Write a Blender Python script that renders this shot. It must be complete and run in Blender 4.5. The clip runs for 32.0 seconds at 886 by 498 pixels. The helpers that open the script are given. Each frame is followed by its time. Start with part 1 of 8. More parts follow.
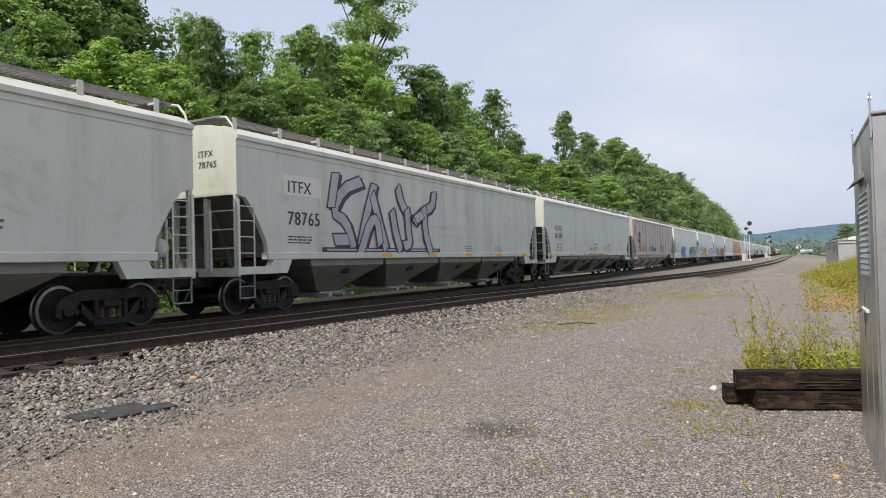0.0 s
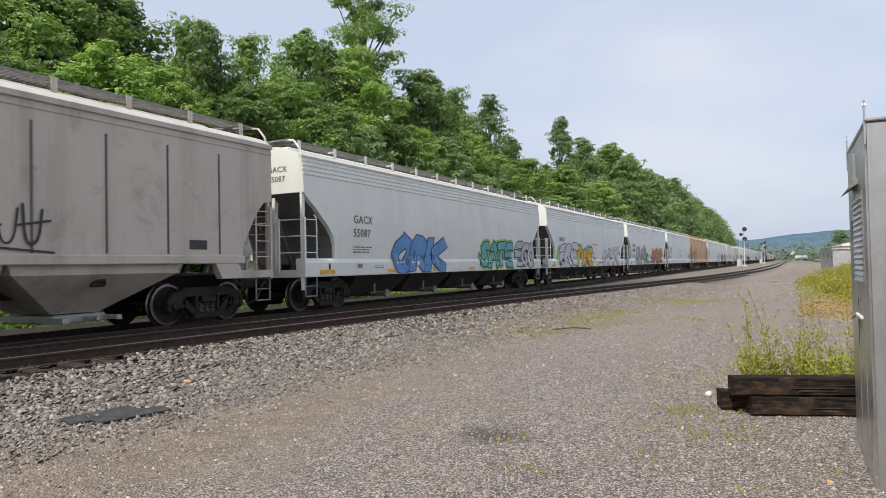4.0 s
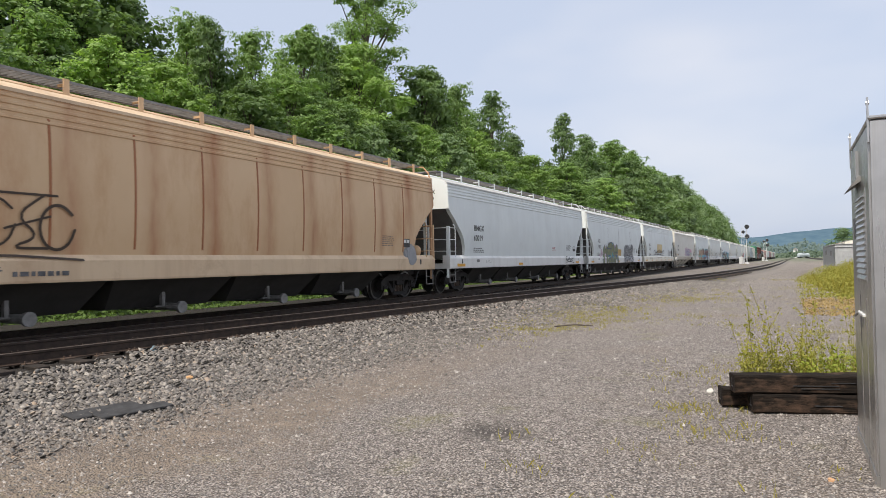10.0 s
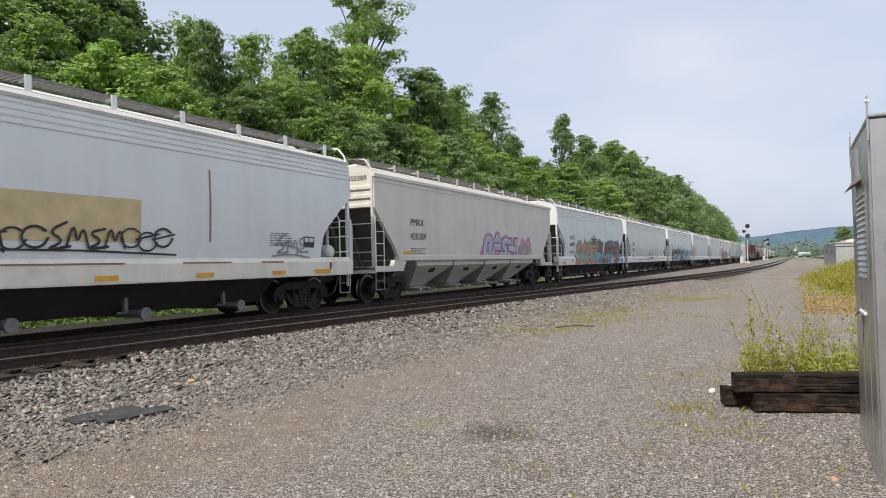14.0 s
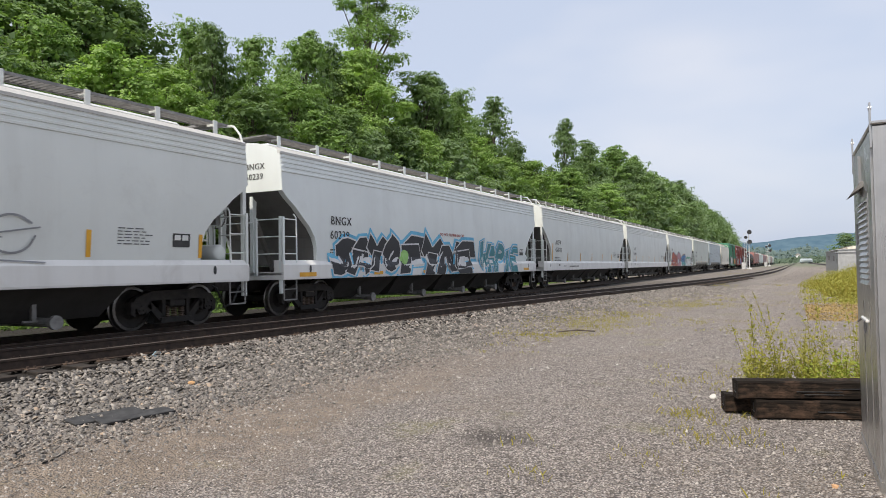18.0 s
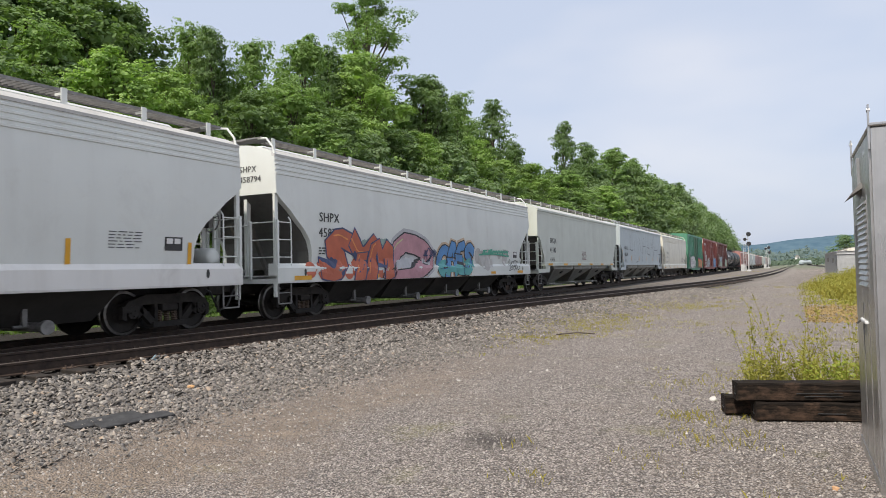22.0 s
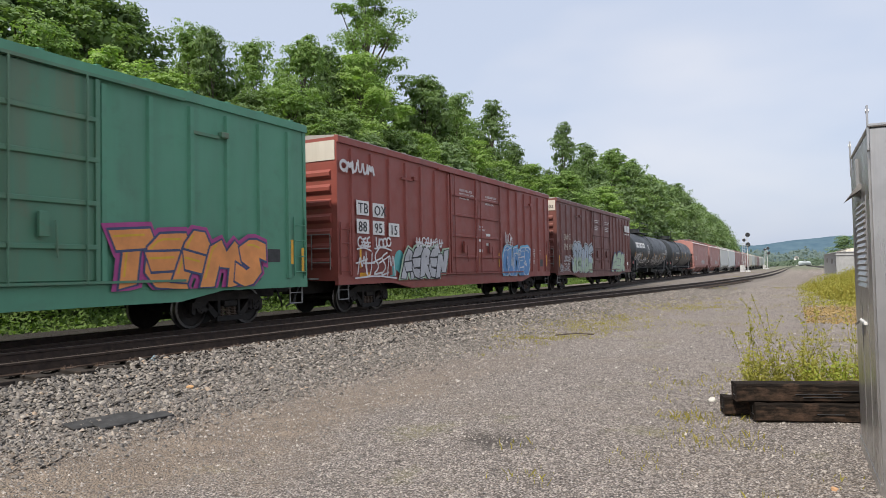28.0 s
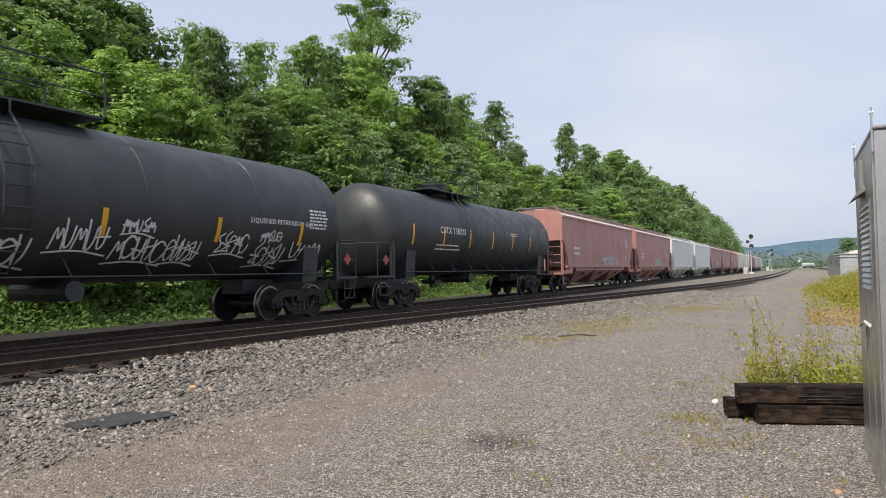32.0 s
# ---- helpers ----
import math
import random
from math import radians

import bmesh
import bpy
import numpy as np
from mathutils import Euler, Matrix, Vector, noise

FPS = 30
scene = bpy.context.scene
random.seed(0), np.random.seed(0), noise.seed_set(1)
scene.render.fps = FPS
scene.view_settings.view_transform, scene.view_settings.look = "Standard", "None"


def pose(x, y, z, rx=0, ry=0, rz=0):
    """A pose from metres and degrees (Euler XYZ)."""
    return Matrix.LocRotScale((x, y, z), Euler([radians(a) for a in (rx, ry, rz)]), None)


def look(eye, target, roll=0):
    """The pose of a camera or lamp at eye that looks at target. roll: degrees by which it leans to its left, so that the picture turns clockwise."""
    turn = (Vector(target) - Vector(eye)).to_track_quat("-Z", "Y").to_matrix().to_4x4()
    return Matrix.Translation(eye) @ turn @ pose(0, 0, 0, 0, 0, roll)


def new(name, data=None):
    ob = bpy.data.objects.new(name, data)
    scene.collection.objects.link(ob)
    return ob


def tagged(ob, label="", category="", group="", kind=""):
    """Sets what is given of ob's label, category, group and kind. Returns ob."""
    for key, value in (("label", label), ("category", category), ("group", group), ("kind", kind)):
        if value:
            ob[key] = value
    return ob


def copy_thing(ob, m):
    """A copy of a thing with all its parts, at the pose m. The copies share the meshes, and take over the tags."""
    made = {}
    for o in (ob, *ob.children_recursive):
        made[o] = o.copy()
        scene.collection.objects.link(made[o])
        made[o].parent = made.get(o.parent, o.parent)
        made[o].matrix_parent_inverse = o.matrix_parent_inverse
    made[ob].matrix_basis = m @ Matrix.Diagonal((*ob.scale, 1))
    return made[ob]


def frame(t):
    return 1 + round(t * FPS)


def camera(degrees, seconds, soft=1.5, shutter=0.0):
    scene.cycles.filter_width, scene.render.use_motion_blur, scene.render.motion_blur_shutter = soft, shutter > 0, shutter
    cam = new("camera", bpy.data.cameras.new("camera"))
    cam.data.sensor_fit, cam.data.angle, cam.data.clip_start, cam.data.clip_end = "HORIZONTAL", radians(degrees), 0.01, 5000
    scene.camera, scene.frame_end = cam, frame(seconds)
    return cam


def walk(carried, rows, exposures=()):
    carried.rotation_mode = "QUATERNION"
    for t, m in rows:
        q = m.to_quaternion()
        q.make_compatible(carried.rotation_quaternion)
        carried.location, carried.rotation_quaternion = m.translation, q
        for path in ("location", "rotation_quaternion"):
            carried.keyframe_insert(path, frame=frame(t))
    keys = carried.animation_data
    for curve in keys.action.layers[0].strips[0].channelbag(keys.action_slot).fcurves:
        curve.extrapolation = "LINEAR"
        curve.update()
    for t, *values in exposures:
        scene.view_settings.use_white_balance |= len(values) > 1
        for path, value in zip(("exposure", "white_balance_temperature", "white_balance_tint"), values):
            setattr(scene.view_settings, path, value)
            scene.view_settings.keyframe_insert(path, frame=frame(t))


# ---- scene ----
cam = camera(65.66, 32.0, soft=0.65, shutter=0.06)
EYE = Vector((0, 0, 1.18))


def aim(heading, tilt, lean):
    h, v = radians(heading), radians(tilt)
    return look(EYE, EYE + Vector((math.sin(h) * math.cos(v), math.cos(h) * math.cos(v), math.sin(v))), lean)


AIM = [  # seconds, heading, tilt and lean in degrees
    (0, -27.06, 1.07, -1.44), (0.5, -27.09, 0.93, -1.38), (1, -27.13, 0.78, -1.48), (1.5, -27.27, 0.80, -1.45),
    (2, -27.17, 1.04, -1.48), (2.5, -26.82, 1.24, -1.43), (3, -26.72, 1.31, -1.28), (3.5, -26.70, 1.37, -1.19),
    (5.5, -26.68, 1.49, -1.23), (6, -26.66, 1.45, -1.11), (6.5, -26.73, 1.44, -1.05), (7, -26.73, 1.43, -1.01),
    (7.5, -26.74, 1.37, -1.17), (8, -26.77, 1.25, -1.26), (8.5, -26.72, 1.11, -1.30), (9, -26.63, 1.17, -1.35),
    (9.5, -26.72, 1.23, -1.00), (10, -26.86, 1.16, -1.03), (10.5, -26.94, 1.14, -1.14), (11, -26.91, 1.17, -1.37),
    (11.5, -26.94, 1.21, -1.54), (12, -26.92, 1.20, -1.41), (12.5, -26.97, 1.17, -1.48), (13, -26.96, 1.17, -1.55),
    (13.5, -26.96, 1.24, -1.54), (14, -26.91, 1.29, -1.45), (14.5, -26.95, 1.31, -1.39), (16.5, -26.94, 1.36, -1.46),
    (17, -27.03, 1.40, -1.34), (17.5, -27.01, 1.51, -1.25), (18, -27.03, 1.61, -1.03), (18.5, -27.02, 1.80, -1.07),
    (19, -27.05, 1.94, -0.97), (19.5, -27.04, 2.01, -1.10), (20, -27.00, 2.06, -1.06), (20.5, -27.04, 2.04, -1.19),
    (21, -27.01, 1.97, -1.25), (21.5, -27.00, 1.88, -1.17), (22, -26.97, 1.85, -1.20), (22.5, -26.95, 1.81, -1.14),
    (23, -26.91, 1.80, -1.19), (23.5, -26.90, 1.81, -1.23), (24, -26.89, 1.83, -1.17), (24.5, -26.85, 1.84, -1.10),
    (25, -26.83, 1.90, -1.12), (25.5, -26.79, 1.93, -1.16), (27.5, -26.91, 1.92, -1.09), (28, -26.91, 1.89, -1.15),
    (28.5, -26.97, 1.82, -1.17), (29, -27.01, 1.82, -1.18), (29.5, -27.03, 1.79, -1.24), (30, -27.06, 1.82, -1.17),
    (30.5, -27.10, 1.84, -1.11), (31, -27.10, 1.89, -1.15), (31.5, -27.11, 1.94, -1.09), (32, -27.15, 1.97, -1.00),
]
walk(cam, [(t, aim(h, v, r)) for t, h, v, r in AIM])

# world, sun and exposure
SUN = Vector((-0.08, -0.72, 1.0)).normalized()
world = bpy.data.worlds.new("hazy_summer_sky")
scene.world = world
world.use_nodes = True
wn, wl = world.node_tree.nodes, world.node_tree.links
wn.clear()
sky = wn.new("ShaderNodeTexSky")
sky.sky_type, sky.sun_disc = "NISHITA", False
sky.sun_elevation = math.asin(SUN.z)
sky.sun_rotation = math.atan2(SUN.x, SUN.y)
sky.air_density, sky.dust_density, sky.ozone_density = 1.0, 4.0, 1.0
sky_coord = wn.new("ShaderNodeTexCoord")
cloud_map = wn.new("ShaderNodeMapping")
cloud_map.inputs["Location"].default_value, cloud_map.inputs["Scale"].default_value = (1.7, 0.4, 0.2), (1.0, 1.0, 2.6)
cloud = wn.new("ShaderNodeTexNoise")
cloud.inputs["Scale"].default_value, cloud.inputs["Detail"].default_value, cloud.inputs["Roughness"].default_value = 1.35, 4.0, 0.5
cloud_ramp = wn.new("ShaderNodeValToRGB")
cloud_ramp.color_ramp.elements[0].position, cloud_ramp.color_ramp.elements[0].color = 0.46, (4.95, 5.5, 6.7, 1)
cloud_ramp.color_ramp.elements[1].position, cloud_ramp.color_ramp.elements[1].color = 0.74, (7.15, 7.05, 7.3, 1)
haze = wn.new("ShaderNodeMixRGB")
haze.inputs["Fac"].default_value = 0.78
back = wn.new("ShaderNodeBackground")
back.inputs["Strength"].default_value = 0.126
out = wn.new("ShaderNodeOutputWorld")
wl.new(sky_coord.outputs["Generated"], cloud_map.inputs["Vector"])
wl.new(cloud_map.outputs["Vector"], cloud.inputs["Vector"])
wl.new(cloud.outputs["Fac"], cloud_ramp.inputs["Fac"])
wl.new(sky.outputs["Color"], haze.inputs["Color1"])
wl.new(cloud_ramp.outputs["Color"], haze.inputs["Color2"])
wl.new(haze.outputs["Color"], back.inputs["Color"])
wl.new(back.outputs["Background"], out.inputs["Surface"])
sun_data = bpy.data.lights.new("sun", "SUN")
sun_data.energy, sun_data.angle, sun_data.color = 3.9, radians(1.5), (1.0, 0.91, 0.79)
sun = new("sun", sun_data)
sun.matrix_world = look(SUN * 100, (0, 0, 0))
scene.view_settings.exposure = 0.15


# materials
def material(name, rough=0.6, metal=0.0):
    m = bpy.data.materials.new(name)
    m.use_nodes = True
    nt = m.node_tree
    b = nt.nodes["Principled BSDF"]
    b.inputs["Roughness"].default_value, b.inputs["Metallic"].default_value = rough, metal
    return m, nt, b


def node(nt, kind, **values):
    n = nt.nodes.new(kind)
    for k, v in values.items():
        n.inputs[k].default_value = v
    return n


def coords(nt, scale=(1, 1, 1)):
    tc, mp = nt.nodes.new("ShaderNodeTexCoord"), nt.nodes.new("ShaderNodeMapping")
    mp.inputs["Scale"].default_value = scale
    nt.links.new(tc.outputs["Object"], mp.inputs["Vector"])
    return mp.outputs["Vector"]


def noise_of(nt, vec, scale, detail=4.0, rough=0.55, dist=0.0):
    n = node(nt, "ShaderNodeTexNoise", Scale=scale, Detail=detail, Roughness=rough, Distortion=dist)
    nt.links.new(vec, n.inputs["Vector"])
    return n.outputs["Fac"]


def ramp(nt, fac, stops):
    r = nt.nodes.new("ShaderNodeValToRGB")
    e = r.color_ramp.elements
    while len(e) < len(stops):
        e.new(0.5)
    for el, (p, c) in zip(e, stops):
        el.position = p
        el.color = (*c, 1) if len(c) == 3 else c
    nt.links.new(fac, r.inputs["Fac"])
    return r.outputs["Color"]


def mix(nt, fac, a, b, mode="MIX"):
    n = nt.nodes.new("ShaderNodeMixRGB")
    n.blend_type = mode
    for sock, v in zip(("Fac", "Color1", "Color2"), (fac, a, b)):
        if isinstance(v, (int, float)):
            n.inputs[sock].default_value = v
        elif isinstance(v, tuple):
            n.inputs[sock].default_value = (*v, 1)
        else:
            nt.links.new(v, n.inputs[sock])
    return n.outputs["Color"]


def bump(nt, b, height, strength=0.3, distance=0.01):
    n = node(nt, "ShaderNodeBump", Strength=strength, Distance=distance)
    nt.links.new(height, n.inputs["Height"])
    nt.links.new(n.outputs["Normal"], b.inputs["Normal"])


def grey(v):
    return (v, v, v)


def paint(name, color, grime=(0.16, 0.13, 0.10), amount=0.45, rust=0.0, rough=0.5):
    """Weathered vehicle paint: faded patches, vertical run-off streaks, fine specks and rust."""
    m, nt, b = material(name, rough)
    wide, streak = coords(nt, (0.5, 0.5, 0.5)), coords(nt, (1.2, 1.2, 0.10))
    faded = mix(nt, noise_of(nt, wide, 1.3, 5), tuple(c * 0.90 for c in color), tuple(min(1, c * 1.08) for c in color))
    runs = ramp(nt, noise_of(nt, streak, 1.0, 7, 0.62), [(0.48, grey(0)), (0.78, grey(amount))])
    col = mix(nt, runs, faded, grime)
    patch = ramp(nt, noise_of(nt, wide, 2.2, 8, 0.72, 0.4), [(0.54, grey(0)), (0.72, grey(amount * 0.8))])
    col = mix(nt, patch, col, grime)
    if rust > 0:
        seam = coords(nt, (0.35, 0.9, 0.12))
        spots = ramp(nt, noise_of(nt, seam, 1.6, 7, 0.68), [(0.60 - 0.22 * rust, grey(0)), (0.86 - 0.15 * rust, grey(min(1, rust * 1.2)))])
        col = mix(nt, spots, col, (0.27, 0.105, 0.035))
    nt.links.new(col, b.inputs["Base Color"])
    fine = noise_of(nt, coords(nt, (1, 1, 1)), 2.2, 3)
    nt.links.new(ramp(nt, fine, [(0.3, grey(rough - 0.08)), (0.7, grey(rough + 0.12))]), b.inputs["Roughness"])
    bump(nt, b, noise_of(nt, coords(nt, (1, 0.6, 1)), 1.4, 2), 0.25, 0.03)
    return m


def plain(name, a, b_, scale=8.0, rough=0.6, metal=0.0, strength=0.2, distance=0.005, detail=5.0):
    """Two close colours in a fine grain, with relief."""
    m, nt, b = material(name, rough, metal)
    v = coords(nt)
    n = noise_of(nt, v, scale, detail, 0.65)
    nt.links.new(ramp(nt, n, [(0.32, a), (0.68, b_)]), b.inputs["Base Color"])
    bump(nt, b, noise_of(nt, v, scale * 3, 4), strength, distance)
    return m


M = {}
M["steel_black"] = plain("grimy_cast_steel", (0.007, 0.006, 0.0055), (0.030, 0.025, 0.021), 5, 0.8)
M["wheel"] = plain("worn_wheel_steel", (0.009, 0.008, 0.007), (0.032, 0.026, 0.022), 6, 0.65, 0.2)
M["tread"] = plain("polished_wheel_tread", (0.14, 0.13, 0.12), (0.26, 0.25, 0.24), 9, 0.35, 0.9)
M["spring"] = plain("rusty_spring_steel", (0.05, 0.035, 0.028), (0.12, 0.085, 0.06), 9, 0.7)
M["galv"] = plain("galvanised_grating", (0.16, 0.155, 0.15), (0.28, 0.275, 0.265), 6, 0.6, 0.3)
M["rail"] = plain("rusted_rail_steel", (0.022, 0.014, 0.010), (0.062, 0.040, 0.028), 7, 0.65, 0.2)
M["railhead"] = plain("worn_railhead", (0.075, 0.058, 0.048), (0.16, 0.13, 0.11), 4, 0.5, 0.5)
M["plate"] = plain("tie_plate_steel", (0.055, 0.036, 0.026), (0.13, 0.09, 0.065), 9, 0.7)
M["tie"] = plain("creosoted_wood", (0.010, 0.008, 0.0065), (0.045, 0.033, 0.025), 3.5, 0.85, 0.0, 0.6, 0.012)
M["yellow"] = plain("yellow_reflective_tape", (0.62, 0.31, 0.02), (0.80, 0.42, 0.03), 2.5, 0.4)
M["white"] = plain("white_stencil_paint", (0.62, 0.62, 0.60), (0.80, 0.80, 0.78), 4, 0.5)
M["black"] = plain("black_stencil_paint", (0.018, 0.018, 0.02), (0.05, 0.05, 0.05), 4, 0.5)
M["red"] = plain("red_stencil_paint", (0.32, 0.06, 0.055), (0.45, 0.10, 0.09), 4, 0.5)
M["cream"] = plain("aged_cream_lettering", (0.42, 0.36, 0.29), (0.58, 0.50, 0.42), 4, 0.55)
M["green_ink"] = plain("green_stencil_paint", (0.05, 0.16, 0.13), (0.08, 0.22, 0.17), 4, 0.5)
M["fadeblack"] = plain("faded_black_marker", (0.06, 0.06, 0.065), (0.17, 0.17, 0.175), 5, 0.6)
M["pipe"] = plain("dull_aluminium_cap", (0.30, 0.30, 0.29), (0.50, 0.50, 0.48), 5, 0.5, 0.4)


def spray(name, c):
    if name not in M:
        M[name] = plain("spray_paint_" + name, tuple(x * 0.78 for x in c), tuple(min(1, x * 1.1) for x in c), 1.6, 0.55, 0, 0.1)
    return M[name]


# meshes
class Geo:
    """Vertices and faces gathered piece by piece."""

    def __init__(self):
        self.v, self.f = [], []

    def add(self, verts, faces):
        n = len(self.v)
        self.v += [tuple(p) for p in verts]
        self.f += [tuple(i + n for i in q) for q in faces]
        return self

    def box(self, lo, hi, m=None, bev=0.0):
        (x0, y0, z0), (x1, y1, z1) = lo, hi
        if bev:
            b = bev
            pts = []
            for z, d in ((z0, b), (z0 + b, 0), (z1 - b, 0), (z1, b)):
                pts += [(x0 + d, y0 + d, z), (x1 - d, y0 + d, z), (x1 - d, y1 - d, z), (x0 + d, y1 - d, z)]
            fs = [(3, 2, 1, 0), (12, 13, 14, 15)]
            for k in range(3):
                for i in range(4):
                    a, c = 4 * k + i, 4 * k + (i + 1) % 4
                    fs.append((a, c, c + 4, a + 4))
        else:
            pts = [(x0, y0, z0), (x1, y0, z0), (x1, y1, z0), (x0, y1, z0), (x0, y0, z1), (x1, y0, z1), (x1, y1, z1), (x0, y1, z1)]
            fs = [(3, 2, 1, 0), (4, 5, 6, 7), (0, 1, 5, 4), (1, 2, 6, 5), (2, 3, 7, 6), (3, 0, 4, 7)]
        if m is not None:
            pts = [m @ Vector(p) for p in pts]
        return self.add(pts, fs)

    def cyl(self, p, q, r, n=8, r2=None, caps=True):
        p, q = Vector(p), Vector(q)
        ax = (q - p).normalized()
        u = ax.orthogonal().normalized()
        w = ax.cross(u)
        r2 = r if r2 is None else r2
        pts = [c + (u * math.cos(6.28318 * i / n) + w * math.sin(6.28318 * i / n)) * rr for c, rr in ((p, r), (q, r2)) for i in range(n)]
        fs = [(i, (i + 1) % n, n + (i + 1) % n, n + i) for i in range(n)]
        if caps:
            fs += [tuple(range(n - 1, -1, -1)), tuple(range(n, 2 * n))]
        return self.add(pts, fs)

    def tube(self, pts, r, n=6):
        for a, b in zip(pts, pts[1:]):
            self.cyl(a, b, r, n)
        return self

    def prism(self, poly, lo, hi, axis="x"):
        """A closed outline, counter-clockwise as (y, z) for axis x or (x, z) for axis y, drawn out from lo to hi."""
        n = len(poly)
        put = (lambda a, b, c: (c, a, b)) if axis == "x" else (lambda a, b, c: (a, c, b))
        pts = [put(a, b, c) for c in (lo, hi) for a, b in poly]
        fs = [(i, (i + 1) % n, n + (i + 1) % n, n + i) for i in range(n)]
        fs += [tuple(range(n - 1, -1, -1)), tuple(range(n, 2 * n))]
        return self.add(pts, fs)

    def lathe(self, prof, n=24, axis="x", at=(0, 0, 0)):
        """A profile of (along, radius) turned about an axis."""
        c = Vector(at)
        pts = []
        for a, r in prof:
            for i in range(n):
                s, k = math.sin(6.28318 * i / n) * r, math.cos(6.28318 * i / n) * r
                pts.append(c + (Vector((a, s, k)) if axis == "x" else Vector((s, a, k)) if axis == "y" else Vector((s, k, a))))
        fs = [(j * n + i, j * n + (i + 1) % n, (j + 1) * n + (i + 1) % n, (j + 1) * n + i) for j in range(len(prof) - 1) for i in range(n)]
        fs += [tuple(range(n - 1, -1, -1)), tuple(range((len(prof) - 1) * n, len(prof) * n))]
        return self.add(pts, fs)

    def mesh(self, name, smooth=None):
        me = bpy.data.meshes.new(name)
        me.from_pydata(self.v, [], self.f)
        bm = bmesh.new()
        bm.from_mesh(me)
        bmesh.ops.recalc_face_normals(bm, faces=bm.faces)
        bm.to_mesh(me)
        bm.free()
        if smooth:
            me.shade_smooth()
            me.set_sharp_from_angle(angle=radians(smooth))
        return me


def part(name, geo, mat, parent=None, label="", smooth=None, m=None):
    """One mesh object under a thing or a part."""
    me = geo if isinstance(geo, bpy.types.Mesh) else geo.mesh(name, smooth)
    if mat is not None and not me.materials:
        me.materials.append(mat)
    ob = new(name, me)
    if mat is not None and me.materials[0] != mat:
        ob.material_slots[0].link = "OBJECT"
        ob.material_slots[0].material = mat
    ob.parent = parent
    if m is not None:
        ob.matrix_basis = m
    return tagged(ob, label=label)


CACHE = {}


def once(key, make):
    if key not in CACHE:
        CACHE[key] = make()
    return CACHE[key]


# rail vehicles: origin at the middle of the car on the rail tops, length along y
def wheelset_mesh():
    g = Geo()
    for s in (-1, 1):
        prof = [(s * 0.665, 0.20), (s * 0.675, 0.39), (s * 0.655, 0.44), (s * 0.655, 0.483), (s * 0.685, 0.487), (s * 0.70, 0.462), (s * 0.795, 0.455),
                (s * 0.80, 0.40), (s * 0.765, 0.375), (s * 0.755, 0.22), (s * 0.795, 0.16), (s * 0.80, 0.09)]
        g.lathe(prof, 20)
    g.cyl((-1.0, 0, 0), (1.0, 0, 0), 0.085, 12)
    for s in (-1, 1):
        g.cyl((s * 0.92, 0, 0), (s * 1.10, 0, 0), 0.115, 14)
        for k in range(3):
            a = 2.094 * k
            g.cyl((s * 1.10, 0.06 * math.cos(a), 0.06 * math.sin(a)), (s * 1.125, 0.06 * math.cos(a), 0.06 * math.sin(a)), 0.022, 6)
    return g.mesh("wheelset", 35)


def side_frame_mesh(s):
    g = Geo()
    x0, x1 = s * 0.94, s * 1.09
    lo, hi = min(x0, x1), max(x0, x1)
    # top member, pedestals and lower tension members as stout castings round two openings
    g.prism([(-1.12, 0.54), (-0.66, 0.62), (0.66, 0.62), (1.12, 0.54), (1.02, 0.69), (0.62, 0.82), (-0.62, 0.82), (-1.02, 0.69)], lo, hi)
    for k in (-1, 1):
        a = [(k * 1.13, 0.36), (k * 1.13, 0.58), (k * 1.03, 0.58), (k * 1.03, 0.30)]
        b = [(k * 0.76, 0.34), (k * 0.76, 0.60), (k * 0.65, 0.64), (k * 0.63, 0.44)]
        c = [(k * 0.66, 0.60), (k * 0.74, 0.50), (k * 0.40, 0.16), (k * 0.30, 0.26)]
        d = [(k * 0.36, 0.26), (k * 0.28, 0.26), (k * 0.28, 0.64), (k * 0.36, 0.64)]
        for q in (a, b, c, d):
            g.prism(q if k > 0 else q[::-1], lo + 0.01, hi - 0.01)
        g.prism([(k * 1.02 - 0.13, 0.47), (k * 1.02 - 0.13, 0.60), (k * 0.78, 0.60), (k * 0.78, 0.47)], lo - 0.02, hi + 0.02)
    g.prism([(-0.42, 0.14), (0.42, 0.14), (0.42, 0.25), (-0.42, 0.25)], lo - 0.03, hi + 0.03)
    return g.mesh("side_frame")


def spring_mesh():
    """One coil spring as a ridged column."""
    prof = [(0.25, 0.05)]
    for k in range(6):
        z = 0.255 + 0.038 * k
        prof += [(z, 0.058), (z + 0.019, 0.08)]
    return Geo().lathe(prof + [(0.49, 0.05)], 6, "z").mesh("spring")


WHEELSETS = []


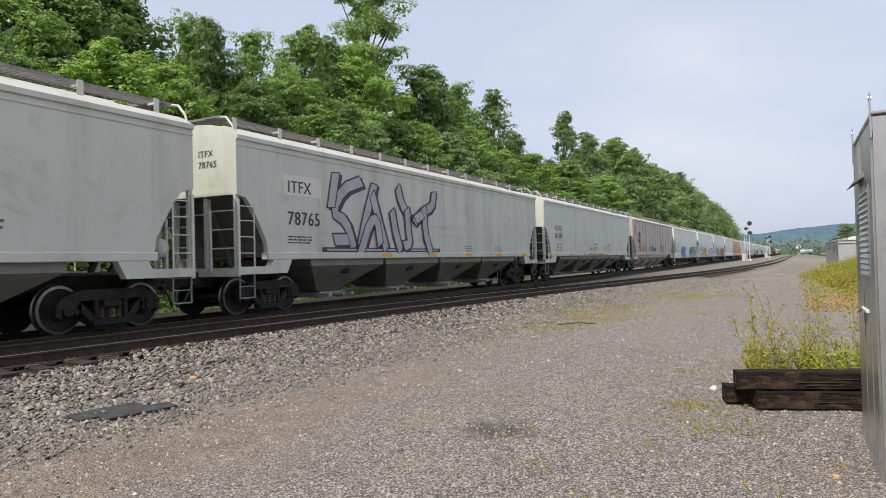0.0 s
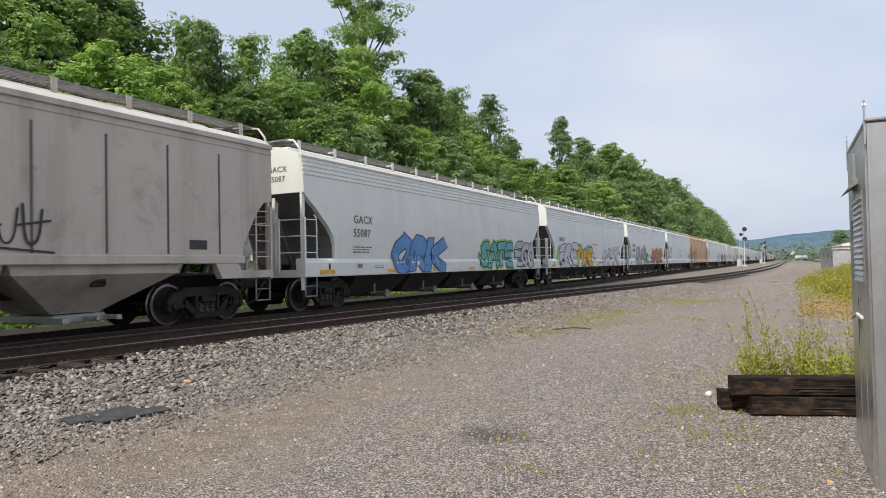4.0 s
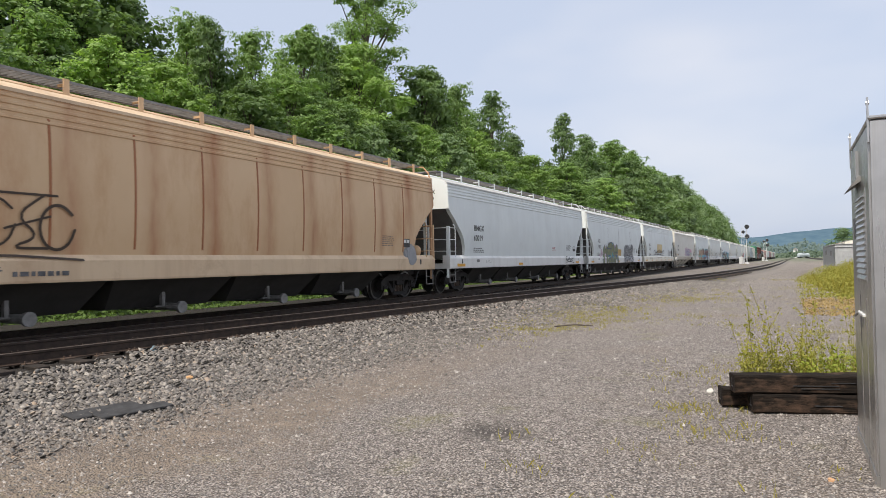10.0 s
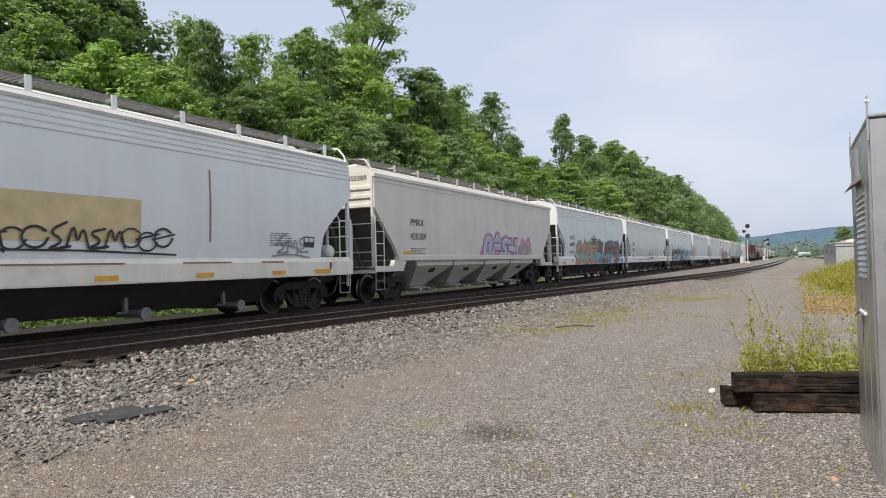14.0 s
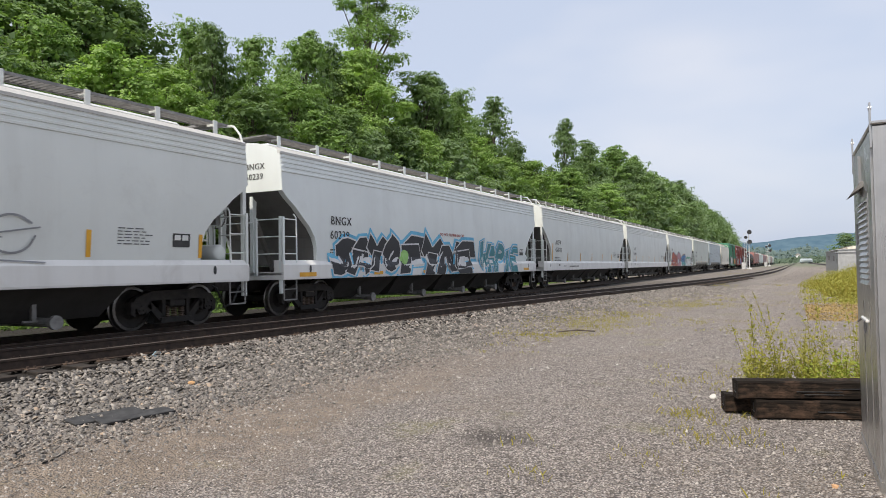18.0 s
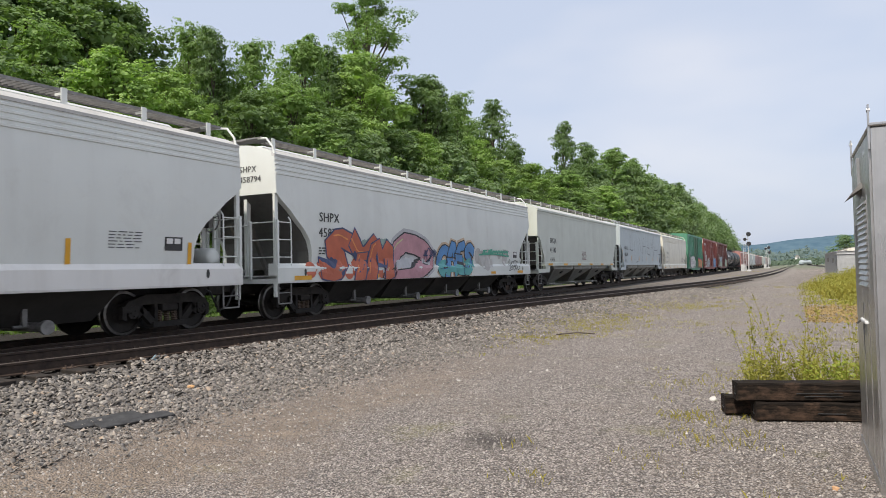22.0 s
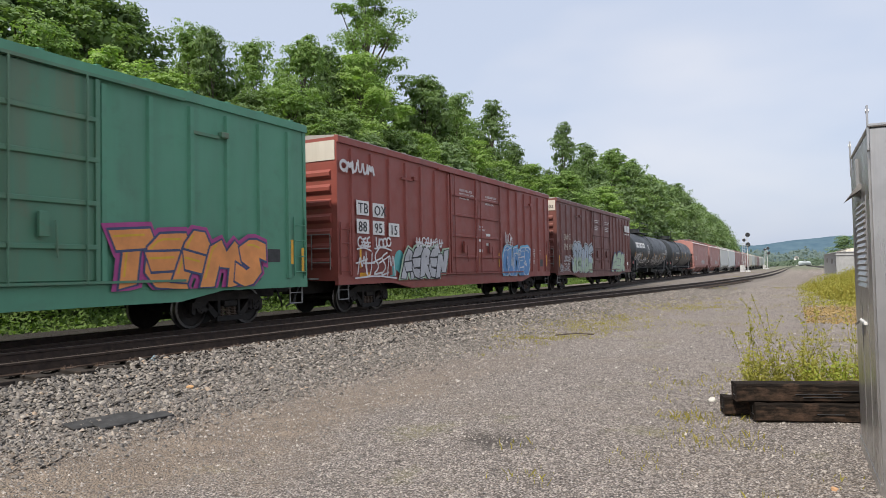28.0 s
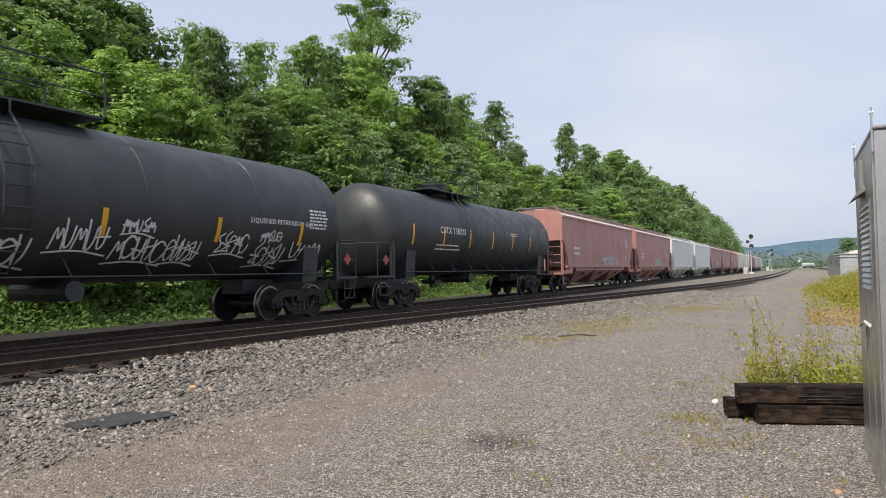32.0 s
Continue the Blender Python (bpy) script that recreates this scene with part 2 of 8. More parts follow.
def bogie(car, y, where):
    b = part("bogie", once("bolster", lambda: Geo().box((-1.13, -0.2, 0.46), (1.13, 0.2, 0.62), bev=0.03).box((-0.35, -0.35, 0.6), (0.35, 0.35, 0.74)).mesh("bolster")),
             M["steel_black"], car, "grimy cast steel bogie", m=pose(0, y, 0))
    for s in (-1, 1):
        part("side_frame", once(("frame", s), lambda: side_frame_mesh(s)), M["steel_black"], b)
        for dy in (-0.19, 0, 0.19):
            part("spring", once("spring", spring_mesh), M["spring"], b, m=pose(s * 1.01, dy, 0))
    for k in (-1, 1):
        w = part("wheelset", once("wheelset", wheelset_mesh), M["wheel"], b, m=pose(0, 0, 0.46))
        w.matrix_parent_inverse = Matrix.Translation((0, 0.89 * k, 0))
        me = w.data
        if len(me.materials) == 1:
            me.materials.append(M["tread"])
            for p in me.polygons:
                r = math.hypot(p.center.y, p.center.z)
                if r > 0.45 and 0.69 < abs(p.center.x) or 0.41 < r and abs(p.center.x) > 0.79:
                    p.material_index = 1
        WHEELSETS.append(w)
    return b


def coupler_mesh(s):
    g = Geo()
    g.box((-0.10, 0, 0.76), (0.10, s * 0.62, 0.95)) if s > 0 else g.box((-0.10, s * 0.62, 0.76), (0.10, 0, 0.95))
    e = s * 0.62
    g.box((-0.17, min(e, e + s * 0.24), 0.70), (0.15, max(e, e + s * 0.24), 1.0), bev=0.03)
    return g.mesh("coupler")


def hose_mesh(s):
    return Geo().tube([(0.32, 0, 0.86), (0.34, s * 0.12, 0.80), (0.34, s * 0.34, 0.42), (0.2, s * 0.5, 0.30)], 0.025, 6).mesh("air_hose")


def ends(car, half, gap, steel=None):
    """Couplers and air hoses at both ends."""
    for s in (-1, 1):
        part("coupler", once(("coupler", s), lambda: coupler_mesh(s)), M["steel_black"], car, m=pose(0, s * (half + gap - 0.86), 0))
        part("air_hose", once(("hose", s), lambda: hose_mesh(s)), M["black"], car, m=pose(0, s * (half + 0.1), 0))


def rungs(g, x, y0, y1, zs, r=0.013):
    for z in zs:
        g.cyl((x, y0, z), (x, y1, z), r, 5)


def stirrup_mesh():
    g = Geo()
    g.tube([(0, -0.24, 0.55), (0, -0.24, 0), (0, 0.24, 0), (0, 0.24, 0.55)], 0.02, 5)
    g.cyl((0, -0.24, 0.27), (0, 0.24, 0.27), 0.014, 5)
    return g.mesh("stirrup_step")


def brake_wheel_mesh(s):
    g = Geo()
    ring = [(0.27 + 0.018 * math.cos(1.2566 * i), 0.018 * math.sin(1.2566 * i)) for i in range(5)]
    g.add([(r * math.cos(0.3927 * k), d, r * math.sin(0.3927 * k)) for k in range(16) for r, d in ring],
          [(k * 5 + i, k * 5 + (i + 1) % 5, (k + 1) % 16 * 5 + (i + 1) % 5, (k + 1) % 16 * 5 + i) for k in range(16) for i in range(5)])
    for k in range(4):
        a = 1.5708 * k + 0.4
        g.cyl((0, 0, 0), (0.27 * math.cos(a), 0, 0.27 * math.sin(a)), 0.012, 5)
    g.box((-0.12, 0.02 if s < 0 else -0.16, -0.18), (0.12, 0.16 if s < 0 else -0.02, 0.12))
    return g.mesh("brake_wheel")


def text_mesh(words, size):
    cu = bpy.data.curves.new("lettering", "FONT")
    cu.body, cu.size, cu.resolution_u, cu.space_character = words, size, 2, 1.10
    ob = new("lettering", cu)
    dg = bpy.context.evaluated_depsgraph_get()
    dg.update()
    me = bpy.data.meshes.new_from_object(ob.evaluated_get(dg))
    bpy.data.objects.remove(ob)
    bpy.data.curves.remove(cu)
    # a bolder face: drawn three times, a hair apart
    bm = bmesh.new()
    bm.from_mesh(me)
    first = list(bm.verts) + list(bm.edges) + list(bm.faces)
    for k in (1, 2):
        for v in bmesh.ops.duplicate(bm, geom=first)["geom"]:
            if isinstance(v, bmesh.types.BMVert):
                v.co.x += 0.022 * size * k
                v.co.z += 0.0006 * k
    bm.to_mesh(me)
    bm.free()
    return me


def lettering(car, words, y, z, size, mat, skin, wide=1.0, name="lettering", lift=0.008):
    """Words on the +x side of a car, following its skin x(z); y is where they begin, z their foot."""
    me = text_mesh(words, size)
    bm = bmesh.new()
    bm.from_mesh(me)
    for v in bm.verts:
        yy, zz = y + v.co.x * wide, z + v.co.y
        v.co = (skin(zz) + lift + v.co.z, yy, zz)
    bm.to_mesh(me)
    bm.free()
    me.materials.clear()
    return part(name, me, mat, car)


def end_lettering(car, words, y, z, size, mat, x=0.2):
    """Words on the end sheet that faces -y."""
    me = text_mesh(words, size)
    bm = bmesh.new()
    bm.from_mesh(me)
    for v in bm.verts:
        v.co = (x + v.co.x, y - 0.008 - v.co.z, z + v.co.y)
    bm.to_mesh(me)
    bm.free()
    me.materials.clear()
    return part("end_lettering", me, mat, car)


def bars(car, y, z, rows, width, mat, skin, rng, h=0.035, gap=0.075, name="data_stencil"):
    """Small unreadable data lines as plain bars."""
    g = Geo()
    for r in range(rows):
        yy, zz = y, z - gap * r
        end = y + width * rng.uniform(0.7, 1.0)
        while yy < end:
            w = rng.uniform(0.06, 0.2)
            x = skin(zz) + 0.007
            g.add([(x, yy, zz), (x, yy + w, zz), (skin(zz + h) + 0.007, yy + w, zz + h), (skin(zz + h) + 0.007, yy, zz + h)], [(0, 1, 2, 3)])
            yy += w + 0.04
    return tagged(part(name, g, mat, car), kind="stuff")


def patch(car, name, y0, y1, z0, z1, mat, skin, lift=0.006, rows=4, label=""):
    g = Geo()
    for k in range(rows):
        a, b = z0 + (z1 - z0) * k / rows, z0 + (z1 - z0) * (k + 1) / rows
        g.add([(skin(a) + lift, y0, a), (skin(a) + lift, y1, a), (skin(b) + lift, y1, b), (skin(b) + lift, y0, b)], [(0, 1, 2, 3)])
    return part(name, g, mat, car, label)


# spray-painted lettering from stroke skeletons in a unit box
STROKES = {
    "A": "0,0 .35,1 .65,1 1,0;.2,.4 .8,.4", "B": "0,0 0,1 .7,.95 .8,.7 .5,.52 .9,.35 .8,.05 0,0", "C": "1,.9 .5,1 .05,.7 .05,.3 .5,0 1,.1",
    "D": "0,0 0,1 .6,.95 1,.5 .6,.05 0,0", "E": "1,1 .1,.95 .1,.05 1,0;.1,.5 .8,.52", "F": "0,0 .05,1 1,.95;.05,.55 .7,.55", "G": "1,.85 .5,1 .05,.6 .1,.15 .6,0 .95,.3 .6,.42",
    "H": "0,0 .05,1;.95,0 1,1;.05,.5 1,.5", "I": ".5,0 .5,.75", "K": "0,0 .05,1;.95,1 .1,.5 1,0", "L": ".05,1 0,0 .9,.05", "M": "0,0 .1,1 .5,.4 .9,1 1,0",
    "N": "0,0 .05,1 .9,0 1,1", "O": ".5,1 .05,.6 .15,.1 .6,0 .95,.4 .85,.85 .5,1", "P": "0,0 .05,1 .8,.95 .95,.7 .7,.48 .05,.5", "R": "0,0 .05,1 .8,.95 .9,.7 .1,.5 1,0",
    "S": "1,.85 .5,1 .05,.75 .9,.35 .5,0 0,.12", "T": ".5,0 .5,1;0,.95 1,1", "U": "0,1 .05,.2 .5,0 .9,.2 1,1", "V": "0,1 .5,0 1,1", "W": "0,1 .2,0 .5,.7 .8,0 1,1",
    "X": "0,0 1,1;0,1 1,0", "Y": "0,1 .5,.5 1,1;.5,.5 .45,0", "Z": "0,.95 1,1 0,.05 1,0", "J": ".9,1 .85,.2 .4,0 0,.3", "!": ".5,1 .5,.35;.5,.1 .5,.05",
    "1": "-.05,.2 .15,.5 .5,1;.42,.8 .68,.45 .98,.05;-.05,.02 .25,.4 .55,.48 .75,.18", "2": ".3,1 .42,.8 .8,.52;.12,.62 .14,.3 .36,.03;.8,.62 .78,.35 .96,.12 .62,.04",
    "3": ".02,.58 .3,.74 .85,.82 .95,1;.45,.72 .5,.35 .78,.02;.2,.6 .05,.52", "4": ".9,1 .4,.85 .1,.5 .5,.35 .8,.05;.2,.98 .02,.68;.15,.05 .5,.1",
}


def strokes(word, y0, y1, z0, z1, rng, slant=0.12, wild=0.05):
    n = len(word)
    step = (y1 - y0) / n
    out = []
    for i, ch in enumerate(word):
        if ch == " ":
            continue
        dz = rng.uniform(-0.08, 0.08) * (z1 - z0)
        w = step * rng.uniform(0.68, 0.86)
        for line in STROKES[ch].split(";"):
            pts = []
            for tok in line.split():
                a, b = (float(q) for q in tok.split(","))
                a += rng.uniform(-wild, wild)
                b += rng.uniform(-wild, wild)
                pts.append((y0 + step * i + step * 0.1 + a * w + slant * (b - 0.5) * step, z0 + dz + b * (z1 - z0)))
            out.append(pts)
    return out


LOWEST = {}


def soften(pts, times):
    """Rounds a line's corners by cutting them."""
    for _ in range(times):
        out = [pts[0]]
        for (ya, za), (yb, zb) in zip(pts, pts[1:]):
            out += [(ya * 0.75 + yb * 0.25, za * 0.75 + zb * 0.25), (ya * 0.25 + yb * 0.75, za * 0.25 + zb * 0.75)]
        pts = out + [pts[-1]]
    return pts


def ribbon(g, pts, width, skin, lift, count=0, soft=1, cap=True):
    """A flat band along a line, with softened corners and rounded ends, laid on the skin."""
    w = width / 2
    pts = soften(pts, soft) if len(pts) > 2 else pts
    fine = [pts[0]]
    for (ya, za), (yb, zb) in zip(pts, pts[1:]):
        n = max(1, int(math.hypot(zb - za, yb - ya) / 0.22))
        fine += [(ya + (yb - ya) * k / n, za + (zb - za) * k / n) for k in range(1, n + 1)]
    ps = [Vector(p) for p in fine]
    if (ps[0] - ps[1]).length < 1e-5:
        return
    dirs = [(q - p).normalized() if (q - p).length > 1e-6 else Vector((1, 0)) for p, q in zip(ps, ps[1:])]
    low = LOWEST.get(skin, 0.93)
    cols = (1.0, 0.34, -0.34, -1.0) if width > 0.12 else (1.0, -1.0)
    rows = [(ps[0] - dirs[0] * w * 0.9, dirs[0], 0.42), (ps[0] - dirs[0] * w * 0.55, dirs[0], 0.84)]
    rows = rows if cap else [(ps[0] - dirs[0] * w * 0.7, (dirs[0] + Vector((-dirs[0].y, dirs[0].x)) * 0.35).normalized(), 1.06)]
    for i, p in enumerate(ps):
        d = dirs[max(0, i - 1)] + dirs[min(i, len(dirs) - 1)]
        rows.append((p, d.normalized() if d.length > 0.3 else dirs[min(i, len(dirs) - 1)], 1.0))
    if cap:
        rows += [(ps[-1] + dirs[-1] * w * 0.55, dirs[-1], 0.84), (ps[-1] + dirs[-1] * w * 0.9, dirs[-1], 0.42)]
    else:
        rows += [(ps[-1] + dirs[-1] * w * 0.7, (dirs[-1] + Vector((-dirs[-1].y, dirs[-1].x)) * 0.35).normalized(), 1.06)]
    v = []
    for p, d, k in rows:
        for c in cols:
            y, z = p.x - d.y * w * k * c, max(low, p.y + d.x * w * k * c)
            v.append((skin(z) + lift, y, z))
    m = len(cols)
    g.add(v, [(i * m + j, i * m + j + 1, (i + 1) * m + j + 1, (i + 1) * m + j) for i in range(len(rows) - 1) for j in range(m - 1)])


def clip_z(lines, low):
    return [[(y, max(z, low)) for y, z in pts] for pts in lines]


def piece(car, word, y0, y1, z0, z1, fill, line, skin, seed, glow=None, width=None, shine=None, fill2=None, low=0.98, drop=None, slant=0.16, bubble=False):
    """A graffiti piece of fat letters whose strokes lap over one another; each letter has an outline, its fill, and at will a halo, a cast edge, a second colour and highlights."""
    rng = random.Random(seed)
    n = len(word)
    step = (y1 - y0) / n
    w = width or 0.36 * step
    seq = 0
    for i, ch in enumerate(word):
        if ch == " ":
            continue
        lines = clip_z(strokes(ch, y0 + step * i - 0.10 * step, y0 + step * (i + 1) + 0.10 * step, z0, z1, rng, slant, 0.06), low + 0.1)
        coats = [("graffiti_letter", w + 0.10, 0.014, line, lines)]
        if glow:
            coats.append(("halo", w * 1.25 + 0.18, 0.006, glow, lines))
        if drop:
            coats.append(("cast_edge", w + 0.08, 0.010, drop, [[(y + 0.40 * w, z - 0.16 * w) for y, z in pts] for pts in lines]))
        coats.append(("fill", w, 0.0156, fill, lines))
        if fill2:
            coats.append(("fade", 0.8 * w, 0.0164, fill2, [[(y, z0 + (z - z0) * 0.42) for y, z in pts] for pts in lines]))
        if shine:
            coats.append(("highlight", 0.045, 0.0172, shine, [[(y - w * 0.26, z + w * 0.18) for y, z in soften(pts, 1)[:4]] for pts in lines]))
        top = None
        for name, k, lift, mat, ls in coats:
            g = Geo()
            for j, pts in enumerate(ls):
                up = 0.0004 * (seq + j) if name in ("halo", "cast_edge") else 0.0036 * (seq + j)
                ribbon(g, pts, k, skin, lift + up, 0, 2 if bubble else 1, bubble)
            ob = part(name, g, mat, top or car, "spray-painted graffiti letter" if top is None else "")
            top = top or ob
        seq += len(lines)


def scrawl(car, word, y0, y1, z0, z1, mat, skin, seed, width=0.035, wild=0.14):
    """An unreadable tag: a run of loops, spikes and hooks written in one line of paint, as many as word has letters."""
    rng = random.Random(seed)
    g = Geo()
    n = max(2, len(word))
    step, tall = (y1 - y0) / n, z1 - z0
    if n < 3 and step < 0.2:
        ribbon(g, [(y0, z0), (y0 + step * rng.uniform(-0.2, 0.6), (z0 + z1) / 2), (y0 + step * 0.3, z1)], width, skin, 0.03)
        return tagged(part("graffiti_tag", g, mat, car), kind="stuff")
    for i in range(n):
        y, kind = y0 + step * i, rng.randrange(4)
        a, b = rng.uniform(-0.12, 0.12) * tall, rng.uniform(-0.1, 0.2) * tall
        if kind == 0:
            pts = [(y + step * (0.5 + 0.62 * math.cos(0.7 * k + 0.6)), z0 + a + tall * (0.5 + 0.48 * math.sin(0.7 * k + 0.6))) for k in range(9)]
        elif kind == 1:
            pts = [(y, z0 + a), (y + step * 0.35, z1 + b), (y + step * 0.55, z0 + tall * 0.2), (y + step * 0.85, z1 + b * 0.4), (y + step * 1.15, z0 + a)]
        elif kind == 2:
            pts = [(y + step, z1 + b), (y + step * 0.1, z0 + tall * 0.75), (y + step * 0.95, z0 + tall * 0.35), (y - step * 0.1, z0 + a), (y + step * 1.2, z0 + tall * 0.12)]
        else:
            pts = [(y + step * 0.1, z1 + b), (y + step * 0.2, z0 + a), (y + step * 0.75, z0 + tall * 0.1), (y + step * 0.9, z0 + tall * 0.9)]
        ribbon(g, pts, width * rng.uniform(0.75, 1.15), skin, 0.03 + 0.0008 * i, 0, 2)
        if rng.random() < 0.45:
            ribbon(g, [(y - step * 0.2, z0 + tall * 0.5), (y + step * 1.25, z0 + tall * rng.uniform(0.3, 0.8))], width * 0.8, skin, 0.0295 + 0.0008 * i, 0)
    if rng.random() < 0.6:
        ribbon(g, [(y0 - step * 0.3, z0 - 0.06), ((y0 + y1) / 2, z0 + 0.0), (y1 + step * 0.4, z0 - 0.10)], width * 0.8, skin, 0.029, 0)
    return tagged(part("graffiti_tag", g, mat, car), kind="stuff")


def cloud(car, y0, y1, z0, z1, mat, skin, seed, lift=0.004, low=1.0):
    """A hazy sprayed patch of overlapping rounds."""
    rng = random.Random(seed)
    g = Geo()
    n = max(4, int((y1 - y0) / 0.22))
    for k in range(n):
        y, z, r = rng.uniform(y0, y1), rng.uniform(z0, z1), rng.uniform(0.14, 0.34)
        z = max(z, low + r)
        l = lift + 0.0003 * k
        g.add([(skin(z + math.sin(0.5236 * i) * r) + l, y + math.cos(0.5236 * i) * r, z + math.sin(0.5236 * i) * r) for i in range(12)], [tuple(range(12))])
    return tagged(part("graffiti_cloud", g, mat, car), kind="stuff")


def curved_skin(z):
    return 1.60 - 0.085 * max(-1.2, min(1.2, (z - 2.7) / 1.5)) ** 2


def straight_skin(z):
    return 1.575


def acf_skin(z):
    """Swelling side sheet above a tall flared sill."""
    return 1.614 if z < 1.33 else max(curved_skin(z), 1.614 - (z - 1.33) * 0.62)


LOWEST[acf_skin], LOWEST[straight_skin] = 0.97, 1.35


def shell_mesh(half, cut, top, skin, low):
    """The body: side sheets, roof, end sheets and slope sheets. cut: (inset, foot height) pairs from the end inwards."""
    ys = [(-half + a, z) for a, z in cut]
    n = 12
    ys += [(-half + cut[-1][0] + (2 * half - 2 * cut[-1][0]) * k / n, low) for k in range(0, n + 1)]
    ys += [(half - a, z) for a, z in reversed(cut)]
    rise = ((0.93, 0.10), (0.76, 0.21), (0.50, 0.30), (0.22, 0.34))
    g = Geo()
    pts, m = [], 0
    for y, zb in ys:
        zs = [zb + (top - zb) * k / 7 for k in range(8)]
        right = [(skin(z), y, z) for z in zs]
        roof = [(skin(top) * a, y, top + b) for a, b in rise]
        left = [(-x, yy, z) for x, yy, z in reversed(right + roof)]
        row = right + roof + left
        m = len(row)
        pts += row
    fs = []
    for j in range(len(ys) - 1):
        if abs(ys[j][0] - ys[j + 1][0]) < 1e-6 and ys[j][1] == ys[j + 1][1]:
            continue
        for i in range(m):
            a, b = j * m + i, j * m + (i + 1) % m
            fs.append((a, b, b + m, a + m))
    g.add(pts, fs + [tuple(range(m)), tuple(range((len(ys) - 1) * m, len(ys) * m))])
    return g.mesh("body", 28)


def bay_mesh(length, z_top, out, wide, z_low=0.42):
    g = Geo()
    ring = [(1.48 * wide, length / 2, z_top), (1.48 * wide, length / 2 - 0.06, z_top - 0.2), (0.62, out, z_low)]
    pts = []
    for x, y, z in ring:
        pts += [(-x, -y, z), (x, -y, z), (x, y, z), (-x, y, z)]
    fs = [(3, 2, 1, 0), (8, 9, 10, 11)]
    for k in range(2):
        for i in range(4):
            a, b = 4 * k + i, 4 * k + (i + 1) % 4
            fs.append((a, b, b + 4, a + 4))
    g.add(pts, fs)
    return g.mesh("hopper_bay")


def gate_mesh(pneu):
    g = Geo()
    if pneu:
        g.cyl((-1.25, 0, 0.34), (1.25, 0, 0.34), 0.085, 12)
        g.box((-0.5, -0.5, 0.3), (0.5, 0.5, 0.46), bev=0.03)
        for s in (-1, 1):
            g.cyl((s * 1.25, 0, 0.34), (s * 1.33, 0, 0.34), 0.13, 14)
            g.cyl((s * 0.9, -0.35, 0.36), (s * 0.9, 0.35, 0.36), 0.03, 6)
            g.box((s * 0.9 - 0.04, -0.2, 0.36), (s * 0.9 + 0.04, -0.12, 0.75))
    else:
        g.box((-0.75, -0.55, 0.24), (0.75, 0.55, 0.40), bev=0.02)
        g.box((-1.15, -0.62, 0.27), (1.15, -0.5, 0.36))
        g.box((-1.15, 0.5, 0.27), (1.15, 0.62, 0.36))
        for s in (-1, 1):
            g.cyl((s * 0.75, 0.1, 0.32), (s * 1.15, 0.1, 0.32), 0.045, 8)
    return g.mesh("outlet_gate")


def board_mesh(half):
    """Two grated running boards beside the roof hatch, with their frames."""
    g = Geo()
    for s in (-1, 1):
        x0, x1 = s * 0.52, s * 1.06
        a, b = min(x0, x1), max(x0, x1)
        for x in (a, b - 0.02):
            g.box((x, -half, 0.0), (x + 0.02, half, 0.055))
        y = -half
        while y < half:
            g.add([(a, y, 0.05), (b, y, 0.05), (b, y + 0.045, 0.05), (a, y + 0.045, 0.05), (a, y, 0.01), (b, y, 0.01), (b, y + 0.045, 0.01), (a, y + 0.045, 0.01)],
                  [(0, 1, 2, 3), (0, 4, 5, 1), (2, 6, 7, 3)])
            y += 0.115
    for s in (-1, 1):
        y = s * (half - 0.02)
        g.box((-1.06, min(y, y - s * 0.4), 0.0), (1.06, max(y, y - s * 0.4), 0.05))
    return g.mesh("running_board")


def bracket_mesh():
    return Geo().box((-0.012, -0.06, -0.30), (0.012, 0.06, 0.07)).box((-0.25, -0.012, -0.05), (0.0, 0.012, 0.0)).mesh("board_bracket")


def ladder_mesh(x, h, width, zs, e):
    """A stout stile at the corner, a thin one bent in at its head, and rungs."""
    g = Geo()
    a, b = (width, 0) if e > 0 else (0, width)
    g.box((x - 0.012, a - 0.035, 0.1), (x + 0.025, a + 0.035, h))
    g.tube([(x, b, 0.1), (x, b, h - 0.12), (x - 0.02, b, h + 0.02), (x - 0.09, b, h + 0.10)], 0.018, 6)
    rungs(g, x, 0, width, zs, 0.014)
    return g.mesh("side_ladder")


